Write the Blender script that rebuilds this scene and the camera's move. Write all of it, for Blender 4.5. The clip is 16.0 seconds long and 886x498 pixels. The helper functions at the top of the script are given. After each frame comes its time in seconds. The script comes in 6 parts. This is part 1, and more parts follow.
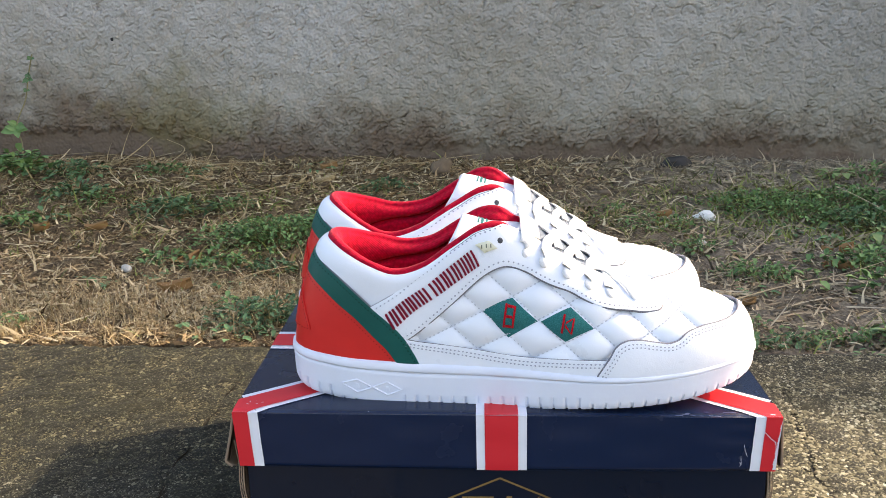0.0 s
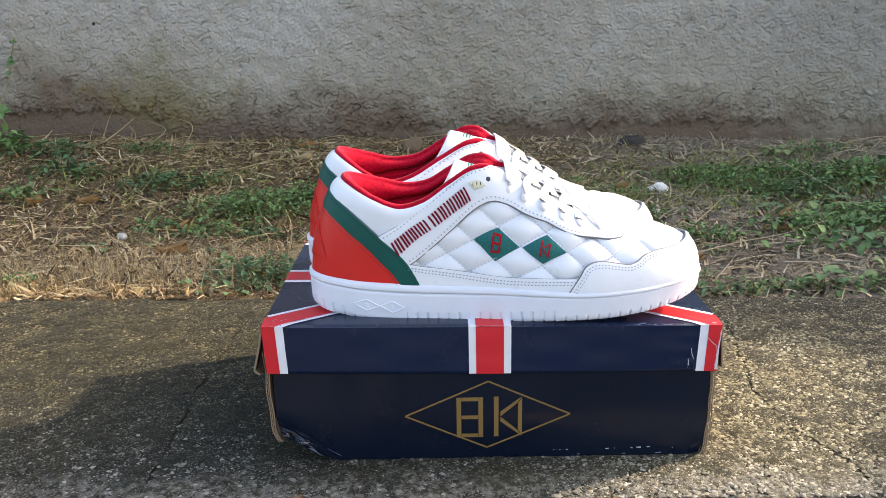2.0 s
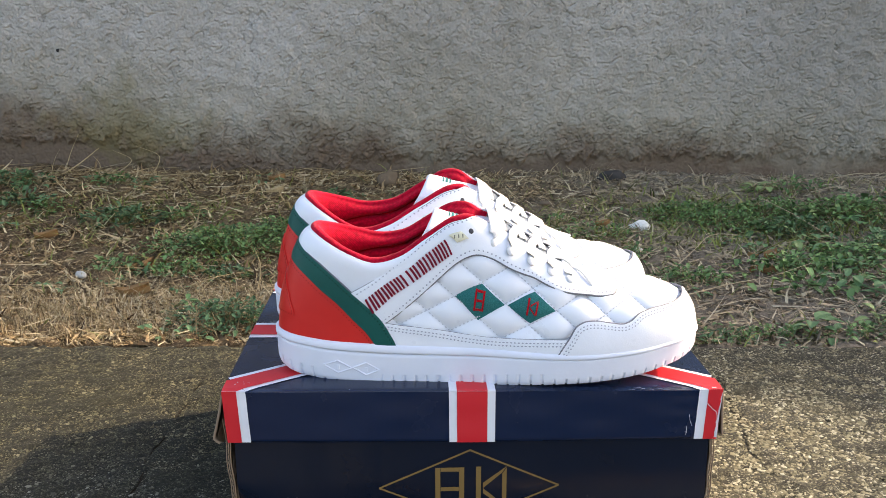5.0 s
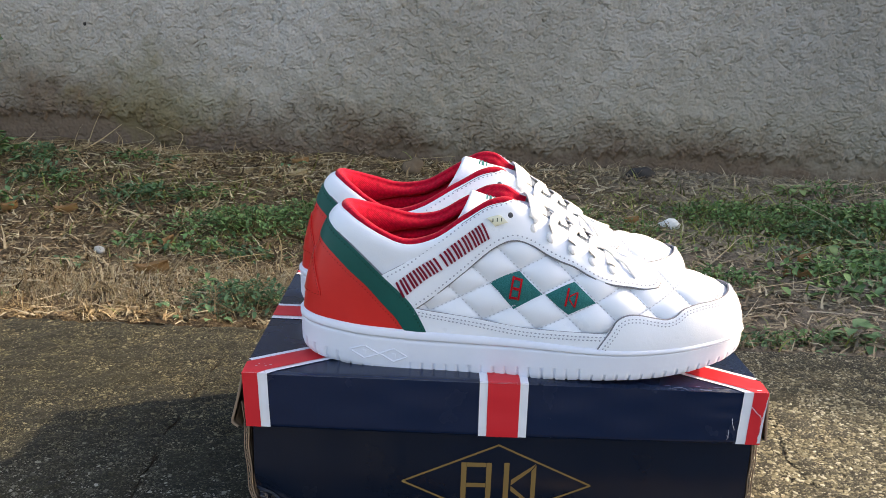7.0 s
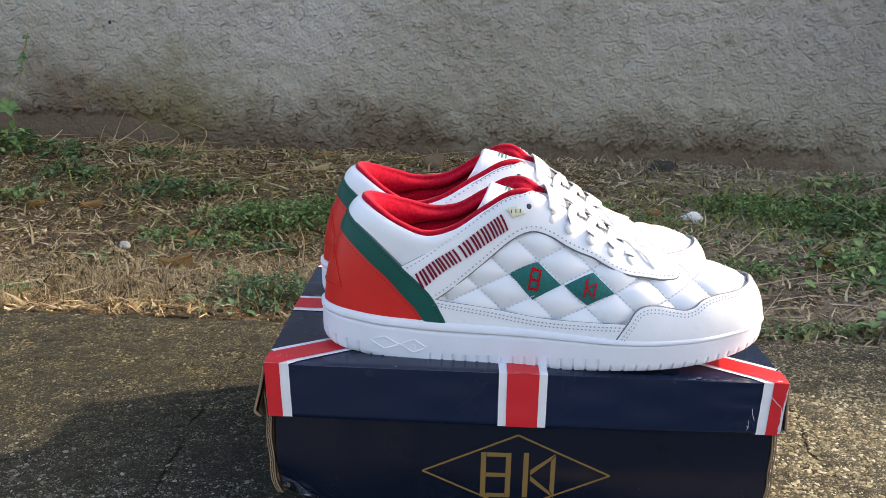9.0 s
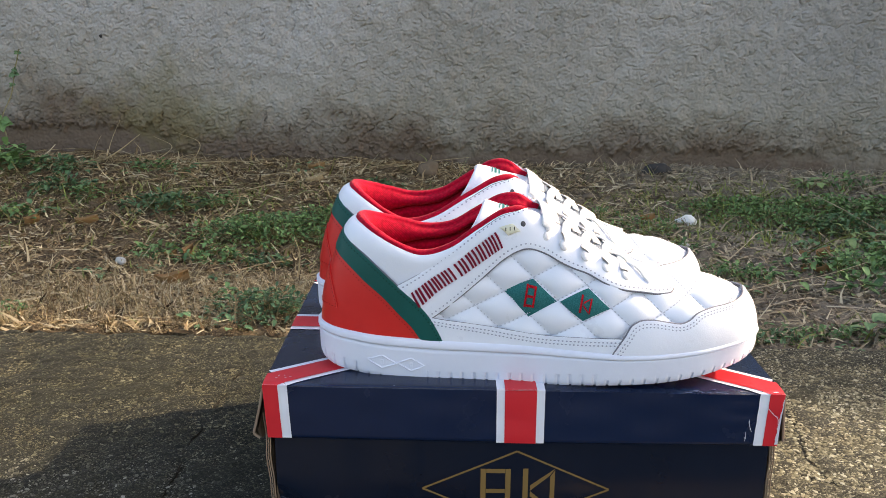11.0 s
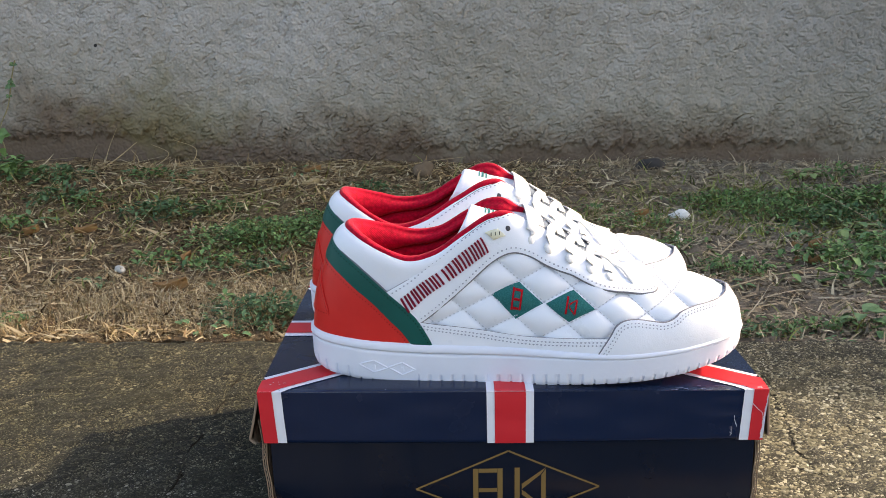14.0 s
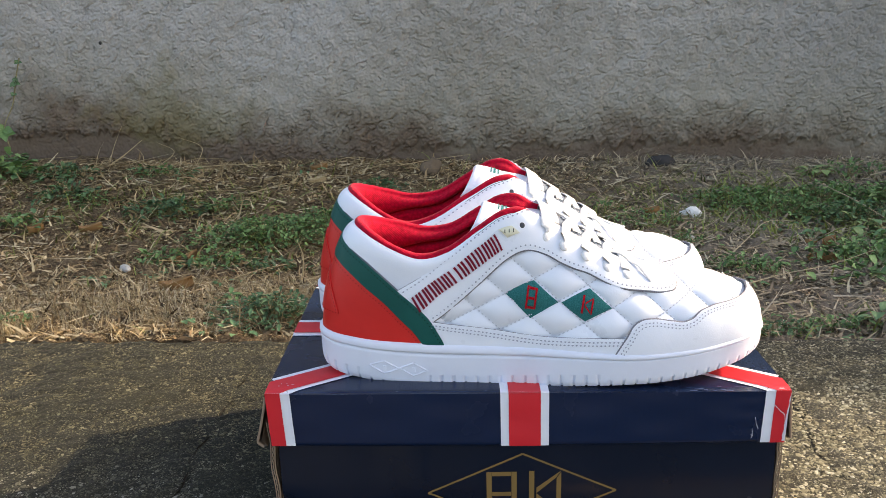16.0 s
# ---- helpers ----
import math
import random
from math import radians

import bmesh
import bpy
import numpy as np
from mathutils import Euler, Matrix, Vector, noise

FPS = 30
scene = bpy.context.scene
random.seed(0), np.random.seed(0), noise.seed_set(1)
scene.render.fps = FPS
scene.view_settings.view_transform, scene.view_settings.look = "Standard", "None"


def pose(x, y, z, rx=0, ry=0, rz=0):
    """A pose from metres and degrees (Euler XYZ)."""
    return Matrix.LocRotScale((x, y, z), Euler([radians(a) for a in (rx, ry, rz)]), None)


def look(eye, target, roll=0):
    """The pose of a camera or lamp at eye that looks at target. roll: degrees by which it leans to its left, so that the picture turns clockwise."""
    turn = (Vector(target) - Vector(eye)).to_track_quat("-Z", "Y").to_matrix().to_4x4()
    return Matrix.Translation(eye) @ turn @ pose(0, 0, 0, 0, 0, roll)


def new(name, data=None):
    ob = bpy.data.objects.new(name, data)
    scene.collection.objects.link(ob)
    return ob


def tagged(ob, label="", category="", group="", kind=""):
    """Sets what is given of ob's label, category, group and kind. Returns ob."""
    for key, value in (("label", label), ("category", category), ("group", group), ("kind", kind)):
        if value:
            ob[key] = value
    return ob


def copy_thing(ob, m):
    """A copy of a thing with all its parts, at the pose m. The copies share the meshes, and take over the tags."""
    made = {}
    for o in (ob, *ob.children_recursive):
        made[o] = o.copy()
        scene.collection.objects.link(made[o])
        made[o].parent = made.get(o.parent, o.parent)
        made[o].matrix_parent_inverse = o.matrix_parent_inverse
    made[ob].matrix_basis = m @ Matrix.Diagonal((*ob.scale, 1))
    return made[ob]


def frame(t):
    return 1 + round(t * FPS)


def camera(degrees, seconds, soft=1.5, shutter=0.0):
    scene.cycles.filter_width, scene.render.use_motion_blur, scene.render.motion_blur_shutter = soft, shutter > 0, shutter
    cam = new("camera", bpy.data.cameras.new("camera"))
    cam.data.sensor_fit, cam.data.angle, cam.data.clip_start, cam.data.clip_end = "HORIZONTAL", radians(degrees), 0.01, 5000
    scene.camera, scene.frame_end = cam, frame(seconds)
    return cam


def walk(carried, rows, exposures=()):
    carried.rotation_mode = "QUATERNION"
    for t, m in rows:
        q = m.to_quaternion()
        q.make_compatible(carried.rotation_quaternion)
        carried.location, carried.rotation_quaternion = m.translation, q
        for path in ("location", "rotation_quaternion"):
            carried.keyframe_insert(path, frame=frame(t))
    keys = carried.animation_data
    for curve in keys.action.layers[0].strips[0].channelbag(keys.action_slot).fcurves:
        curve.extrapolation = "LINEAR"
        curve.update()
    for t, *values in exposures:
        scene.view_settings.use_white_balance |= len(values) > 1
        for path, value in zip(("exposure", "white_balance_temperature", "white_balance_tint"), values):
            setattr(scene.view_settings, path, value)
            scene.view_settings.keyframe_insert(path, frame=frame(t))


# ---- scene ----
cam = camera(52.9, 16.0, soft=0.7)
PATH = [
    (0, (-0.0074, -0.4885, 0.3505), (-0.0966, 1.2797, -0.1536), -1.4),
    (0.5, (-0.0120, -0.4950, 0.3459), (-0.1049, 1.2724, -0.1582), -1.7),
    (1, (-0.0064, -0.5069, 0.3450), (-0.0929, 1.2604, -0.1582), -1.9),
    (1.5, (-0.0083, -0.5281, 0.3367), (-0.0837, 1.2383, -0.1739), -1.8),
    (2, (-0.0313, -0.5962, 0.3395), (-0.0331, 1.1702, -0.1766), -1.0),
    (2.5, (-0.0432, -0.6652, 0.3468), (0.0304, 1.1031, -0.1546), -0.0),
    (3, (-0.0460, -0.6937, 0.3652), (0.0662, 1.0801, -0.1104), 0.0),
    (3.5, (-0.0552, -0.6900, 0.3625), (0.0662, 1.0920, -0.0819), -0.2),
    (3.7, (-0.0589, -0.6771, 0.3542), (0.0662, 1.1040, -0.0874), -0.1),
    (5.8, (-0.0230, -0.5023, 0.3376), (-0.0156, 1.2742, -0.1398), 0.1),
    (6, (-0.0331, -0.5060, 0.3330), (-0.0267, 1.2705, -0.1444), 0.4),
    (6.5, (-0.0451, -0.5115, 0.3340), (-0.0350, 1.2650, -0.1444), 1.3),
    (7, (-0.0469, -0.5161, 0.3312), (-0.0248, 1.2604, -0.1454), 1.9),
    (7.5, (-0.0478, -0.5180, 0.3358), (-0.0294, 1.2595, -0.1398), 1.5),
    (8, (-0.0552, -0.5134, 0.3321), (-0.0828, 1.2632, -0.1481), 0.8),
    (8.5, (-0.0580, -0.5180, 0.3358), (-0.0957, 1.2567, -0.1490), 1.1),
    (9, (-0.0442, -0.5207, 0.3294), (-0.0699, 1.2540, -0.1564), 1.3),
    (9.5, (-0.0396, -0.5216, 0.3330), (-0.0644, 1.2530, -0.1509), 0.6),
    (9.7, (-0.0396, -0.5226, 0.3395), (-0.0607, 1.2530, -0.1435), 0.5),
    (11.8, (-0.0460, -0.5189, 0.3413), (-0.0616, 1.2558, -0.1435), -0.5),
    (12, (-0.0396, -0.5198, 0.3422), (-0.0534, 1.2540, -0.1463), -1.1),
    (12.5, (-0.0331, -0.5189, 0.3496), (-0.0488, 1.2558, -0.1371), -1.6),
    (13, (-0.0359, -0.5226, 0.3432), (-0.0524, 1.2503, -0.1481), -1.6),
    (13.5, (-0.0368, -0.5318, 0.3441), (-0.0580, 1.2411, -0.1490), -1.5),
    (14, (-0.0340, -0.5299, 0.3496), (-0.0561, 1.2438, -0.1408), -1.3),
    (14.5, (-0.0405, -0.5198, 0.3432), (-0.0653, 1.2530, -0.1509), -1.4),
    (15, (-0.0460, -0.5180, 0.3432), (-0.0800, 1.2540, -0.1518), -1.5),
    (15.5, (-0.0432, -0.5143, 0.3432), (-0.0736, 1.2576, -0.1527), -1.4),
    (16, (-0.0386, -0.5152, 0.3450), (-0.0718, 1.2576, -0.1481), -1.5),
]
walk(cam, [(t, look(eye, target, roll)) for t, eye, target, roll in PATH],
     [(0, 1.80, 7650, 14), (2, 1.82, 7650, 14), (3.7, 2.02, 7650, 14), (5.8, 1.57, 7650, 14), (9.7, 1.55, 7650, 14), (11.8, 1.54, 7650, 14), (16, 1.54, 7650, 14)])

# ---------------------------------------------------------------- daylight
SUN_TURN, SUN_HEIGHT = 22.0, 28.0          # degrees: from the x axis towards the wall, above the ground
world = bpy.data.worlds.new("world")
scene.world = world
world.use_nodes = True
sky = world.node_tree.nodes.new("ShaderNodeTexSky")
sky.sky_type = "NISHITA"
sky.sun_disc = False
sky.sun_elevation = radians(SUN_HEIGHT)
sky.sun_rotation = radians(90 - SUN_TURN)
sky.dust_density = 3.0
background = world.node_tree.nodes["Background"]
background.inputs["Strength"].default_value = 0.15
world.node_tree.links.new(sky.outputs["Color"], background.inputs["Color"])
sun = new("sun", bpy.data.lights.new("sun", "SUN"))
sun.data.energy = 2.4
sun.data.angle = radians(0.9)
sun.data.color = (1.0, 0.90, 0.74)
toward = Vector((math.cos(radians(SUN_TURN)) * math.cos(radians(SUN_HEIGHT)), math.sin(radians(SUN_TURN)) * math.cos(radians(SUN_HEIGHT)),
                 math.sin(radians(SUN_HEIGHT))))
sun.rotation_euler = toward.to_track_quat("Z", "Y").to_euler()

# ---------------------------------------------------------------- building helpers


def mesh_of(name, verts, faces, material, smooth=True):
    me = bpy.data.meshes.new(name)
    me.from_pydata([tuple(map(float, v)) for v in verts], [], [tuple(map(int, f)) for f in faces])
    me.update()
    if smooth:
        me.polygons.foreach_set("use_smooth", [True] * len(me.polygons))
    me.materials.append(material)
    return me


def grid_mesh(name, points, material, closed=False):
    """A mesh from an array of points (rows, columns, 3)."""
    r, c = points.shape[:2]
    idx = np.arange(r * c).reshape(r, c)
    if closed:
        idx = np.concatenate([idx, idx[:, :1]], 1)
    a, b, d, e = idx[:-1, :-1], idx[:-1, 1:], idx[1:, 1:], idx[1:, :-1]
    quads = np.stack([a, b, d, e], -1).reshape(-1, 4)
    me = bpy.data.meshes.new(name)
    me.vertices.add(r * c)
    me.vertices.foreach_set("co", np.ascontiguousarray(points, dtype=np.float32).reshape(-1))
    me.loops.add(quads.size)
    me.loops.foreach_set("vertex_index", quads.reshape(-1).astype(np.int32))
    me.polygons.add(len(quads))
    me.polygons.foreach_set("loop_start", np.arange(0, quads.size, 4, dtype=np.int32))
    me.polygons.foreach_set("use_smooth", np.ones(len(quads), dtype=bool))
    me.update(calc_edges=True)
    me.validate()
    me.materials.append(material)
    return me


def child(name, me, parent, label=""):
    ob = new(name, me)
    ob.parent = parent
    return tagged(ob, label)


def part(name, bm, material, parent, label="", smooth=False):
    me = bpy.data.meshes.new(name)
    bm.normal_update()
    bm.to_mesh(me)
    bm.free()
    me.materials.append(material)
    if smooth:
        me.polygons.foreach_set("use_smooth", [True] * len(me.polygons))
    return child(name, me, parent, label)


def thing(name, at, label, category, group="", kind=""):
    ob = new(name)
    ob.empty_display_size = 0.02
    ob.matrix_basis = at
    return tagged(ob, label, category, group, kind)


def block(size, at=(0, 0, 0), bevel=0.0, cuts=0):
    """A bevelled box as a bmesh."""
    bm = bmesh.new()
    bmesh.ops.create_cube(bm, size=1, matrix=Matrix.Translation(at) @ Matrix.Diagonal((*size, 1)))
    if cuts:
        bmesh.ops.subdivide_edges(bm, edges=bm.edges[:], cuts=cuts, use_grid_fill=True)
    if bevel:
        bmesh.ops.bevel(bm, geom=bm.edges[:], offset=bevel, segments=2, affect="EDGES", profile=0.6)
    return bm


def swept(path, ups, width, thick, sides=10):
    """A flat rounded band along a path."""
    path, ups = np.array(path), np.array(ups)
    t = np.gradient(path, axis=0)
    t /= np.linalg.norm(t, axis=1, keepdims=True)
    across = np.cross(t, ups)
    across /= np.linalg.norm(across, axis=1, keepdims=True)
    nrm = np.cross(across, t)
    a = np.linspace(0, 2 * np.pi, sides, endpoint=False)
    ca, sa = np.sign(np.cos(a)) * np.abs(np.cos(a)) ** 0.6, np.sign(np.sin(a)) * np.abs(np.sin(a)) ** 0.6
    return path[:, None] + across[:, None] * (ca * width / 2)[None, :, None] + nrm[:, None] * (sa * thick / 2)[None, :, None]


# ---------------------------------------------------------------- materials


class Nodes:
    """A node material in the making."""

    def __init__(self, name, rough=0.5, metal=0.0, specular=0.5):
        self.mat = bpy.data.materials.new(name)
        self.mat.use_nodes = True
        self.tree = self.mat.node_tree
        self.bsdf = self.tree.nodes["Principled BSDF"]
        self.bsdf.inputs["Roughness"].default_value = rough
        self.bsdf.inputs["Metallic"].default_value = metal
        self.bsdf.inputs["Specular IOR Level"].default_value = specular
        self.coord = self.tree.nodes.new("ShaderNodeTexCoord").outputs["Object"]

    def link(self, a, b):
        self.tree.links.new(a, b)

    def noise(self, scale, detail=4, rough=0.55, distortion=0.0, vector=None):
        n = self.tree.nodes.new("ShaderNodeTexNoise")
        n.inputs["Scale"].default_value, n.inputs["Detail"].default_value = scale, detail
        n.inputs["Roughness"].default_value, n.inputs["Distortion"].default_value = rough, distortion
        self.link(vector or self.coord, n.inputs["Vector"])
        return n.outputs["Fac"]

    def voronoi(self, scale, feature="F1", output="Distance", vector=None):
        n = self.tree.nodes.new("ShaderNodeTexVoronoi")
        n.feature = feature
        n.inputs["Scale"].default_value = scale
        self.link(vector or self.coord, n.inputs["Vector"])
        return n.outputs[output]

    def ramp(self, fac, *stops):
        n = self.tree.nodes.new("ShaderNodeValToRGB")
        e = n.color_ramp.elements
        while len(e) < len(stops):
            e.new(0.5)
        for el, (pos, col) in zip(e, stops):
            el.position = pos
            el.color = (*col, 1) if len(col) == 3 else col
        self.link(fac, n.inputs["Fac"])
        return n.outputs["Color"]

    def mix(self, fac, a, b, mode="MIX"):
        n = self.tree.nodes.new("ShaderNodeMix")
        n.data_type, n.blend_type = "RGBA", mode
        for socket, value in ((n.inputs["Factor"], fac), (n.inputs[6], a), (n.inputs[7], b)):
            if isinstance(value, (int, float)):
                socket.default_value = value
            elif isinstance(value, tuple):
                socket.default_value = (*value, 1)
            else:
                self.link(value, socket)
        return n.outputs[2]

    def math(self, op, a, b=0.0):
        n = self.tree.nodes.new("ShaderNodeMath")
        n.operation = op
        for socket, value in zip(n.inputs, (a, b)):
            if isinstance(value, (int, float)):
                socket.default_value = value
            else:
                self.link(value, socket)
        return n.outputs[0]

    def axis(self, which):
        n = self.tree.nodes.new("ShaderNodeSeparateXYZ")
        self.link(self.coord, n.inputs[0])
        return n.outputs[which]

    def squeeze(self, x, y, z):
        n = self.tree.nodes.new("ShaderNodeMapping")
        n.inputs["Scale"].default_value = (x, y, z)
        self.link(self.coord, n.inputs["Vector"])
        return n.outputs[0]

    def island(self):
        return self.tree.nodes.new("ShaderNodeNewGeometry").outputs["Random Per Island"]

    def own(self):
        return self.tree.nodes.new("ShaderNodeObjectInfo").outputs["Random"]

    def color(self, value):
        if isinstance(value, tuple):
            self.bsdf.inputs["Base Color"].default_value = (*value, 1)
        else:
            self.link(value, self.bsdf.inputs["Base Color"])
        return self

    def rough(self, value):
        self.link(value, self.bsdf.inputs["Roughness"])
        return self

    def bump(self, height, strength=0.3, distance=0.001):
        n = self.tree.nodes.new("ShaderNodeBump")
        n.inputs["Strength"].default_value, n.inputs["Distance"].default_value = strength, distance
        self.link(height, n.inputs["Height"])
        old = self.bsdf.inputs["Normal"].links
        if old:
            self.link(old[0].from_socket, n.inputs["Normal"])
        self.link(n.outputs[0], self.bsdf.inputs["Normal"])
        return self


def leather(name, color, shade, rough=0.36, grain=0.25, specular=0.5):
    m = Nodes(name, rough, specular=specular)
    m.color(m.ramp(m.noise(28, 5), (0.3, shade), (0.62, color)))
    m.rough(m.ramp(m.noise(60, 4), (0.3, (rough - 0.07,) * 3), (0.7, (rough + 0.1,) * 3)))
    m.bump(m.voronoi(1500, "SMOOTH_F1"), grain, 0.00015)
    m.bump(m.noise(130, 4, 0.6, 0.6), 0.25, 0.0006)
    return m.mat


def cloth(name, color, shade, scale=620):
    m = Nodes(name, 0.92, specular=0.15)
    wave = m.tree.nodes.new("ShaderNodeTexWave")
    wave.wave_type, wave.bands_direction = "BANDS", "DIAGONAL"
    wave.inputs["Scale"].default_value, wave.inputs["Distortion"].default_value = scale / 1.4, 0.6
    m.link(m.coord, wave.inputs["Vector"])
    cell = m.voronoi(scale)
    m.color(m.mix(m.math("MULTIPLY", cell, 1.1), color, shade))
    m.bump(cell, -0.8, 0.0006)
    m.bump(wave.outputs["Fac"], 0.25, 0.0003)
    m.bsdf.inputs["Sheen Weight"].default_value = 0.08
    return m.mat


def card(name, color, shade, rough=0.42):
    m = Nodes(name, rough, specular=0.36)
    m.color(m.ramp(m.noise(14, 6, 0.6), (0.35, color), (0.75, shade)))
    m.rough(m.ramp(m.noise(22, 5), (0.3, (rough - 0.07,) * 3), (0.75, (rough + 0.13,) * 3)))
    m.bump(m.noise(45, 3, vector=m.squeeze(3.5, 1, 0.12)), 0.20, 0.0006)
    m.bump(m.noise(8, 2), 0.08, 0.002)
    return m.mat


WHITE = leather("white_leather", (0.84, 0.87, 0.94), (0.79, 0.83, 0.90), 0.32)
RED_LEATHER = leather("red_leather", (0.70, 0.022, 0.018), (0.62, 0.016, 0.014), 0.38, 0.15, 0.35)
GREEN_LEATHER = leather("green_leather", (0.001, 0.090, 0.076), (0.001, 0.070, 0.060), 0.42, 0.15, 0.22)
RUBBER = leather("white_rubber", (0.77, 0.81, 0.91), (0.72, 0.76, 0.87), 0.45, 0.10)
RED_CLOTH = cloth("red_lining", (0.60, 0.003, 0.032), (0.30, 0.001, 0.014), 430)
LACE = cloth("white_lace", (0.84, 0.84, 0.84), (0.70, 0.70, 0.70), 900)
GREY_CLOTH = cloth("grey_mesh", (0.210, 0.245, 0.300), (0.130, 0.155, 0.195), 900)
TEAL_THREAD = cloth("teal_embroidery", (0.004, 0.105, 0.108), (0.03, 0.19, 0.185), 1400)
RED_THREAD = cloth("red_embroidery", (0.27, 0.004, 0.028), (0.15, 0.002, 0.016), 1400)
BRIGHT_THREAD = cloth("bright_red_embroidery", (0.58, 0.010, 0.020), (0.34, 0.004, 0.010), 1400)
PALE_THREAD = cloth("grey_thread", (0.44, 0.46, 0.54), (0.30, 0.32, 0.39), 1600)
QUILT_THREAD = cloth("pale_quilting_thread", (0.68, 0.70, 0.76), (0.52, 0.54, 0.60), 1600)
DARK_RED_THREAD = cloth("dark_red_thread", (0.40, 0.012, 0.012), (0.28, 0.008, 0.008), 1600)
DARK_GREEN_THREAD = cloth("dark_green_thread", (0.002, 0.05, 0.035), (0.002, 0.03, 0.02), 1600)
# leather edge grey, darkened with the shade along the seams
SEAM = Nodes("seam_shade_grey", 0.8).color((0.19, 0.19, 0.22)).mat
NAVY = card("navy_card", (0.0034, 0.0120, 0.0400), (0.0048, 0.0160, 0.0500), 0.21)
# body front in the same navy, darkened: its shade is put into the colour
SHADED_NAVY = card("shaded_navy_card", (0.0034, 0.0078, 0.0190), (0.0048, 0.0102, 0.0240), 0.17)
CARD_RED = card("red_print", (0.66, 0.020, 0.030), (0.60, 0.016, 0.026))
CARD_WHITE = card("white_print", (0.78, 0.80, 0.86), (0.71, 0.73, 0.79))
GOLD_PRINT = card("gold_print", (0.25, 0.155, 0.050), (0.20, 0.120, 0.040), 0.45)
KRAFT = card("brown_board", (0.30, 0.215, 0.150), (0.20, 0.140, 0.095), 0.85)
SCUFF = card("scuffed_white", (0.62, 0.63, 0.68), (0.50, 0.52, 0.60), 0.6)
BLUE_SCUFF = card("scuffed_blue", (0.055, 0.075, 0.150), (0.20, 0.23, 0.32), 0.4)
METAL = Nodes("pale_gold_metal", 0.42, 0.55).color((0.74, 0.71, 0.55)).mat
# stands for the shade inside the open eyelet
HOLE_DARK = Nodes("eyelet_hole_dark", 0.45, 0.6).color((0.07, 0.07, 0.08)).mat
INK = Nodes("dark_ink", 0.6).color((0.06, 0.06, 0.05)).mat


def stucco():
    m = Nodes("weathered_stucco", 0.92, specular=0.2)
    z = m.axis("Z")
    cloud = m.noise(2.2, 6, 0.62, 0.4)
    speck = m.noise(230, 4, 0.75)
    blotch = m.noise(9, 5, 0.6, 0.8)
    paint = m.ramp(cloud, (0.30, (0.385, 0.355, 0.310)), (0.50, (0.465, 0.436, 0.396)), (0.70, (0.555, 0.530, 0.502)))
    paint = m.mix(m.math("MULTIPLY", m.ramp(speck, (0.40, (0, 0, 0)), (0.62, (1, 1, 1))), 0.30), paint, (0.25, 0.235, 0.205))
    grime = m.ramp(blotch, (0.42, (0, 0, 0)), (0.72, (1, 1, 1)))
    paint = m.mix(m.math("MULTIPLY", grime, 0.30), paint, (0.27, 0.255, 0.22))
    # greyer and darker towards the east, with a ragged limit
    east_tone = m.ramp(m.math("ADD", m.axis("X"), m.math("MULTIPLY", cloud, 0.5)), (0.68, (0, 0, 0)), (0.98, (0.60, 0.60, 0.60)))
    paint = m.mix(east_tone, paint, (0.265, 0.248, 0.222))
    # soil splashed up by rain, with a ragged upper edge
    height = m.math("ADD", m.math("SUBTRACT", z, m.math("MULTIPLY", m.noise(5.5, 6, 0.65), 0.30)), 0.15)
    height = m.math("ADD", height, m.math("MULTIPLY", m.axis("X"), 0.030))
    splash = m.ramp(height, (0.10, (1, 1, 1)), (0.20, (0.5, 0.5, 0.5)), (0.32, (0, 0, 0)))
    paint = m.mix(m.math("MULTIPLY", splash, 0.62), paint, (0.300, 0.262, 0.185))
    west = m.ramp(m.math("ADD", m.axis("X"), 1.0), (0.38, (0.045, 0.045, 0.045)), (0.52, (0, 0, 0)))
    height = m.math("SUBTRACT", height, west)
    splash = m.ramp(height, (0.055, (1, 1, 1)), (0.100, (0.45, 0.45, 0.45)), (0.150, (0, 0, 0)))
    paint = m.mix(m.math("MULTIPLY", splash, 0.85), paint, (0.145, 0.096, 0.066))
    # yellow-green algae over the footing towards the west
    spot = m.math("ADD", m.math("MULTIPLY", m.math("ABSOLUTE", m.math("ADD", m.axis("X"), 0.60)), 1.7), m.math("MULTIPLY", m.math("ABSOLUTE", m.math("SUBTRACT", z, 0.14)), 2.6))
    algae = m.ramp(m.math("SUBTRACT", m.noise(16, 5, 0.7, 0.5), spot), (0.16, (0, 0, 0)), (0.42, (1, 1, 1)))
    paint = m.mix(m.math("MULTIPLY", algae, 0.45), paint, (0.20, 0.170, 0.065))
    m.color(paint)
    m.bump(speck, 0.25, 0.0015)
    m.bump(m.noise(45, 5, 0.65, 1.2), 0.20, 0.003)
    return m.mat


def dirt_film(m):
    """Old dirt and moss on the slab, in clouds, darker over its western half."""
    west = m.ramp(m.math("ADD", m.axis("X"), 0.5), (0.25, (0.42, 0.42, 0.42)), (0.68, (0, 0, 0)))
    return m.ramp(m.math("ADD", m.noise(5.0, 6, 0.65, 0.6), west), (0.52, (0, 0, 0)), (0.80, (1, 1, 1)))


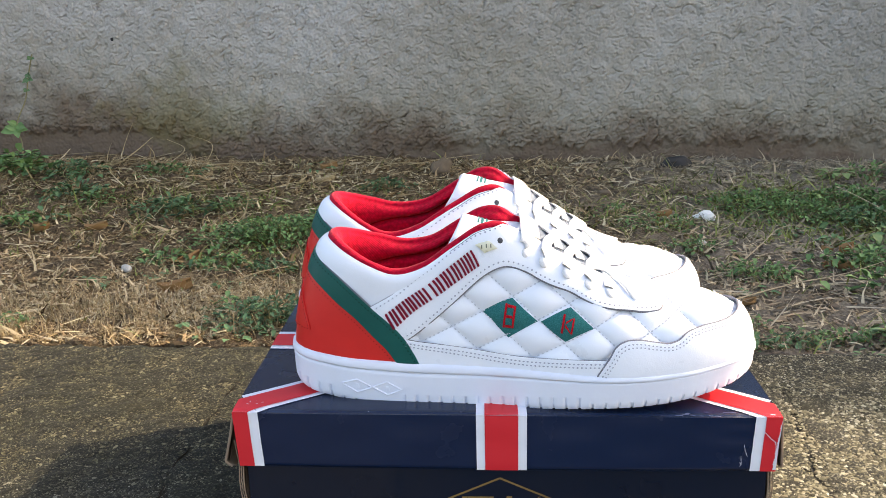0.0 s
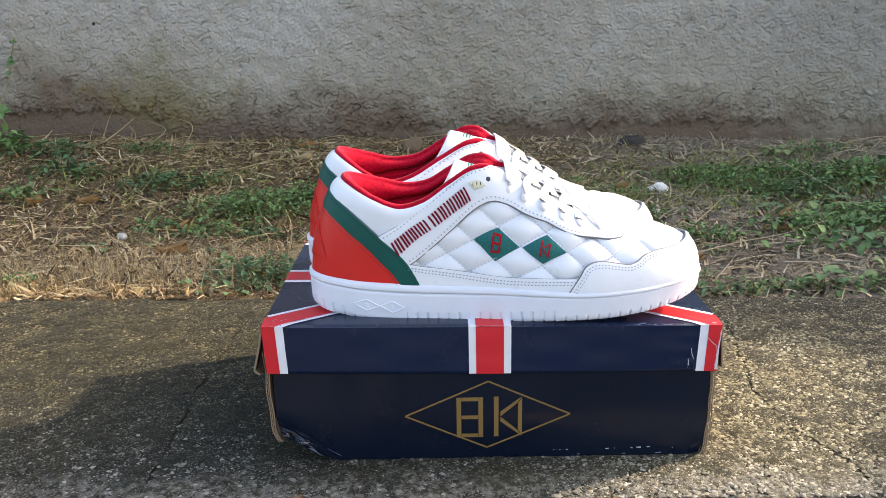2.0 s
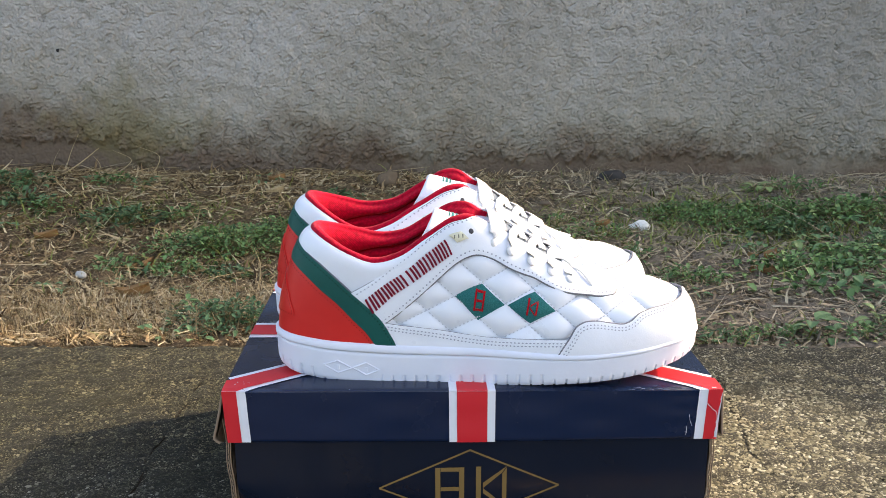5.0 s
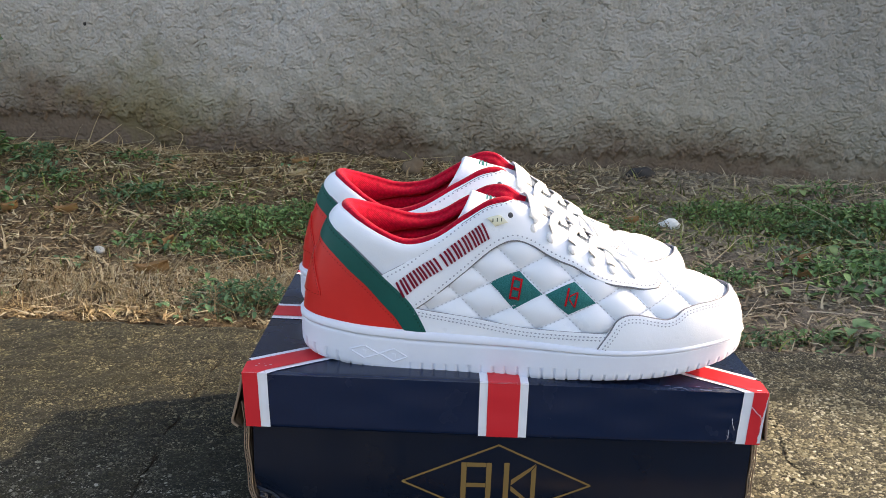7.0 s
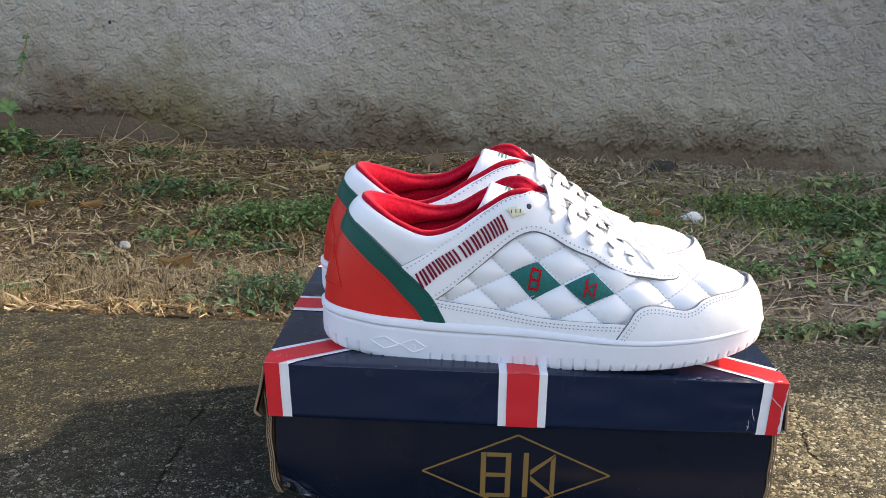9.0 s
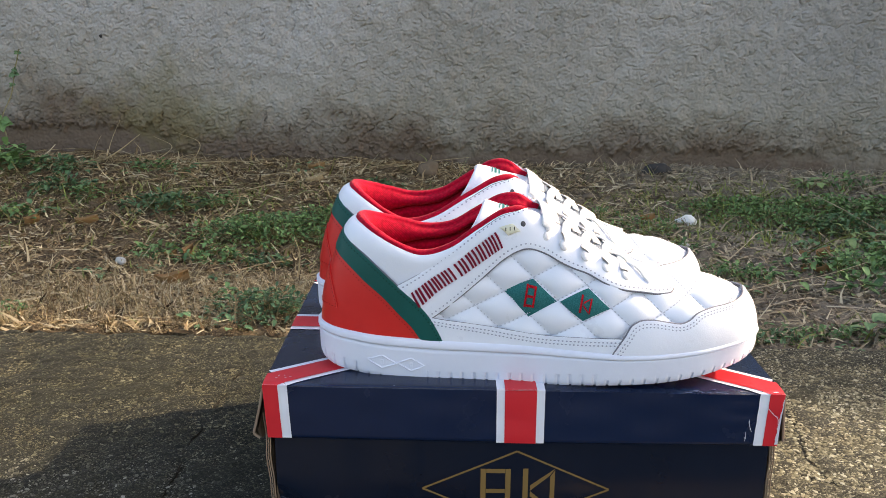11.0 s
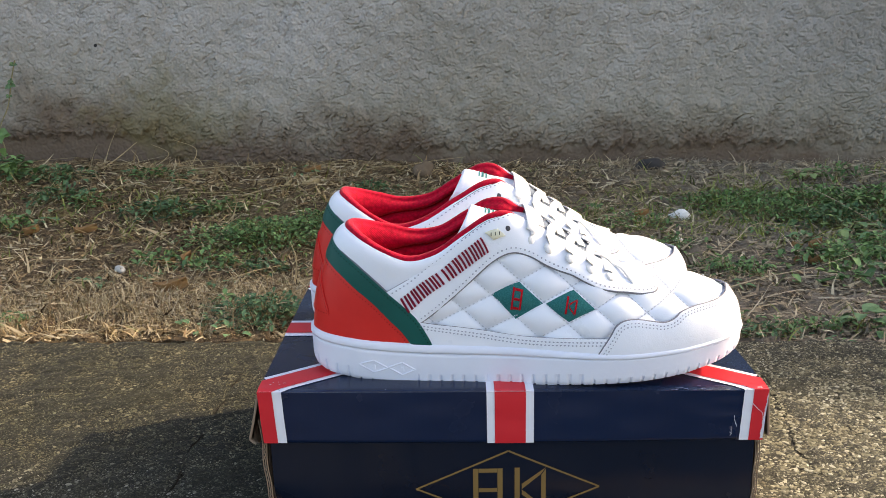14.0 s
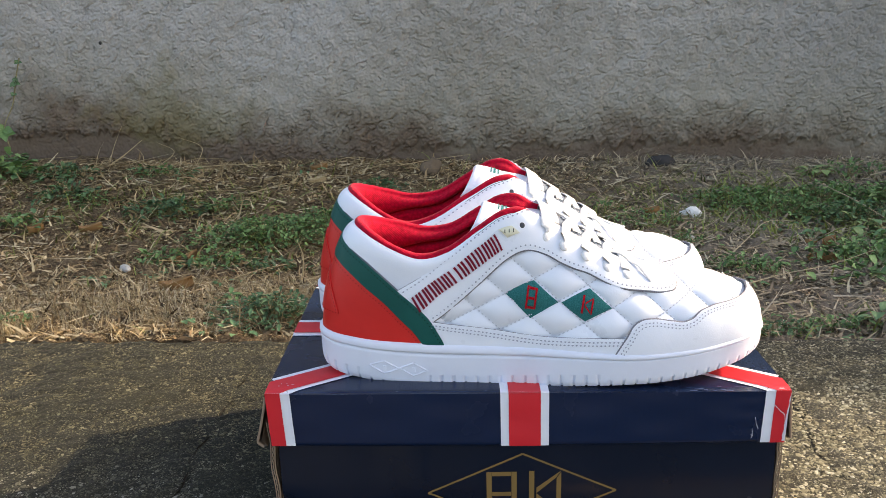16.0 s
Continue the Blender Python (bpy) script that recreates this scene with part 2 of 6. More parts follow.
def concrete():
    m = Nodes("old_concrete", 0.88, specular=0.35)
    cell = m.voronoi(760, "F1", "Color")
    grey = m.tree.nodes.new("ShaderNodeSeparateColor")
    m.link(cell, grey.inputs[0])
    tone = m.ramp(grey.outputs[0], (0.0, (0.016, 0.015, 0.010)), (0.50, (0.050, 0.046, 0.028)), (0.78, (0.115, 0.106, 0.066)), (0.93, (0.28, 0.260, 0.175)), (1.0, (0.50, 0.48, 0.38)))
    edge = m.voronoi(760, "DISTANCE_TO_EDGE")
    gap = m.ramp(edge, (0.0, (1, 1, 1)), (0.14, (0, 0, 0)))
    tone = m.mix(m.math("MULTIPLY", gap, 0.75), tone, (0.016, 0.015, 0.011))
    stain = m.ramp(m.noise(4.0, 6, 0.62, 0.5), (0.36, (0, 0, 0)), (0.66, (1, 1, 1)))
    tone = m.mix(m.math("MULTIPLY", stain, 0.40), tone, (0.030, 0.031, 0.026))
    moss = m.ramp(m.noise(7.0, 5, 0.6), (0.50, (0, 0, 0)), (0.72, (1, 1, 1)))
    tone = m.mix(m.math("MULTIPLY", moss, 0.35), tone, (0.085, 0.072, 0.026))
    tone = m.mix(m.math("MULTIPLY", dirt_film(m), 0.85), tone, (0.34, 0.35, 0.28), "MULTIPLY")
    # lime and worn aggregate along the outer edge
    worn = m.math("ADD", m.axis("Y"), m.math("MULTIPLY", m.noise(26, 5, 0.7), 0.085))
    lime = m.ramp(worn, (0.002, (1, 1, 1)), (0.032, (0, 0, 0)))
    tone = m.mix(m.math("MULTIPLY", lime, m.ramp(m.noise(130, 4, 0.7), (0.46, (0.04, 0.04, 0.04)), (0.66, (0.60, 0.60, 0.60)))), tone, (0.36, 0.35, 0.30))
    m.color(tone)
    m.bump(edge, 0.8, 0.0011)
    m.bump(m.noise(700, 3, 0.7), 0.5, 0.0008)
    m.bump(m.noise(35, 5, 0.6), 0.25, 0.003)
    return m.mat


def speckled(name, rough, *stops, bump=0.4):
    """A material whose loose pieces differ in colour."""
    m = Nodes(name, rough, specular=0.25)
    c = m.ramp(m.island(), *stops)
    # pieces turn paler and greyer towards the east
    pale_east = m.ramp(m.math("ADD", m.axis("X"), m.math("MULTIPLY", m.noise(6, 4), 0.4)), (0.25, (0, 0, 0)), (0.62, (0.42, 0.42, 0.42)))
    c = m.mix(pale_east, c, (0.50, 0.46, 0.38))
    m.color(m.mix(m.math("MULTIPLY", m.noise(420, 3), 0.45), c, (0.075, 0.048, 0.024)))
    m.bump(m.noise(900, 3), bump, 0.0005)
    return m.mat


def gravel(name, rough, *stops):
    """Worn stones of the slab; an old dark film of dirt and lichen covers part of them."""
    m = Nodes(name, rough, specular=0.3)
    c = m.ramp(m.island(), *stops)
    c = m.mix(m.math("MULTIPLY", dirt_film(m), 0.92), c, (0.24, 0.25, 0.19), "MULTIPLY")
    # yellow-brown moss dust, thicker towards the lawn
    lichen = m.math("ADD", m.noise(9.0, 5, 0.65, 0.4), m.math("MULTIPLY", m.axis("Y"), 0.35))
    lichen = m.ramp(lichen, (0.50, (0, 0, 0)), (0.68, (0.60, 0.60, 0.60)))
    c = m.mix(lichen, c, m.ramp(m.island(), (0.0, (0.050, 0.040, 0.018)), (0.5, (0.17, 0.140, 0.070)), (1.0, (0.48, 0.42, 0.26))))
    inner = m.math("ADD", m.axis("Y"), m.math("MULTIPLY", m.math("MAXIMUM", m.axis("X"), 0.0), 0.40))
    scoured = m.ramp(m.math("ADD", inner, m.math("MULTIPLY", m.noise(14, 5, 0.7), 0.14)), (0.075, (0.75, 0.75, 0.75)), (0.21, (0, 0, 0)))
    c = m.mix(scoured, c, m.ramp(m.island(), (0.0, (0.018, 0.018, 0.016)), (0.45, (0.090, 0.089, 0.078)), (0.8, (0.24, 0.236, 0.205)), (1.0, (0.60, 0.59, 0.54))))
    worn = m.math("ADD", m.axis("Y"), m.math("MULTIPLY", m.noise(26, 5, 0.7), 0.085))
    c = m.mix(m.ramp(worn, (0.002, (0.26, 0.26, 0.26)), (0.034, (0, 0, 0))), c, (0.46, 0.44, 0.39))
    m.color(m.mix(m.math("MULTIPLY", m.noise(900, 3), 0.5), c, (0.05, 0.045, 0.035)))
    m.bump(m.noise(1400, 3), 0.4, 0.0004)
    return m.mat


def soil():
    m = Nodes("dry_soil", 0.95, specular=0.15)
    c = m.ramp(m.noise(24, 8, 0.7), (0.30, (0.042, 0.029, 0.018)), (0.52, (0.120, 0.083, 0.049)), (0.75, (0.29, 0.210, 0.122)))
    c = m.mix(m.ramp(m.noise(260, 4, 0.7), (0.48, (0, 0, 0)), (0.64, (0.7, 0.7, 0.7))), c, (0.33, 0.245, 0.140))
    # soil turns paler and greyer towards the east
    pale_east = m.ramp(m.math("ADD", m.axis("X"), m.math("MULTIPLY", m.noise(6, 4), 0.4)), (0.25, (0, 0, 0)), (0.62, (0.75, 0.75, 0.75)))
    c = m.mix(pale_east, c, m.ramp(m.noise(90, 6, 0.75), (0.30, (0.105, 0.088, 0.066)), (0.70, (0.38, 0.335, 0.275))))
    # made-up unseen grey ground before the slab; it sets bounce and reflected light
    path = m.ramp(m.noise(150, 4, 0.7), (0.3, (0.115, 0.115, 0.110)), (0.7, (0.180, 0.177, 0.168)))
    front = m.ramp(m.math("ADD", m.axis("Y"), 0.5), (0.40, (1, 1, 1)), (0.42, (0, 0, 0)))
    m.color(m.mix(front, c, path))
    m.bump(m.noise(180, 6, 0.75), 0.9, 0.006)
    m.bump(m.noise(40, 4, 0.7), 0.7, 0.012)
    return m.mat


def leafy(name, dark, light, rough=0.5):
    m = Nodes(name, rough, specular=0.35)
    c = m.ramp(m.island(), (0.0, dark), (0.75, light), (1.0, tuple(min(1, v * 1.15) for v in light)))
    m.color(m.mix(m.math("MULTIPLY", m.noise(160, 4), 0.5), c, dark))
    m.bsdf.inputs["Transmission Weight"].default_value = 0.0
    m.bump(m.noise(300, 3), 0.3, 0.0008)
    return m.mat


STUCCO, CONCRETE, SOIL = stucco(), concrete(), soil()
AGGREGATE = gravel("aggregate", 0.75, (0.0, (0.030, 0.028, 0.018)), (0.30, (0.120, 0.108, 0.062)), (0.60, (0.240, 0.216, 0.128)), (0.85, (0.42, 0.385, 0.245)), (1.0, (0.74, 0.70, 0.53)))
STRAW = speckled("dry_straw", 0.8, (0.0, (0.17, 0.112, 0.055)), (0.30, (0.42, 0.300, 0.150)), (0.70, (0.59, 0.460, 0.260)), (1.0, (0.76, 0.66, 0.45)))
LITTER = speckled("plant_litter", 0.9, (0.0, (0.055, 0.034, 0.018)), (0.38, (0.270, 0.175, 0.088)), (0.72, (0.56, 0.400, 0.210)), (1.0, (0.86, 0.73, 0.47)))
BLADE = leafy("grass_blade", (0.095, 0.120, 0.022), (0.310, 0.345, 0.085))
LEAF = leafy("weed_leaf", (0.040, 0.096, 0.026), (0.220, 0.365, 0.125))
DARK_LEAF = leafy("dark_weed_leaf", (0.035, 0.085, 0.034), (0.160, 0.275, 0.120))
BROAD_LEAF = leafy("broad_leaf", (0.050, 0.120, 0.048), (0.160, 0.285, 0.120))
PALE_LEAF = leafy("pale_broad_leaf", (0.120, 0.185, 0.065), (0.290, 0.380, 0.150))
STEM = Nodes("weed_stem", 0.6).color((0.22, 0.19, 0.085)).mat
DEAD_LEAF = leafy("dead_leaf", (0.20, 0.105, 0.040), (0.38, 0.215, 0.090), 0.65)
TAN = Nodes("tan_mortar", 0.95, specular=0.15)
TAN.color(TAN.mix(TAN.ramp(TAN.noise(55, 6, 0.7), (0.50, (0, 0, 0)), (0.60, (1, 1, 1))), TAN.ramp(TAN.noise(16, 5), (0.3, (0.20, 0.125, 0.065)), (0.7, (0.37, 0.255, 0.140))), (0.055, 0.045, 0.035)))
TAN.bump(TAN.noise(140, 5, 0.7), 0.8, 0.004)
TAN = TAN.mat
PALE_STONE = speckled("pale_stone", 0.8, (0.0, (0.55, 0.53, 0.48)), (1.0, (0.70, 0.68, 0.62)))
DARK_STONE = speckled("dark_stone", 0.85, (0.0, (0.030, 0.034, 0.038)), (1.0, (0.045, 0.050, 0.056)))
CRACK_DARK = speckled("crack_dark", 0.95, (0.0, (0.008, 0.008, 0.006)), (1.0, (0.016, 0.015, 0.011)))
BROWN_STONE = speckled("brown_stone", 0.9, (0.0, (0.16, 0.120, 0.085)), (1.0, (0.20, 0.155, 0.110)))
PAPER = Nodes("white_scrap", 0.8).color((0.78, 0.77, 0.73)).mat

# ---------------------------------------------------------------- the setting
EDGE_SLOPE = -0.043


def lawn_edge(x):
    """y of the line where the slab ends and the lawn begins."""
    return 0.360 + EDGE_SLOPE * x


def wall_face(x):
    return 1.240 - 0.046 * x


def lawn_height(x, y):
    t = smooth_step((y - 0.62) / 0.62)
    return -0.006 + t * (0.046 - 0.012 * np.clip(x, -1, 1)) + 0.004 * np.sin(9 * x + 4 * y) * np.sin(7 * y - 3 * x)


def smooth_step(t):
    t = np.clip(t, 0, 1)
    return t * t * (3 - 2 * t)


def band_noise(rows, cols, fine, coarse, rng):
    """Smooth random relief with waves between two lengths, in cells; its spread is 1."""
    spec = np.fft.rfft2(rng.standard_normal((rows, cols)))
    fy, fx = np.fft.fftfreq(rows)[:, None], np.fft.rfftfreq(cols)[None]
    f = np.sqrt(fx**2 + fy**2)
    spec *= np.exp(-(f * fine) ** 2) * (1 - np.exp(-(f * coarse) ** 2))
    out = np.fft.irfft2(spec, (rows, cols))
    return out / out.std()


rng = np.random.default_rng(7)

# the ground: one sheet, fine round the lawn, out to the horizon
gx = np.concatenate([[-400, -60, -12, -4, -2.2], np.arange(-1.5, 1.7, 0.012), [2.4, 4, 12, 60, 400]])
gy = np.concatenate([[-400, -60, -12, -3, -1.2, -0.4, 0.1, 0.28], np.arange(0.33, 1.40, 0.012), [2.4, 6, 20, 80, 400]])
GX, GY = np.meshgrid(gx, gy)
rough = band_noise(len(gy), len(gx), 2.0, 14, rng) * 0.0035
near = (np.abs(GX) < 1.6) & (GY > 0.36) & (GY < 1.4)
GZ = np.where(GY > 0.30, lawn_height(GX, GY), -0.16) + np.where(near, rough, 0)
GZ = np.where(GY < lawn_edge(GX) + 0.004, -0.16, GZ)
ground = tagged(new("ground", grid_mesh("ground", np.stack([GX, GY, GZ], -1), SOIL)), "dry brown soil of a thin lawn", "ground", kind="structure")

# the slab: its top is a fine uneven sheet, its outer edge is broken
sx = np.arange(-1.6, 1.801, 0.006)
sv = np.concatenate([[-0.02], np.linspace(0, 1, 84), [1.01]])
SX, SV = np.meshgrid(sx, sv)
ragged = band_noise(2, len(sx), 1.5, 30, rng)[0] * 0.0035 + band_noise(2, len(sx), 5, 120, rng)[0] * 0.0030
front = -0.058 - 0.018 * (SX - 0.05) + ragged[None, :]
back = lawn_edge(SX) + band_noise(2, len(sx), 2, 30, rng)[1][None, :] * 0.0015
SY = front + (back - front) * np.clip(SV, 0, 1)
SZ = band_noise(*SX.shape, 1.2, 9, rng) * 0.0007 + band_noise(*SX.shape, 6, 40, rng) * 0.0006
SZ -= 0.0032 * np.exp(-((SY - front) / 0.007) ** 2) * (0.7 + 0.3 * np.sin(SX * 61) ** 2)
# hair cracks
CRACKS = (((-0.066, -0.2482), (-0.053, -0.2484), (0.047, -0.2501), (0.139, -0.2541), (0.30, -0.2460)),
          ((-0.070, 0.2628), (-0.018, 0.2691), (0.048, 0.2405), (0.109, 0.2356), (0.277, 0.2648)))          # (y, x) along each


def crack_wander(y):
    return 0.0012 * np.sin(y * 90) + 0.0007 * np.sin(y * 260)


def crack_offset(x, y, line):
    """How far a place lies to one side of a crack."""
    ys, xs = zip(*line)
    off = x - np.interp(y, ys, xs) - crack_wander(y)
    return np.where((y > ys[0]) & (y < ys[-1]), off, 1.0)


for line in CRACKS:
    SZ -= 0.0026 * np.exp(-(crack_offset(SX, SY, line) / 0.0022) ** 2)
SZ = np.where(SV < 0, -0.034, np.where(SV > 1, -0.05, SZ))
pavement = tagged(new("pavement", grid_mesh("pavement", np.stack([SX, SY, SZ], -1), CONCRETE)), "weathered concrete slab with worn stone aggregate", "pavement", kind="structure")

# dark strips along the two cracks
for line in CRACKS:
    y0, y1 = line[0][0], line[-1][0]
    y = np.linspace(y0 + 0.004, y1, 160)
    mid_x = np.interp(y, *zip(*line)) + crack_wander(y)
    wide = (0.0008 + 0.0004 * np.sin(y * 70) + 0.0003 * np.sin(y * 310)) * np.clip((y1 - y) / 0.10, 0.35, 1)
    rows_ = np.stack([np.column_stack([mid_x - wide, y, np.full_like(y, -0.0008)]), np.column_stack([mid_x, y, np.full_like(y, -0.0022)]), np.column_stack([mid_x + wide, y, np.full_like(y, -0.0008)])], 1)
    child("crack", grid_mesh("crack", rows_, CRACK_DARK), pavement, "dark strip along a crack in the slab")

# broken tan render below the slab's outer edge
x = -0.62
while x < 0.75:
    w = rng.uniform(0.16, 0.42)
    bm = block((w - 0.0012, 0.030, 0.036), (0, 0, 0), 0.0, 11)
    for v in bm.verts:
        v.co += Vector((0, 1, 1)) * noise.noise(v.co * 75 + Vector((x * 9, 0, 0))) * 0.0030
    ob = part("stone", bm, TAN, pavement)
    ob.location = (x + w / 2, -0.0555 - 0.018 * (x + w / 2 - 0.05), -0.0215 + rng.uniform(-0.003, 0.0015))
    bm = block((w * 1.1, 0.034, 0.05), (0, 0, 0), 0.0, 4)
    for v in bm.verts:
        v.co += Vector((0, 1, 1)) * noise.noise(v.co * 45 + Vector((x * 7, 3, 0))) * 0.006
    ob = part("stone", bm, TAN, pavement, smooth=True)
    ob.location = (x + w / 2 + 0.03, -0.062 - 0.018 * (x + w / 2 - 0.05), -0.079)
    x += w

# the wall: trowelled stucco with short curved furrows, over a bare recessed footing
STEP = 0.0017
wx = np.concatenate([np.arange(-1.55, -1.20, 0.01), np.arange(-1.20, 1.20, STEP), np.arange(1.205, 1.75, 0.01)])
wz = np.concatenate([np.arange(-0.03, 0.50, STEP), np.arange(0.505, 0.72, 0.01)])
cols, rows = len(wx), len(wz)
relief = band_noise(rows, cols, 1.3, 6, rng) * 0.00030 + band_noise(rows, cols, 4, 16, rng) * 0.00040 + band_noise(rows, cols, 20, 120, rng) * 0.0012
furrow = np.zeros((rows, cols))
for stroke in range(21000):
    px, pz = rng.uniform(0, cols), rng.uniform(0, rows)
    low = 1.0 if pz * STEP < 0.17 else 0.72
    turn, bend = rng.normal(0, 0.8) + (np.pi if rng.random() < 0.5 else 0), rng.normal(0, 0.20)
    length, depth = rng.gamma(2.2, 6.0) * low, rng.uniform(0.0018, 0.0060) * low
    if stroke > 6500:
        length, depth = (rng.uniform(1, 5), depth * 0.65) if stroke < 14500 else (2, depth * 0.9)
    n, broad = int(max(2, length)), rng.uniform(0.15, 0.8)
    for k in range(n):
        a, b = int(px), int(pz)
        fade = math.sin(math.pi * (k + 0.5) / n)
        if 1 <= a < cols - 1 and 1 <= b < rows - 2:
            furrow[b, a] = min(furrow[b, a], -depth * fade)
            furrow[b - 1, a] = min(furrow[b - 1, a], -depth * fade * broad)
            for up, share in ((1, 0.30), (2, 0.16)):
                if furrow[b + up, a] >= 0:
                    furrow[b + up, a] = max(furrow[b + up, a], depth * fade * share)
        px, pz = px + math.cos(turn), pz + math.sin(turn) * 0.8
        turn += bend
# flat trowelled plates with steep ragged rims, coarser near the ground
plates = smooth_step(band_noise(rows, cols, 4, 18, rng) * 1.3 + 0.5) * (0.0007 + 0.0016 * smooth_step((0.17 - wz) / 0.10))[:, None]
relief += plates
relief += furrow
WX, WZ = np.meshgrid(wx, wz)
lip = 0.074 + band_noise(2, cols, 7, 30, rng)[0] * 0.0034 + band_noise(2, cols, 14, 90, rng)[0] * 0.005 - 0.02 * smooth_step((wx - 0.85) / 0.5)
lip = np.where(wx < -0.12, lip - 0.09 * smooth_step((-0.12 - wx) / 0.22) + 0.125 * smooth_step((-0.50 - wx) / 0.16), lip)
bare = smooth_step((lip[None, :] - WZ) / 0.009)
relief = relief * (1 - 0.6 * bare) - 0.006 * bare
WY = wall_face(WX) - relief
wall = tagged(new("wall_north", grid_mesh("wall_north", np.stack([WX, WY, WZ], -1), STUCCO)), "grey weathered wall with rough trowelled stucco", "wall", kind="structure")
for name, x0, x1, z0, z1, z2 in (("wall_back", -1.55, 1.75, -0.1, 0.715, 0.715), ("wall_top", -1.55, 1.75, 0.70, 0.74, 1.10),
                                ("wall_west", -9.0, -1.54, -0.1, 0.74, 0.74), ("wall_east", 1.74, 2.45, -0.1, 1.10, 1.20), ("wall_rising", 2.45, 2.82, -0.1, 1.27, 1.365), ("wall_far_rising", 2.82, 4.20, -0.1, 1.365, 2.33), ("wall_far_east", 4.20, 12.0, -0.1, 2.33, 2.33)):
    # plain unseen wall closing the place; its top climbs east, shaped to cast shade
    bm = block((x1 - x0, 0.2, 1))
    for v in bm.verts:
        top = z1 + (z2 - z1) * (v.co.x / (x1 - x0) + 0.5)
        v.co.z = z0 if v.co.z < 0 else top
    ob = part(name, bm, STUCCO, wall)
    mid = (x0 + x1) / 2
    ob.location = (mid, wall_face(mid) + 0.1 + (0.02 if name == "wall_back" else 0.0), 0)
    ob.rotation_euler = (0, 0, math.atan(-0.046))

# ---------------------------------------------------------------- the shoe box
BX0, BX1, BY1, LID_LOW, LID_TOP = -0.163, 0.167, 0.2355, 0.0700, 0.1075


def sheet(u, v, at, wave, material, name, parent, label="", thick=0.0022):
    """A board panel: a fine grid at(u, v), with a little unevenness and a real thickness along the normal given by wave."""
    U, V = np.meshgrid(u, v)
    top = at(U, V)
    under = top - np.array(wave) * thick
    pts = np.concatenate([top, under[::-1]], 0)
    pts = np.concatenate([pts, pts[:1]], 0)
    return child(name, grid_mesh(name, pts, material), parent, label)


def strip(corners, normal, material, name, parent, lift=0.0004, n=12):
    """A printed strip on a board: a four-cornered thin sheet."""
    a, b, c, d = (np.array(p, float) for p in corners)
    s, t = np.meshgrid(np.linspace(0, 1, n), np.linspace(0, 1, 4))
    s, t = s[..., None], t[..., None]
    pts = (a * (1 - s) + b * s) * (1 - t) + (d * (1 - s) + c * s) * t + np.array(normal) * lift
    return child(name, grid_mesh(name, pts, material), parent)


def bowed(u, v):
    """Slack of the lid's top: it sinks a little in the middle and is worn along its front edge."""
    return -0.0004 * np.sin(np.pi * np.clip(u, 0, 1)) * np.sin(np.pi * np.clip(v, 0, 1))


box = thing("shoe_box", pose(0, 0, 0), "dark navy cardboard shoe box with red and white stripes, scuffed corners", "shoe box")
lid = child("lid", None, box)
lid.empty_display_size = 0.02
body = child("body", None, box)
W, D = BX1 - BX0, BY1
lid_roll = 0.004
u01, v01 = np.linspace(0, 1, 60), np.linspace(0, 1, 30)


def lid_top(u, v):
    x = BX0 + W * u
    return np.stack([x, D * v, LID_TOP + bowed(u, v) - lid_roll * (u - 0.5) - 0.0007 * np.exp(-(v * D / 0.0025) ** 2) + 0 * u], -1)


def lid_front(u, v):
    x = BX0 + W * u
    top = LID_TOP - 0.0007 - lid_roll * (u - 0.5)
    dent = 0.0003 * np.sin(23 * u) * np.sin(9 * v) + 0.0004 * np.exp(-((u - 0.93) / 0.03) ** 2) * np.sin(20 * v)
    low = LID_LOW + 0.0034 * np.clip(1 - u, 0, 1) ** 1.3
    return np.stack([x + (0.5 - u) * 0.004 * v, -0.0006 - 0.0015 * v * np.sin(np.pi * u) + dent, top + (low - top) * v], -1)


def lid_back(u, v):
    return np.stack([BX0 + W * u, D + 0 * u, LID_LOW + (LID_TOP - 0.001 - LID_LOW) * v], -1)


def lid_left(u, v):
    """The end flap stands off a little at its foot."""
    return np.stack([BX0 - 0.0005 - 0.0068 * np.minimum(1, (1 - v) * 1.15) ** 1.2 * np.minimum(1, (v + 0.02) / 0.10) ** 0.5 * (1 - 0.5 * u), D * (u * 0.985 + 0.0075), LID_LOW + 0.002 + (LID_TOP - LID_LOW - 0.003) * v], -1)


def lid_right(u, v):
    return np.stack([BX1 + 0.0005 + 0.0035 * (1 - v) * np.sin(np.pi * (0.2 + 0.6 * u)), D * (u * 0.985 + 0.0075), LID_LOW + 0.002 + (LID_TOP - LID_LOW - 0.005) * v], -1)


sheet(u01, np.concatenate([[0, 0.004, 0.008, 0.012, 0.017, 0.024, 0.04], np.linspace(0.07, 1, 24)]), lid_top, (0, 0, 1), NAVY, "top_panel", lid)
sheet(u01, np.linspace(0, 1, 14), lid_front, (0, -1, 0), NAVY, "front_panel", lid)
sheet(u01, np.linspace(0, 1, 8), lid_back, (0, 1, 0), NAVY, "back_panel", lid)
sheet(v01, np.linspace(0, 1, 10), lid_left, (-1, 0, 0), KRAFT, "end_panel", lid, "brown raw edge of the end flap")
sheet(v01, np.linspace(0, 1, 10), lid_right, (1, 0, 0), KRAFT, "end_panel", lid, "brown raw edge of the end flap")
# raw board edges that show at the ends
for at in (lid_left, lid_right):
    v = np.linspace(0, 1, 24)
    path = at(0 * v, v) + np.array([0, -0.0006, 0])
    child("board_edge", grid_mesh("board_edge", swept(path, [(0, -1, 0)] * 24, 0.0017, 0.0012, 8), KRAFT, closed=True), lid, "brown raw board edge")
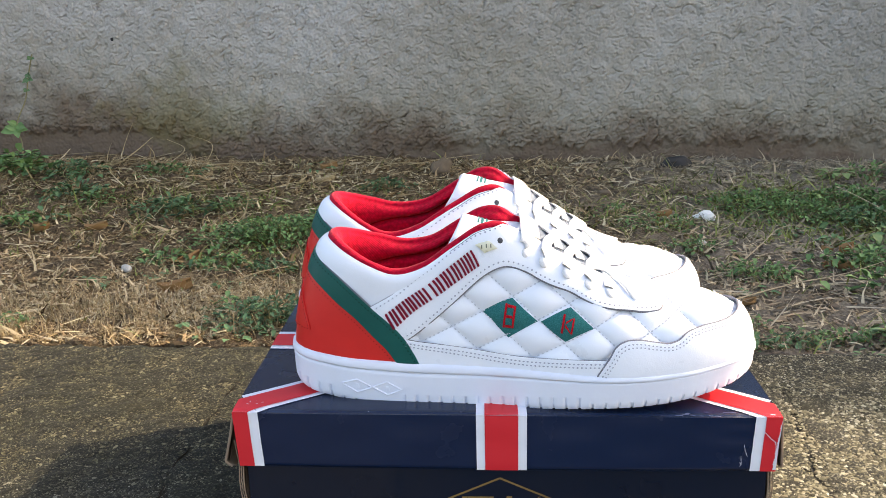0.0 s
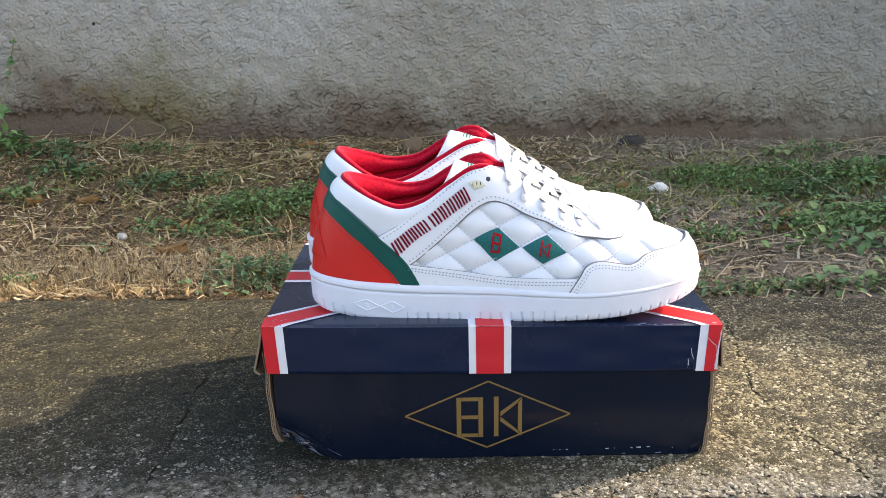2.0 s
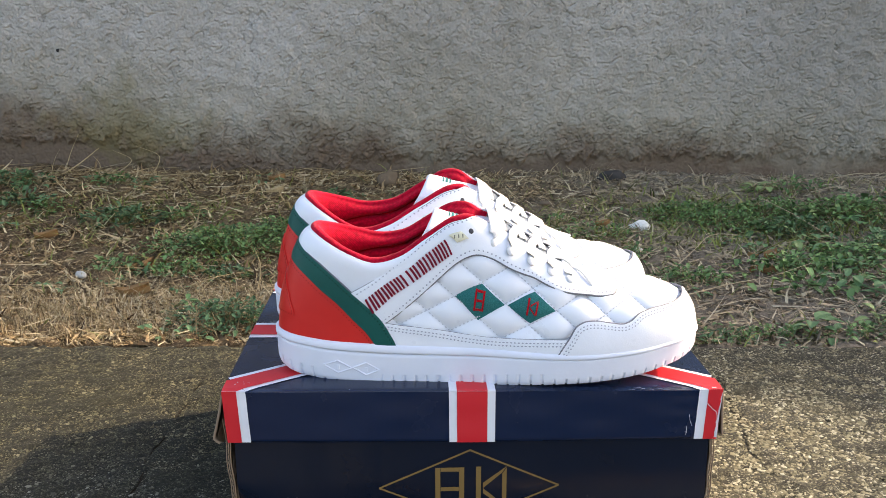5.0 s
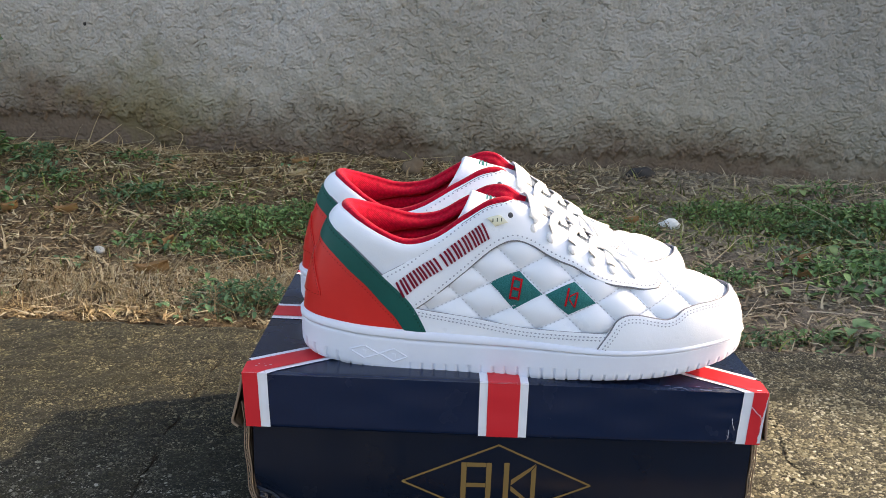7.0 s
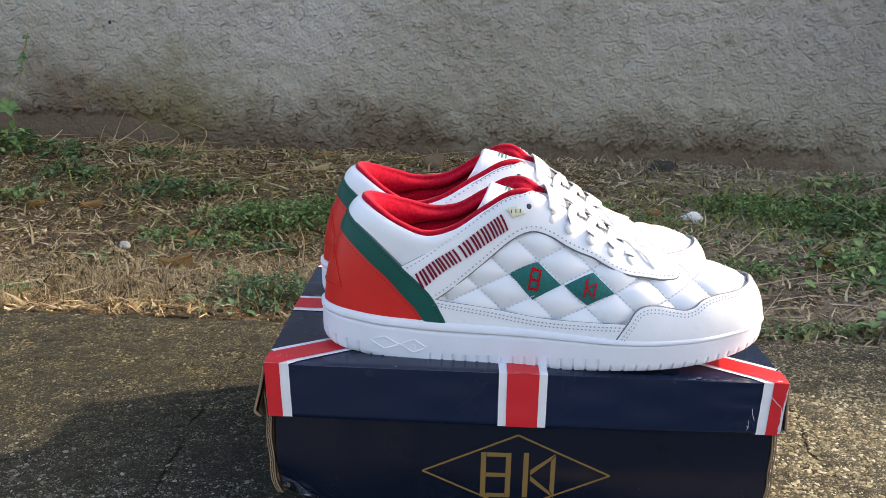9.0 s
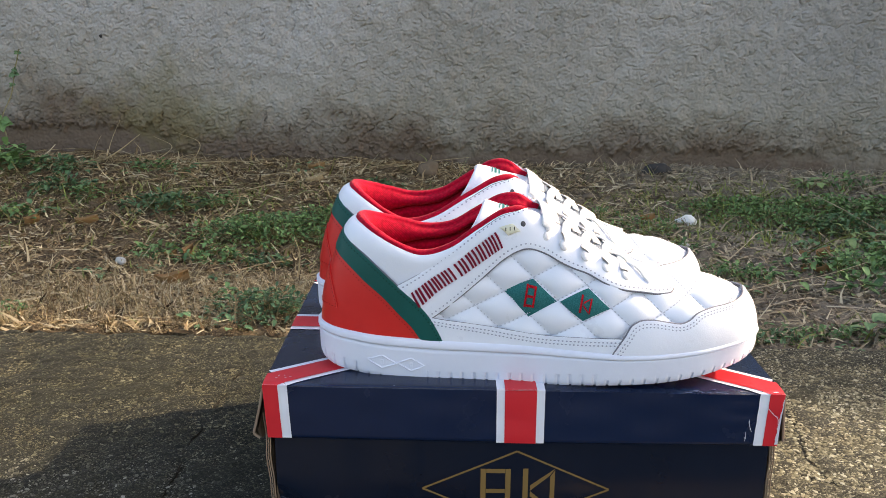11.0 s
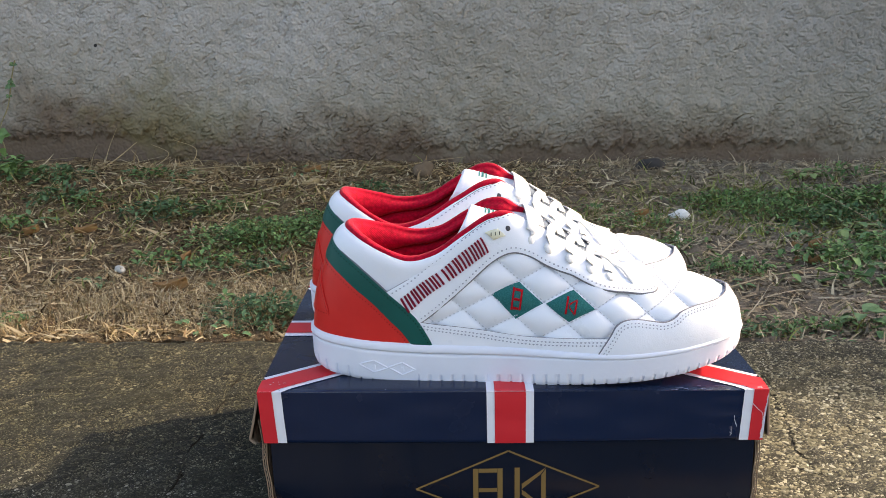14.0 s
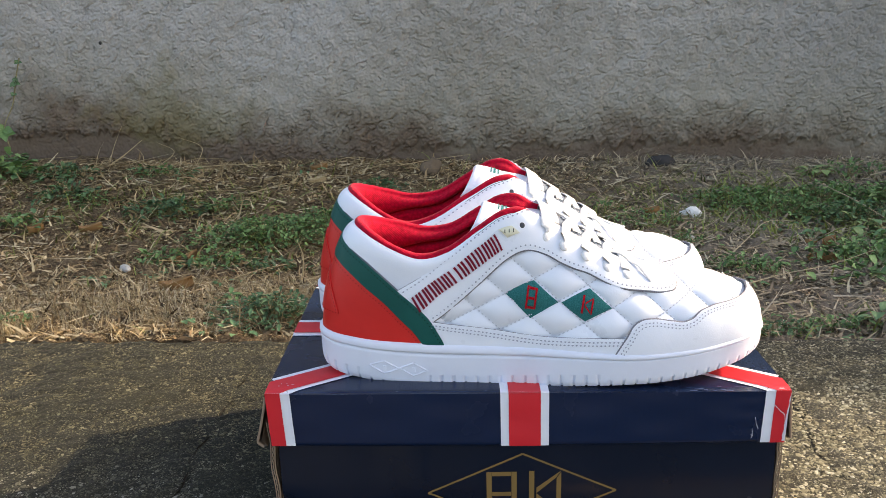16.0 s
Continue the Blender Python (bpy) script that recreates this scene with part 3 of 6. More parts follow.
# printed skin on the outer faces of the end flaps
for at, sign in ((lid_left, -1), (lid_right, 1)):
    U, V = np.meshgrid(np.linspace(0.004, 0.996, 30), np.linspace(0.02, 1.0, 10))
    child("printed_face", grid_mesh("printed_face", at(U, V) + np.array([sign * 0.0004, 0, 0]), CARD_RED if sign < 0 else NAVY), lid)


def on_top(x, y):
    u, v = (x - BX0) / W, y / D
    return lid_top(np.array(u), np.array(v))


def on_front(x, z):
    u = (x - BX0) / W
    top = LID_TOP - 0.0007 - lid_roll * (u - 0.5)
    return lid_front(np.array(u), np.array((z - top) / (LID_LOW - top)))


def top_strip(name, material, corners, lift):
    a, b, c, d = (np.array(p, float) for p in corners)
    s, t = np.meshgrid(np.linspace(0, 1, 60), np.linspace(0, 1, 22))
    s, t = s[..., None], t[..., None]
    xy = (a * (1 - s) + b * s) * (1 - t) + (d * (1 - s) + c * s) * t
    p = on_top(xy[..., 0], xy[..., 1])
    p[..., 2] += lift
    child(name, grid_mesh(name, p, material), lid)


def front_strip(name, material, x0, x1, lift, slant=0.0):
    s, t = np.meshgrid(np.linspace(0, 1, 8), np.linspace(-0.034, 1, 14))
    x = x0 + (x1 - x0) * s + slant * t
    u = (x - BX0) / W
    p = lid_front(u, t * 0.996)
    p[..., 1] -= lift
    child(name, grid_mesh(name, p, material), lid)


# the upright cross: front strip, its run over the top, the run across, and the diagonals out of the corners
CX, CY = 0.0005, 0.1165
front_strip("white_stripe", CARD_WHITE, -0.0147, 0.0160, 0.0004)
front_strip("red_stripe", CARD_RED, -0.0095, 0.0107, 0.0008)
top_strip("white_stripe", CARD_WHITE, [(-0.0147, -0.0017), (0.0160, -0.0017), (0.0160, D), (-0.0147, D)], 0.0004)
top_strip("red_stripe", CARD_RED, [(-0.0095, -0.0019), (0.0107, -0.0019), (0.0107, D), (-0.0095, D)], 0.0008)
top_strip("white_stripe", CARD_WHITE, [(BX0, CY - 0.0165), (BX1, CY - 0.0165), (BX1, CY + 0.0165), (BX0, CY + 0.0165)], 0.00045)
top_strip("red_stripe", CARD_RED, [(BX0, CY - 0.0110), (BX1, CY - 0.0110), (BX1, CY + 0.0110), (BX0, CY + 0.0110)], 0.00085)
for sx_, sy_ in ((-1, -1), (1, -1), (-1, 1), (1, 1)):
    ex = BX0 if sx_ < 0 else BX1
    ey = 0.0 if sy_ < 0 else D
    inward_x, inward_y = -sx_, -sy_
    for name, material, lo, hi, lift in (("white_stripe", CARD_WHITE, 0.0160, 0.0215, 0.0005), ("red_stripe", CARD_RED, 0.0, 0.0, 0.0009)):
        if name == "white_stripe":
            a, b = (ex + inward_x * 0.0155, ey), (ex, ey + inward_y * 0.0215)
        else:
            a, b = (ex + inward_x * 0.0095, ey), (ex, ey + inward_y * 0.0160)
        run = np.array([CX - ex, CY - ey]) * 0.86
        a, b = np.array(a), np.array(b)
        top_strip(name, material, [a, a + run, b + run, b], lift)
    if sy_ < 0:
        s_w, s_r = ex + inward_x * 0.0155, ex + inward_x * 0.0095
        front_strip("white_stripe", CARD_WHITE, min(s_w, ex), max(s_w, ex), 0.0004)
        front_strip("red_stripe", CARD_RED, min(s_r, ex), max(s_r, ex), 0.0008)
        # the corner between the diagonal strips
        top_strip("corner_print", CARD_RED, [(ex, -0.0019), (ex + inward_x * 0.0095, -0.0019), (ex + inward_x * 0.0095, 0.0002), (ex, 0.0160)], 0.0010)
        top_strip("white_stripe", CARD_WHITE, [(ex + inward_x * 0.0095, -0.0017), (ex + inward_x * 0.0155, -0.0017), (ex + inward_x * 0.0155, 0.0002), (ex + inward_x * 0.0095, 0.0060)], 0.0006)

# body: its lower corner at one end is crushed
PX0, PX1, PY0, PY1, PZ = -0.1575, 0.1615, 0.0030, 0.2325, 0.0006


def body_front(u, v):
    x, z = PX0 + (PX1 - PX0) * u, PZ + (LID_TOP - 0.006 - PZ) * v
    near_corner = np.exp(-((x - PX0) / 0.024) ** 2 - ((z - PZ) / 0.013) ** 2)
    crumple = near_corner * (0.0055 * np.sin(x * 420 + z * 300) * np.sin(z * 330) - 0.004)
    far_corner = np.exp(-((x - PX1) / 0.008) ** 2 - ((z - PZ) / 0.006) ** 2)
    y = PY0 + 0.0006 * np.sin(40 * u) * (u < 0.3) + crumple + 0.003 * far_corner - 0.0012 * np.sin(np.pi * u) * np.sin(np.pi * v)
    lift = 0.019 * np.clip(1 - (x - PX0) / 0.046, 0, 1) ** 1.25
    z = z + lift * np.exp(-((z - PZ) / 0.020) ** 2)
    y = y + 0.35 * lift * np.exp(-((z - PZ - lift) / 0.012) ** 2)
    return np.stack([x + 0.004 * near_corner, y, z], -1)


sheet(np.linspace(0, 1, 130), np.linspace(0, 1, 60), body_front, (0, -1, 0), SHADED_NAVY, "front_panel", body)
sheet(u01, np.linspace(0, 1, 6), lambda u, v: np.stack([PX0 + (PX1 - PX0) * u, PY1 + 0 * u, PZ + 0.10 * v], -1), (0, 1, 0), NAVY, "back_panel", body)
sheet(np.linspace(0, 1, 20), np.linspace(0, 1, 40), lambda u, v: np.stack([PX0 - 0.0026 - 0.0005 * np.sin(14 * v) - 0.002 * v + 0.005 * (1 - v) ** 8, 0.0035 + (PY1 - 0.0035) * u, PZ + 0.016 * (1 - u) + (0.088 - 0.016 * (1 - u)) * v], -1),
      (-1, 0, 0), KRAFT, "end_panel", body, "brown corrugated board edge")
sheet(np.linspace(0, 1, 20), np.linspace(0, 1, 20), lambda u, v: np.stack([PX1 + 0.0022 + 0.0003 * np.sin(22 * v) - 0.004 * (1 - v) ** 5, 0.0035 + (PY1 - 0.0035) * u, PZ + 0.090 * v], -1),
      (1, 0, 0), KRAFT, "end_panel", body, "brown corrugated board edge")
sheet(u01, v01, lambda u, v: np.stack([PX0 + 0.055 + (PX1 - PX0 - 0.055) * u, PY0 + 0.006 + (PY1 - PY0 - 0.006) * v, PZ + 0.002 + 0 * u], -1), (0, 0, 1), KRAFT, "bottom_panel", body)
for side, at in ((-1, lambda v: np.column_stack([PX0 - 0.0026 - 0.0005 * np.sin(14 * v) - 0.002 * v + 0.005 * (1 - v) ** 8, np.full_like(v, 0.0028), PZ + 0.016 + 0.072 * v])),
                 (1, lambda v: np.column_stack([PX1 + 0.0022 + 0.0003 * np.sin(22 * v) - 0.004 * (1 - v) ** 5, np.full_like(v, 0.0028), PZ + 0.086 * v]))):
    v = np.linspace(0, 1, 90)
    for off, wave in ((0.0, 0.0), (0.0013, 0.0003), (0.0026, 0.0)):
        path = at(v) + np.column_stack([side * (off - 0.0010) + wave * np.sin(v * 110), 0 * v, 0 * v])
        child("board_edge", grid_mesh("board_edge", swept(path, [(0, -1, 0)] * 90, 0.0008, 0.0012, 6), KRAFT, closed=True), body, "brown corrugated board edge")


def on_body(x, z, lift=0.0004):
    p = body_front((np.asarray(x, float) - PX0) / (PX1 - PX0), (np.asarray(z, float) - PZ) / (LID_TOP - 0.006 - PZ))
    p[..., 1] -= lift
    return p


def body_print(name, material, corners, n=14, lift=0.0004):
    a, b, c, d = (np.array(p, float) for p in corners)
    s, t = np.meshgrid(np.linspace(0, 1, n), np.linspace(0, 1, 3))
    s, t = s[..., None], t[..., None]
    q = (a * (1 - s) + b * s) * (1 - t) + (d * (1 - s) + c * s) * t
    return child(name, grid_mesh(name, on_body(q[..., 0], q[..., 1], lift), material), body)


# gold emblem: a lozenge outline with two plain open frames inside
EL, ER, ET, EB, EM = (-0.0620, 0.0362), (0.0600, 0.0362), (-0.0005, 0.0635), (-0.0015, 0.0095), 0.0013
for p, q in ((EL, ET), (ET, ER), (ER, EB), (EB, EL)):
    d = np.array(q) - np.array(p)
    n = np.array([-d[1], d[0]]) / np.linalg.norm(d) * EM / 2
    body_print("emblem_line", GOLD_PRINT, [np.array(p) - n, np.array(q) - n, np.array(q) + n, np.array(p) + n], 24)
for corners in ([(-0.0240, 0.0182), (-0.0206, 0.0182), (-0.0206, 0.0508), (-0.0240, 0.0508)], [(-0.0078, 0.0182), (-0.0044, 0.0182), (-0.0044, 0.0508), (-0.0078, 0.0508)],
                [(-0.0204, 0.0182), (-0.0080, 0.0182), (-0.0080, 0.0212), (-0.0204, 0.0212)], [(-0.0204, 0.0332), (-0.0080, 0.0332), (-0.0080, 0.0362), (-0.0204, 0.0362)],
                [(-0.0204, 0.0478), (-0.0080, 0.0478), (-0.0080, 0.0508), (-0.0204, 0.0508)], [(0.0036, 0.0186), (0.0070, 0.0186), (0.0070, 0.0512), (0.0036, 0.0512)],
                [(0.0084, 0.0350), (0.0212, 0.0462), (0.0244, 0.0512), (0.0084, 0.0390)], [(0.0084, 0.0310), (0.0244, 0.0186), (0.0212, 0.0236), (0.0084, 0.0348)],
                [(0.0214, 0.0242), (0.0244, 0.0196), (0.0244, 0.0502), (0.0214, 0.0456)]):
    body_print("emblem_block", GOLD_PRINT, corners, 6)
# worn spots of print along the foot of the front and on the lid's corners
for x, z, w, h in ((0.048, 0.0062, 0.0012, 0.0014), (0.0525, 0.0060, 0.0016, 0.0012), (0.0575, 0.0061, 0.0020, 0.0013), (0.0870, 0.0062, 0.0040, 0.0016),
                   (0.0935, 0.0066, 0.0016, 0.0010), (0.1060, 0.0066, 0.0022, 0.0016), (0.1105, 0.0068, 0.0050, 0.0018), (0.1180, 0.0072, 0.0040, 0.0010),
                   (0.1370, 0.0062, 0.0014, 0.0012), (0.0660, 0.0022, 0.0030, 0.0007), (0.1000, 0.0022, 0.0042, 0.0006), (0.1250, 0.0024, 0.0060, 0.0008)):
    w, h = w * 0.7, h * 0.55
    body_print("worn_spot", SCUFF, [(x, z), (x + w, z), (x + w * 0.9, z + h), (x + w * 0.1, z + h * 0.8)], 4)
rs = random.Random(4)
for _ in range(11):
    x, z = PX0 + 0.003 + rs.random() * 0.036, PZ + 0.0005 + rs.random() ** 2 * 0.010
    w, h, k = rs.uniform(0.003, 0.012), rs.uniform(0.0002, 0.0006), rs.uniform(-0.45, 0.15)
    body_print("crease", BLUE_SCUFF, [(x, z), (x + w, z + w * k), (x + w, z + w * k + h), (x, z + h)], 6, 0.0006)
for x, y, w, h in ((-0.1565, 0.0080, 0.0022, 0.0012), (-0.1550, 0.0110, 0.0010, 0.0022), (-0.1505, 0.0085, 0.0016, 0.0014), (-0.1480, 0.0105, 0.0026, 0.0010),
                   (-0.1515, 0.0120, 0.0010, 0.0012), (0.1600, 0.0006, 0.0050, 0.0014), (0.1480, 0.0004, 0.0035, 0.0008), (-0.0800, 0.0003, 0.0008, 0.0012)):
    w, h = w * 0.7, h * 0.6
    top_strip("worn_spot", SCUFF, [(x, y), (x + w, y), (x + w * 0.8, y + h), (x + w * 0.1, y + h * 0.9)], 0.0014)

# white scratches on the lid's red corner and front edge
for scratch in (((0.1570, 0.0968), (0.1592, 0.0945), (0.1618, 0.0918), (0.1640, 0.0903), (0.1650, 0.0880), (0.1653, 0.0850)), ((0.1452, 0.0800), (0.1456, 0.0765), (0.1450, 0.0735)),
                ((0.1446, 0.0765), (0.1460, 0.0752)), ((0.1490, 0.0800), (0.1468, 0.0850), (0.1462, 0.0885))):
    p = np.array(scratch)
    s = np.linspace(0, len(p) - 1, 8 * len(p))
    x, z = np.interp(s, np.arange(len(p)), p[:, 0]), np.interp(s, np.arange(len(p)), p[:, 1])
    half = (0.00010 + 0.00016 * np.abs(np.sin(s * 5.3 + p[0, 0] * 900)))[None] * np.array([[-1.0], [1.0]])
    q = on_front(x[None] + half * 0.7, z[None] + half * 0.7)
    q[..., 1] -= 0.0013
    child("scratch", grid_mesh("scratch", q, SCUFF), lid)
# the bare board shows along the worn upright edge
z = np.linspace(0.0715, 0.1040, 70)
inner = BX1 - 0.0020 * (1 - (z - 0.07) / 0.035) - np.abs(0.00035 * np.sin(z * 517) + 0.0003 * np.sin(z * 1330 + 1) + 0.0003 * np.sin(z * 3170 + 2)) - 0.0001
q = on_front(np.stack([inner, np.full_like(z, BX1 - 0.0002)]), np.stack([z, z]))
q[..., 1] -= 0.0012
child("worn_edge", grid_mesh("worn_edge", q, SCUFF), lid, "bare white board along the worn corner")
for k in range(16):
    x = rs.uniform(0.095, 0.150)
    w = rs.uniform(0.0015, 0.0060)
    y = 0.0002 + rs.random() ** 2 * 0.004
    top_strip("scuff", BLUE_SCUFF, [(x, y), (x + w, y + rs.uniform(-0.0004, 0.0006)), (x + w, y + 0.0005), (x, y + 0.0004)], 0.0006)
# ---------------------------------------------------------------- the shoe's form
# Shoe space: x from heel to toe, y across (negative: the outer side), z up from the ground.
# Round the upper runs u: 0 at the back of the heel, 1 at the tip of the toe, 0..1 on the outer side,
# 1..2 (or -1..0) on the inner side; v runs from the sole (0) to the collar or the instep (1).


def spline(knots, closed_slope=False):
    """A smooth curve through knots (s, value...), as a function of s."""
    k = np.array(knots, float)
    s, p = k[:, 0], k[:, 1:]
    d = np.gradient(p, s, axis=0, edge_order=1)

    def at(t):
        t = np.clip(np.asarray(t, float), s[0], s[-1])
        i = np.clip(np.searchsorted(s, t, side="right") - 1, 0, len(s) - 2)
        h = s[i + 1] - s[i]
        a = ((t - s[i]) / h)[..., None]
        h = h[..., None]
        out = (2 * a**3 - 3 * a**2 + 1) * p[i] + (a**3 - 2 * a**2 + a) * h * d[i] \
            + (-2 * a**3 + 3 * a**2) * p[i + 1] + (a**3 - a**2) * h * d[i + 1]
        return out[..., 0] if p.shape[1] == 1 else out
    return at


# u, x, y: where the upper meets the sole
FOOT = spline([(0, -0.0035, 0.0000), (0.03, -0.0015, -0.0105), (0.07, 0.0065, -0.0200), (0.12, 0.0236, -0.0260), (0.22, 0.0586, -0.0301),
               (0.33, 0.0926, -0.0320), (0.45, 0.1285, -0.0358), (0.56, 0.1607, -0.0418), (0.66, 0.1890, -0.0451), (0.76, 0.2173, -0.0435),
               (0.86, 0.2485, -0.0360), (0.93, 0.2715, -0.0240), (0.97, 0.2815, -0.0125), (1, 0.2850, 0.0000)])
# u, x, y, z: the collar, then the edge of the eyestay, then the crest of the toe
CREST = spline([(0, 0.0203, 0.0000, 0.0994), (0.03, 0.0213, -0.0067, 0.0989), (0.07, 0.0255, -0.0138, 0.0970), (0.12, 0.0340, -0.0205, 0.0924), (0.17, 0.0473, -0.0248, 0.0858),
                (0.22, 0.0624, -0.0269, 0.0809), (0.28, 0.0803, -0.0272, 0.0849), (0.35, 0.0997, -0.0263, 0.0982), (0.41, 0.1154, -0.0244, 0.1080), (0.45, 0.1256, -0.0224, 0.1094),
                (0.5, 0.1386, -0.0188, 0.1034), (0.56, 0.1569, -0.0155, 0.0922), (0.63, 0.1777, -0.0130, 0.0803), (0.69, 0.1947, -0.0088, 0.0716), (0.73, 0.2051, -0.0019, 0.0684),
                (0.8, 0.2202, 0.0000, 0.0643), (0.88, 0.2370, 0.0000, 0.0620), (1, 0.2480, 0.0000, 0.0603)])
SOLE_TOP = spline([(0.0000, 0.0320), (0.0283, 0.0286), (0.0662, 0.0262), (0.1417, 0.0243), (0.2079, 0.0224),
                   (0.2457, 0.0243), (0.2854, 0.0281)])
ROUND = spline([(0, 1.45), (0.12, 1.50), (0.35, 1.45), (0.5, 1.6), (0.66, 1.95), (0.8, 2.15), (1, 2.25)])
# the quilt's two families of seams: the seams lie where A and B are whole numbers
QUILT_AT, QUILT_A, QUILT_B = (0.1157, 0.0586), (0.0184, 0.0098), (0.0152, -0.0138)


def quilt(x, z):
    det = QUILT_A[0] * QUILT_B[1] - QUILT_A[1] * QUILT_B[0]
    dx, dz = x - QUILT_AT[0], z - QUILT_AT[1]
    return (dx * QUILT_B[1] - dz * QUILT_B[0]) / det, (QUILT_A[0] * dz - QUILT_A[1] * dx) / det


def smooth(a, b, x):
    t = np.clip((x - a) / (b - a), 0, 1)
    return t * t * (3 - 2 * t)


def upper_plain(u, v):
    """Points of the upper without its quilting."""
    u, v = np.broadcast_arrays(np.asarray(u, float), np.asarray(v, float))
    w = np.abs(np.mod(u + 1, 2) - 1)
    side = np.where(np.mod(u, 2) > 1, -1.0, 1.0)
    f, c, n = FOOT(w), CREST(w), ROUND(w)
    a = np.clip(v, 0, 1) * np.pi / 2
    h = 1 - np.cos(a) ** (2 / n)
    g = np.sin(a) ** (2 / n)
    base = SOLE_TOP(f[..., 0]) - 0.002
    # the collar dips less on the inner side
    rise = np.where(side < 0, 0.0060 * np.exp(-((w - 0.205) / 0.085) ** 2), 0.0)
    x = f[..., 0] + (c[..., 0] - f[..., 0]) * h
    y = f[..., 1] + (c[..., 1] - f[..., 1]) * h
    z = base + (c[..., 2] + rise - base) * g
    return np.stack([x, y * side, z], -1)


def upper_normal(u, v):
    e = 1e-4
    v = np.clip(v, 2e-3, 1 - 2e-3)
    du = upper_plain(u + e, v) - upper_plain(u - e, v)
    dv = upper_plain(u, v + e) - upper_plain(u, v - e)
    n = np.cross(du, dv)
    return n / np.maximum(np.linalg.norm(n, axis=-1, keepdims=True), 1e-12)


def puff(u, v):
    """How far the quilted leather stands out of the plain form."""
    p = upper_plain(u, v)
    w = np.abs(np.mod(u + 1, 2) - 1)
    a, b = quilt(p[..., 0], p[..., 2])
    form = np.abs(np.sin(np.pi * a)) * np.abs(np.sin(np.pi * b))
    lift = 0.0037 * form ** 0.50 - 0.0018
    front = smooth(0.0, 0.012, (p[..., 0] - 0.077) - 1.16 * (p[..., 2] - 0.055))
    toe = 1 - 0.55 * smooth(0.80, 0.95, w)
    collar = 0.0028 * np.sin(np.pi * smooth(0.45, 1.12, v)) * (1 - smooth(0.30, 0.46, w))
    return lift * front * toe + collar


def upper(u, v, out=0.0, quilted=True):
    u, v = np.broadcast_arrays(np.asarray(u, float), np.asarray(v, float))
    d = out + (puff(u, v) if quilted else 0.0)
    return upper_plain(u, v) + upper_normal(u, v) * np.asarray(d)[..., None]

# ---------------------------------------------------------------- building the shoe
from mathutils.geometry import delaunay_2d_cdt as cdt

DOMAIN = np.array([0.335, 0.078])          # metres for one u and one v, about


def through_points(points, step=0.0016):
    """A smooth line through points (u, v), sampled evenly."""
    p = np.array(points, float)
    if len(p) == 2:
        n = max(2, int(np.linalg.norm((p[1] - p[0]) * DOMAIN) / step))
        return p[0] + (p[1] - p[0]) * np.linspace(0, 1, n)[:, None]
    s = np.concatenate([[0], np.cumsum(np.linalg.norm(np.diff(p, axis=0) * DOMAIN, axis=1))])
    f = spline(np.column_stack([s, p]))
    return f(np.linspace(0, s[-1], max(3, int(s[-1] / step))))


def joined(*lines):
    """One closed outline out of lines that meet end to end."""
    out = []
    for line in lines:
        for p in line:
            if not out or np.linalg.norm((p - out[-1]) * DOMAIN) > 2e-4:
                out.append(p)
    if np.linalg.norm((out[0] - out[-1]) * DOMAIN) < 4e-4:
        out.pop()
    return np.array(out)


def mirrored(points):
    return np.array([(-u, v) for u, v in points][::-1], float)


def other_side(points):
    return np.array([(2 - u, v) for u, v in points][::-1], float)


def inside(points, outline):
    """Which points lie within a closed outline."""
    x, y = points[..., 0], points[..., 1]
    hit = np.zeros(x.shape, bool)
    for (ax, ay), (bx, by) in zip(outline, np.roll(outline, -1, 0)):
        if ay != by:
            hit ^= ((ay > y) != (by > y)) & (x < (bx - ax) * (y - ay) / (by - ay) + ax)
    return hit


def shifted(line, d):
    """A line moved sideways by d metres, to its left."""
    p = np.array(line, float) * DOMAIN
    t = np.gradient(p, axis=0)
    t /= np.maximum(np.linalg.norm(t, axis=1, keepdims=True), 1e-9)
    return (p + d * np.column_stack([-t[:, 1], t[:, 0]])) / DOMAIN


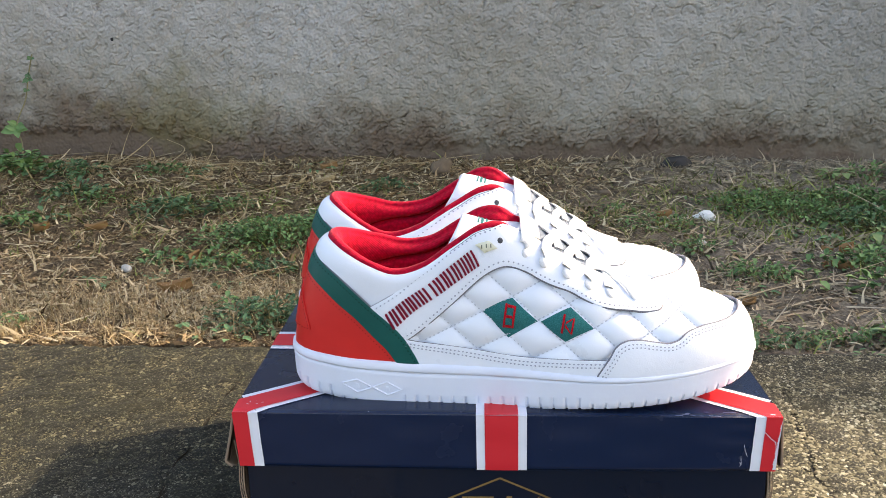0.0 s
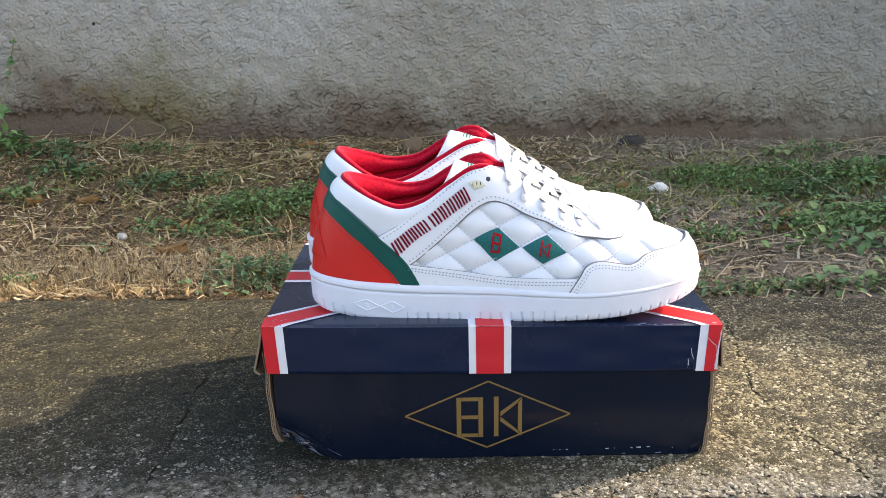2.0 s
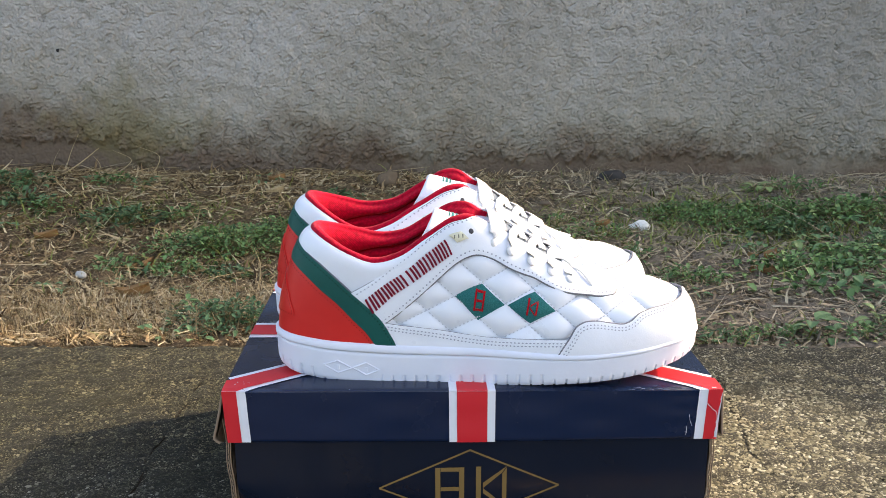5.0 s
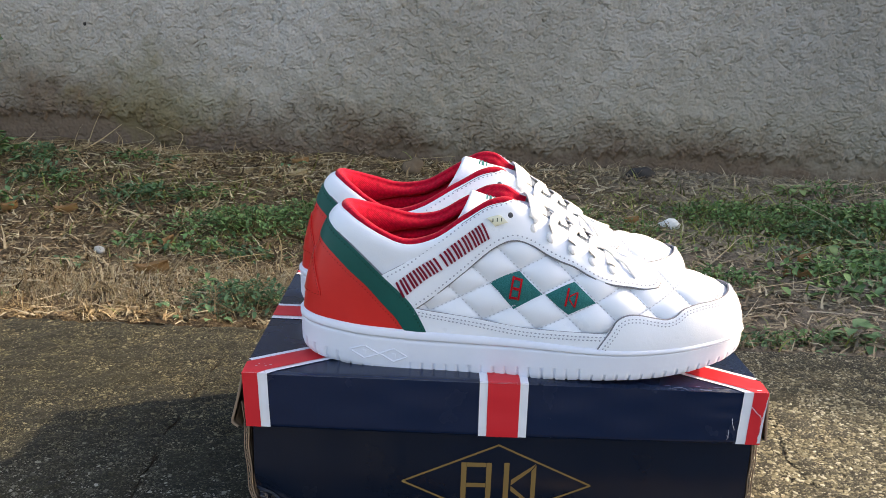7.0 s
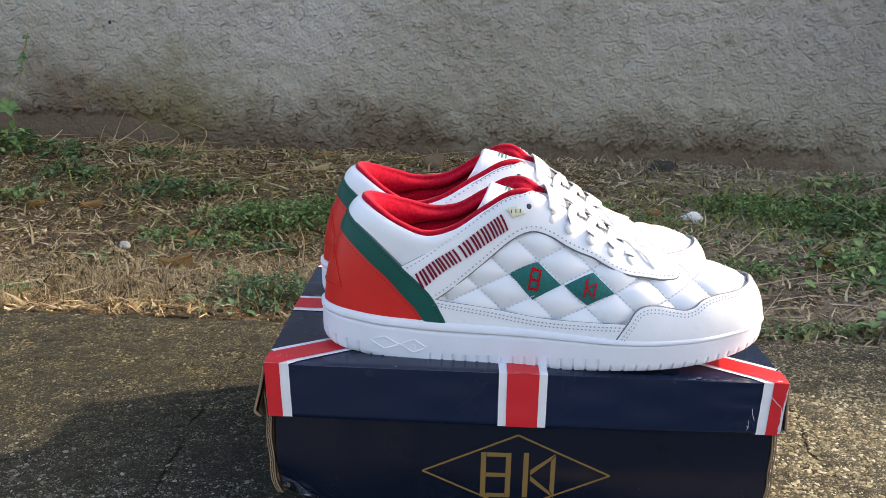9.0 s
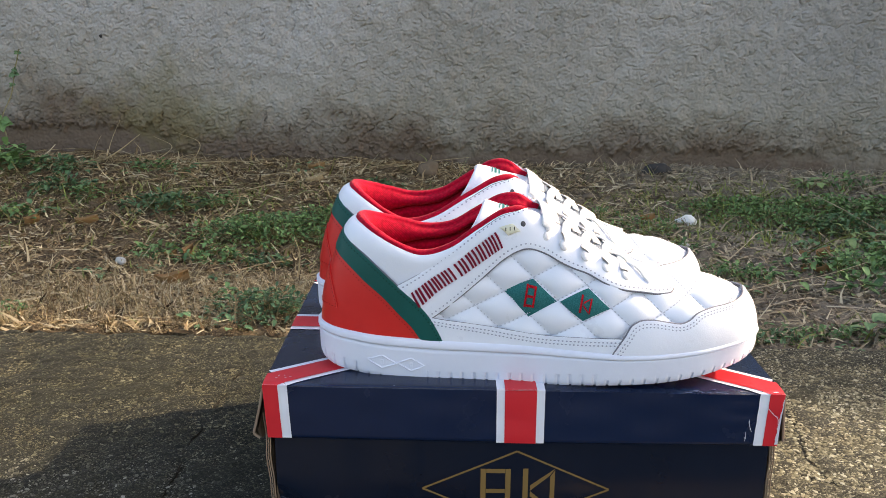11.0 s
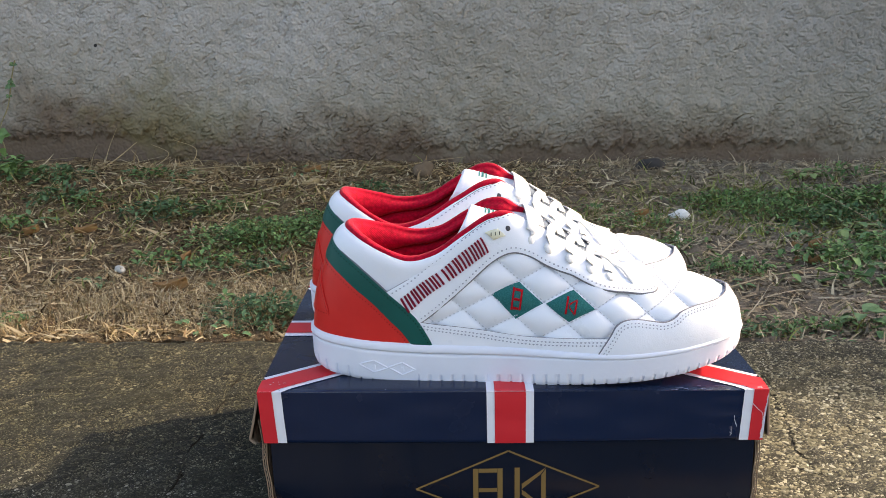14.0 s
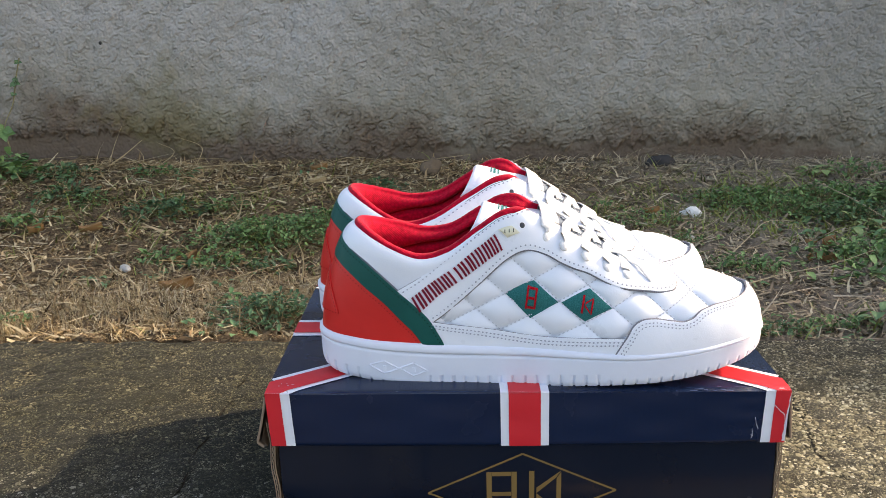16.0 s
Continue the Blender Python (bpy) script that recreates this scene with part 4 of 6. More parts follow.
def overlay(name, outline, material, parent, out, quilted=False, label="", grain=0.0028, sink=0.0012, bulge=0.0):
    """A piece of leather or cloth sewn on to the upper: its outline in (u, v), its face at the height out above the form."""
    from_edge = [Vector(p) for p in outline * DOMAIN]
    lo, hi = outline.min(0), outline.max(0)
    g = np.stack(np.meshgrid(np.arange(lo[0], hi[0], grain / DOMAIN[0]), np.arange(lo[1], hi[1], grain / DOMAIN[1])), -1).reshape(-1, 2)
    g = g + np.array([0.31, 0.17]) * grain / DOMAIN
    keep = inside(g, outline)
    g = g[keep]
    if len(g):
        gap = np.min(np.linalg.norm((g[:, None] - outline[None, ::2]) * DOMAIN, axis=2), 1)
        g = g[gap > grain * 0.55]
    n = len(outline)
    verts = from_edge + [Vector(p) for p in g * DOMAIN]
    made = cdt(verts, [], [list(range(n))], 1, 1e-7)
    uv = np.array([tuple(v) for v in made[0]]) / DOMAIN
    faces = [list(f) for f in made[2]]
    count = {}
    for f in faces:
        for a, b in zip(f, f[1:] + f[:1]):
            count[(a, b)] = count.get((a, b), 0) + 1
    rim = [(a, b) for a, b in count if (b, a) not in count]
    edge = sorted({v for e in rim for v in e})
    low = {v: len(uv) + i for i, v in enumerate(edge)}
    high = {v: len(uv) + len(edge) + i for i, v in enumerate(edge)}
    drop = np.full(len(uv), out)
    if bulge:
        d = np.min(np.linalg.norm((uv[:, None] - outline[None, ::2]) * DOMAIN, axis=2), 1)
        drop = drop + bulge * (1 - np.exp(-d / 0.004))
    drop[edge] -= 0.00020
    top = upper(uv[:, 0], uv[:, 1], drop, quilted)
    under = upper(uv[edge, 0], uv[edge, 1], out - sink, quilted)
    faces += [[high[b], high[a], low[a], low[b]] for a, b in rim]
    return child(name, mesh_of(name, np.concatenate([top, under, top[edge]]), faces, material), parent, label)


def stitches(name, lines, material, parent, out, quilted=False, step=0.0030, length=0.0020, width=0.00095):
    """Rows of single stitches, all in one mesh."""
    verts, faces = [], []
    for line in lines:
        p = np.array(line, float)
        s = np.concatenate([[0], np.cumsum(np.linalg.norm(np.diff(upper(p[:, 0], p[:, 1], 0, False), axis=0), axis=1))])
        if s[-1] < step:
            continue
        for m in np.arange(step / 2, s[-1], step):
            ends = [np.array([np.interp(q, s, p[:, 0]), np.interp(q, s, p[:, 1])]) for q in (m - length / 2, m, m + length / 2)]
            a, mid, b = (upper(e[0], e[1], out, quilted) for e in ends)
            nrm = upper_normal(ends[1][0], ends[1][1])
            side = np.cross(b - a, nrm)
            side /= max(np.linalg.norm(side), 1e-9)
            k = len(verts)
            verts += [a - nrm * 0.0004, mid + side * width / 2, mid - side * width / 2, mid + nrm * width * 0.55, b - nrm * 0.0004]
            faces += [(k, k + 1, k + 3), (k, k + 3, k + 2), (k + 4, k + 3, k + 1), (k + 4, k + 2, k + 3)]
    return tagged(child(name, mesh_of(name, verts, faces, material), parent), kind="stuff")


def where(x, z):
    """The (u, v) of points of the outer side, from their x and z."""
    gu, gv = np.meshgrid(np.linspace(0.1, 1.0, 240), np.linspace(0, 1, 110), indexing="ij")
    gp = upper_plain(gu, gv)
    out = []
    for a, b in zip(x, z):
        i = np.argmin((gp[..., 0] - a) ** 2 + (gp[..., 2] - b) ** 2)
        p = np.array([gu.flat[i], gv.flat[i]])
        for _ in range(6):
            q = upper_plain(p[0], p[1])
            e = 1e-4
            du = (upper_plain(p[0] + e, p[1]) - q)[[0, 2]] / e
            dv = (upper_plain(p[0], p[1] + e) - q)[[0, 2]] / e
            j = np.column_stack([du, dv])
            if abs(np.linalg.det(j)) < 1e-7:
                break
            p = np.clip(p + np.clip(np.linalg.solve(j, np.array([a, b]) - q[[0, 2]]), -0.02, 0.02), [0.02, 0.01], [0.999, 0.985])
        out.append((*p, np.linalg.norm(upper_plain(p[0], p[1])[[0, 2]] - np.array([a, b]))))
    return np.array(out)


shoe = thing("sneaker", pose(-0.126, 0.0506, 0.1078), "white quilted leather sneaker with red lining, red heel and green stripe", "sneaker", "pair of sneakers")

# seam lines of the outer side
HEEL_EDGE = through_points([(0.2390, 0.0), (0.2337, 0.0425), (0.2167, 0.1622), (0.1899, 0.2664), (0.1583, 0.3707), (0.1218, 0.4440), (0.0805, 0.5200), (0.0330, 0.5680), (0.0, 0.585)])
STRIPE_EDGE = through_points([(0.2800, 0.0), (0.2775, 0.0502), (0.2629, 0.1815), (0.2434, 0.2973), (0.2118, 0.4093), (0.1851, 0.4788), (0.1559, 0.5521), (0.1170, 0.6255), (0.0732, 0.6800), (0.0300, 0.722), (0.0, 0.740)])
BAND_UPPER = through_points([(0.1800, 0.4700), (0.2288, 0.6564), (0.2726, 0.8130), (0.3300, 0.8800), (0.3900, 0.8960), (0.4404, 0.9150), (0.4600, 0.9850)])
BAND_LOWER = through_points([(0.2459, 0.2450), (0.2994, 0.3707), (0.3456, 0.4479), (0.3796, 0.4981), (0.4331, 0.5637), (0.4647, 0.5869), (0.5012, 0.5880), (0.5353, 0.5680),
                             (0.5596, 0.5637), (0.5936, 0.5650), (0.6155, 0.5483), (0.6398, 0.5330), (0.7006, 0.5500), (0.7639, 0.5560), (0.7880, 0.5900), (0.8010, 0.6800), (0.8040, 0.8300), (0.8000, 0.9850)])
THROAT = through_points([(0.8000, 0.9850), (0.7300, 0.9850), (0.6000, 0.9850), (0.4600, 0.9850)])
MUD_UPPER = through_points([(0.2500, 0.2660), (0.3000, 0.2280), (0.3456, 0.1931), (0.4599, 0.1230), (0.5766, 0.1236), (0.6690, 0.1400)])
GUARD_EDGE = through_points([(0.6400, 0.0), (0.6544, 0.0811), (0.6690, 0.1583), (0.6836, 0.2432), (0.7006, 0.2819), (0.7298, 0.2934), (0.7663, 0.2741), (0.7955, 0.2620), (0.8125, 0.2857),
                             (0.8320, 0.3475), (0.8636, 0.3900), (0.9001, 0.4080), (0.9438, 0.4400), (0.9755, 0.4850), (1.0, 0.5050)])
LOW = 0.0

# the quilted shell, dense enough for its puffs
U, V = np.meshgrid(np.concatenate([np.linspace(0, 1, 340)[:-1], np.linspace(1, 2, 340)[:-1]]), np.linspace(0, 1, 90))
child("upper", grid_mesh("upper", upper(U, V), WHITE, closed=True), shoe, "white quilted leather upper")

# pieces sewn on
heel_outline = joined(through_points([(-0.2390, LOW), (0.2390, LOW)]), HEEL_EDGE, mirrored(HEEL_EDGE))
heel = overlay("heel_counter", heel_outline, RED_LEATHER, shoe, 0.0022, label="glossy red leather heel")
stripe_outline = joined(HEEL_EDGE[::-1], through_points([(0.2390, LOW), (0.2800, LOW)]), STRIPE_EDGE, mirrored(STRIPE_EDGE), through_points([(-0.2800, LOW), (-0.2390, LOW)]), mirrored(HEEL_EDGE)[::-1])
stripe = overlay("heel_stripe", stripe_outline, GREEN_LEATHER, shoe, 0.0031, label="dark green leather stripe")
guard_outline = joined(GUARD_EDGE, other_side(GUARD_EDGE), through_points([(1.36, LOW), (0.64, LOW)]))
guard = overlay("toe_guard", guard_outline, WHITE, shoe, 0.0034)
patch = through_points([(0.0, 0.47), (0.018, 0.455), (0.040, 0.40), (0.060, 0.32), (0.0756, 0.2085), (0.050, 0.200), (0.0, 0.195)])
overlay("heel_patch", joined(patch, mirrored(patch)), RED_LEATHER, heel, 0.0031)
for side in (1, -1):
    def turn(line):
        return line if side > 0 else mirrored(line)
    band_outline = joined(BAND_LOWER, THROAT, BAND_UPPER[::-1], through_points([(0.1800, 0.4700), (0.2459, 0.2450)]))
    band = overlay("side_strap", turn(band_outline), WHITE, shoe, 0.0024, bulge=0.0004)
    mud_outline = joined(through_points([(0.2700, LOW), (0.6400, LOW)]), through_points([(0.6400, LOW), (0.6690, 0.1400)]), MUD_UPPER[::-1], through_points([(0.2500, 0.2660), (0.2700, LOW)]))
    overlay("side_band", turn(mud_outline), WHITE, shoe, 0.0026)
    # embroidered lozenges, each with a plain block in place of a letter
    for k, corners in enumerate(([(0.4064, 0.3552), (0.4720, 0.4180), (0.5231, 0.3166), (0.4599, 0.2085)], [(0.5255, 0.3166), (0.5912, 0.4600), (0.6398, 0.3475), (0.5766, 0.2239)])):
        c = np.array(corners)
        mid = c.mean(0)
        c = mid + (c - mid) * 0.97
        lines = [through_points([c[i], c[(i + 1) % 4]]) for i in range(4)]
        lozenge = overlay("lozenge", turn(joined(*lines)), TEAL_THREAD, shoe, 0.0006, True, "teal embroidered lozenge", grain=0.0014)
        e1, e2 = np.array([0.0125, -0.003]), np.array([0.0040, 0.060])
        shapes = [[(-0.95, -1), (-0.62, -1), (-0.62, 1), (-0.95, 1)]]
        shapes += [[(0.50, -0.95), (0.83, -0.95), (0.83, 0.95), (0.50, 0.95)]] + [[(-0.56, z), (0.44, z), (0.44, z + 0.22), (-0.56, z + 0.22)] for z in (-0.95, -0.11, 0.73)] if k == 0 else \
                  [[(-0.40, 0.0), (0.58, 0.70), (0.85, 0.98), (-0.40, 0.26)], [(-0.40, -0.26), (0.85, -0.98), (0.58, -0.70), (-0.40, 0.0)], [(0.62, -0.66), (0.90, -0.90), (0.90, 0.90), (0.62, 0.66)]]
        for s in shapes:
            q = [mid + e1 * a + e2 * b for a, b in s]
            overlay("emblem_block", turn(joined(*[through_points([q[i], q[(i + 1) % 4]], 0.001) for i in range(4)])), BRIGHT_THREAD, lozenge, 0.0014, True, grain=0.0014, sink=0.001)
    # lettering: plain slanted bars
    base = spline([(0, 0.2264, 0.3398), (0.245, 0.2677, 0.4780), (0.6, 0.3330, 0.5500), (1, 0.4064, 0.6062)])
    head = spline([(0, 0.2094, 0.4517), (0.245, 0.2483, 0.5907), (0.6, 0.3130, 0.6900), (1, 0.3893, 0.7490)])
    widths = [1.05, 1.05, 0.5, 0.95, 0.5, 1.0, 1.05, 0.45, 1.1, 1.1, 0.5, 1.05, 1.05, 0.95, 1.0]
    total, at = sum(widths), 0.0
    for k, w in enumerate(widths):
        a, b = at / total, (at + w) / total
        at += w
        if k == 7:
            continue
        gap = 0.10 * (b - a)
        shaft = [(a + gap, a + gap + 0.020)] if w < 0.7 else [(a + gap, a + gap + 0.0195), (b - gap - 0.0195, b - gap)]
        for s0, s1 in shaft:
            q = [base(s0), base(s1), head(s1), head(s0)]
            overlay("lettering_bar", turn(joined(*[through_points([q[i], q[(i + 1) % 4]], 0.001) for i in range(4)])), RED_THREAD, band, 0.0038, grain=0.0016, sink=0.0014)
    # badge, and an eyelet: its open hole's shade is a dark disc
    c = [(0.3960, 0.7720), (0.4258, 0.7660), (0.4440, 0.6950), (0.4160, 0.6780)]
    badge = overlay("badge", turn(joined(*[through_points([c[i], c[(i + 1) % 4]], 0.0012) for i in range(4)])), METAL, band, 0.0042, label="small pale gold metal lozenge", grain=0.0016)
    c = np.array(c)
    mid = c.mean(0)
    for a in (-0.34, 0.0, 0.34):
        m2 = mid + np.array([0.022, -0.012]) * a * 1.3
        q = [m2 + np.array(d) for d in ((-0.0011, -0.014), (0.0011, -0.016), (0.0011, 0.014), (-0.0011, 0.016))]
        overlay("badge_block", turn(joined(*[through_points([q[i], q[(i + 1) % 4]], 0.001) for i in range(4)])), INK, badge, 0.0045, grain=0.0012, sink=0.0006)
    ring = np.array([(0.4505 + 0.0056 * math.cos(a), 0.757 + 0.025 * math.sin(a)) for a in np.linspace(0, 2 * np.pi, 22, endpoint=False)])
    overlay("eyelet", turn(ring), HOLE_DARK, band, 0.0030, grain=0.001, sink=0.001)

    # seams
    rows = [shifted(BAND_UPPER, -0.0022), shifted(BAND_LOWER, 0.0022), shifted(THROAT[20:], 0.0020)]
    stitches("stitching", [turn(r) for r in rows], PALE_THREAD, band, 0.0026, width=0.0012)
    stitches("stitching", [turn(shifted(MUD_UPPER, d)) for d in (-0.0020, -0.0038)], PALE_THREAD, shoe, 0.0028, step=0.0025, length=0.0019, width=0.0010)
    stitches("stitching", [turn(shifted(STRIPE_EDGE, 0.0022))], DARK_GREEN_THREAD, stripe, 0.0032, step=0.0025, length=0.0018, width=0.0008)
    stitches("stitching", [turn(shifted(HEEL_EDGE, 0.0022))], DARK_RED_THREAD, heel, 0.0023, step=0.0024, length=0.0017, width=0.0007)
    stitches("stitching", [turn(shifted(patch, -0.0010))], DARK_RED_THREAD, heel, 0.0032, step=0.0024, length=0.0017, width=0.0007)

# raw cut edges of the leather, their grey darkened with the shade along the seams
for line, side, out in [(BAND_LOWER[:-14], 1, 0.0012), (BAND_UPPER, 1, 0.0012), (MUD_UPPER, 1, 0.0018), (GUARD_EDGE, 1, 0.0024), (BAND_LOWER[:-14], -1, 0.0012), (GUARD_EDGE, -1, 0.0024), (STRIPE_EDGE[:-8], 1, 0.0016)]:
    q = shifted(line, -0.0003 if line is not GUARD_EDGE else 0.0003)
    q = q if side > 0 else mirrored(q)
    child("cut_edge", grid_mesh("cut_edge", swept(upper(q[:, 0], q[:, 1], out, False), upper_normal(q[:, 0], q[:, 1]), 0.0011, 0.0012, 6), SEAM, closed=True), shoe, "raw leather edge, grey with the shade along its seam")

stitches("stitching", [shifted(GUARD_EDGE, d) for d in (-0.0022, -0.0042)] + [other_side(shifted(GUARD_EDGE, d)) for d in (-0.0022, -0.0042)], PALE_THREAD, guard, 0.0035, step=0.0024, length=0.0018)

# dotted seams of the quilting
field = joined(BAND_LOWER, through_points([(0.80, 0.985), (1.0, 0.985)]), through_points([(1.0, 0.985), (1.0, 0.505)]), GUARD_EDGE[::-1][:-40], MUD_UPPER[::-1], through_points([(0.2500, 0.2660), (0.2459, 0.2450)]))
seams = []
for family in (0, 1):
    for k in range(-6, 11):
        t = np.linspace(-7, 11, 500)
        a, b = (np.full_like(t, k), t) if family == 0 else (t, np.full_like(t, k))
        x = QUILT_AT[0] + a * QUILT_A[0] + b * QUILT_B[0]
        z = QUILT_AT[1] + a * QUILT_A[1] + b * QUILT_B[1]
        ok = (x > 0.07) & (x < 0.268) & (z > 0.026) & (z < 0.085)
        if ok.sum() < 4:
            continue
        w = where(x[ok], z[ok])
        good = (w[:, 2] < 3e-4) & inside(w[:, :2], field)
        run = []
        for p, g in zip(w[:, :2], good):
            if g and (not run or np.linalg.norm((p - run[-1]) * DOMAIN) < 0.004):
                run.append(p)
            else:
                if len(run) > 4:
                    seams.append(np.array(run))
                run = [p] if g else []
        if len(run) > 4:
            seams.append(np.array(run))
stitches("stitching", seams + [mirrored(s) for s in seams], QUILT_THREAD, shoe, 0.0009, True, 0.0029, 0.0023, 0.0010)

# red padded lining: it rolls over the collar's edge and goes down inside
cu = np.linspace(-0.508, 0.508, 220)
w = np.abs(cu)
edge = upper(cu, np.full_like(cu, 1.0), 0.0)
sgn = np.sign(cu)[:, None]
centre = np.column_stack([np.clip(edge[:, 0], 0.046, 0.125), np.zeros_like(cu), np.zeros_like(cu)])
inward = centre - edge
inward[:, 2] = 0
inward /= np.linalg.norm(inward, axis=1, keepdims=True)
rolls = []
for a in np.linspace(-35, 180, 12):
    r = (0.0029 - 0.0018 * smooth(0.470, 0.508, w))[:, None]
    rolls.append(edge + inward * (r * (1 - math.cos(radians(a))) - 0.0008) + np.array([0, 0, 1]) * (r * math.sin(radians(a)) * 0.9))
foot = upper_plain(cu, np.full_like(cu, 0.0))
pad_end = 0.150 + 0.20 * smooth(0.24, 0.12, w) - 0.22 * np.clip(w - 0.20, 0, 0.30)          # the ankle pad tapers off towards the tongue
for s in np.concatenate([np.linspace(0.02, 0.5, 64), np.linspace(0.54, 1, 10)]):
    pad = 0.0046 * np.sin(np.pi * np.clip(s / pad_end, 0, 1)) ** 0.8 + 0.0030 * smooth(0.0, 0.07, s - pad_end) - 0.0034 * np.exp(-((s - pad_end) / 0.013) ** 2)
    pad = (pad * (1 - 0.8 * smooth(0.44, 0.508, w)))[:, None]
    low = foot * np.array([1, 0.80, 1]) + inward * 0.006
    low[:, 2] = 0.030
    p = (edge + inward * (0.0052 - 0.0035 * smooth(0.470, 0.508, w))[:, None]) * (1 - s) + low * s + inward * pad
    rolls.append(p)
child("lining", grid_mesh("lining", np.array(rolls), RED_CLOTH), shoe, "red woven padded lining")
iu = np.linspace(0, 1, 60)
fl = upper_plain(iu, 0.0 * iu)
insole = np.stack([np.column_stack([fl[:, 0] * 0.96 + 0.004, fl[:, 1] * k, np.full_like(iu, 0.031)]) for k in np.linspace(0.92, -0.92, 14)])
child("insole", grid_mesh("insole", insole, RED_CLOTH), shoe)

# tongue with a label near its top
mid = spline([(0, 0.2060, 0.0690), (0.25, 0.1750, 0.0850), (0.5, 0.1460, 0.1012), (0.75, 0.1205, 0.1050), (0.92, 0.1106, 0.1080), (1, 0.1072, 0.1092)])
half = spline([(0, 0.0140), (0.25, 0.0180), (0.5, 0.0205), (0.65, 0.0190), (0.80, 0.0152), (0.93, 0.0134), (1, 0.0112)])
drop_k = spline([(0, 6.0), (0.5, 9.0), (1, 9.0)])


wing_x = spline([(0, 0.0), (0.3, 0.0), (0.5, 0.0), (0.75, 0.004), (1, 0.0078)])
wing_z = spline([(0, 0.0), (0.3, 0.0), (0.5, -0.002), (0.75, -0.008), (1, -0.0135)])


def tongue_at(s, a, out):
    """The tongue bends round the ankle: its side edges run back along the lining."""
    m, w = mid(s), np.clip((0.35 - a) / 1.35, 0, 1)
    y = np.sign(a) * half(s) * np.minimum(1, np.abs(a) / 0.72) ** 0.9
    return np.stack([m[..., 0] - 3 * y**2 - wing_x(s) * w**1.2 + out * 0.45, y, m[..., 1] - 4 * y**2 + wing_z(s) * w**1.2 + out * 0.9], -1)


S_, A_ = np.meshgrid(np.linspace(0, 1, 50), np.linspace(-1, 1, 44), indexing="ij")
face = tongue_at(S_, A_, 0.0)
rear = face * np.array([1, 0.80, 1]) + np.array([-0.0048, 0, -0.0022])
shell = np.concatenate([face, rear[:, ::-1]], 1)
crown = np.concatenate([(face * 0.75 + rear * 0.25)[-1:], (face * 0.25 + rear * 0.75)[-1:, ::-1]], 1) + np.array([-0.0004, 0, 0.0014])
seam = np.concatenate([((face + rear) / 2)[-1:], ((face + rear) / 2)[-1:, ::-1]], 1) + np.array([-0.0005, 0, 0.0017])
tongue = child("tongue", grid_mesh("tongue", np.concatenate([shell, crown, seam]), WHITE, closed=True), shoe)
S_, A_ = np.meshgrid(np.linspace(0, 1, 50)[5:27], np.linspace(-1, 1, 44)[6:-6], indexing="ij")
child("tongue_mesh", grid_mesh("tongue_mesh", tongue_at(S_, A_, 0.0008), GREY_CLOTH), tongue, "grey mesh under the laces")
for s0, s1 in ((0.76, 0.775), (0.795, 0.82), (0.84, 0.855)):
    S_, A_ = np.meshgrid(np.linspace(s0, s1, 4), np.linspace(0.05, 0.62, 12), indexing="ij")
    child("label_bar", grid_mesh("label_bar", tongue_at(S_, A_, 0.0006), TEAL_THREAD), tongue, "teal bar of the tongue label")

# laces: flat bands crossing from eyelet to eyelet
S_ = np.linspace(0, 0.9, 60)
TONGUE_X, TONGUE_Z, TONGUE_W = mid(S_)[..., 0], mid(S_)[..., 1], half(S_)
ORDER = np.argsort(TONGUE_X)


def over_tongue(p):
    """A lace lies on the tongue, never in it."""
    s = lambda values, x: np.interp(x, TONGUE_X[ORDER], values[ORDER])
    x = p[0] + 3 * p[1] ** 2
    k = min(1, abs(p[1]) / s(TONGUE_W, x))
    return np.array([p[0], p[1], max(p[2], s(TONGUE_Z, x) - 4 * p[1] ** 2 + 0.0034 * (1 - k**3))])


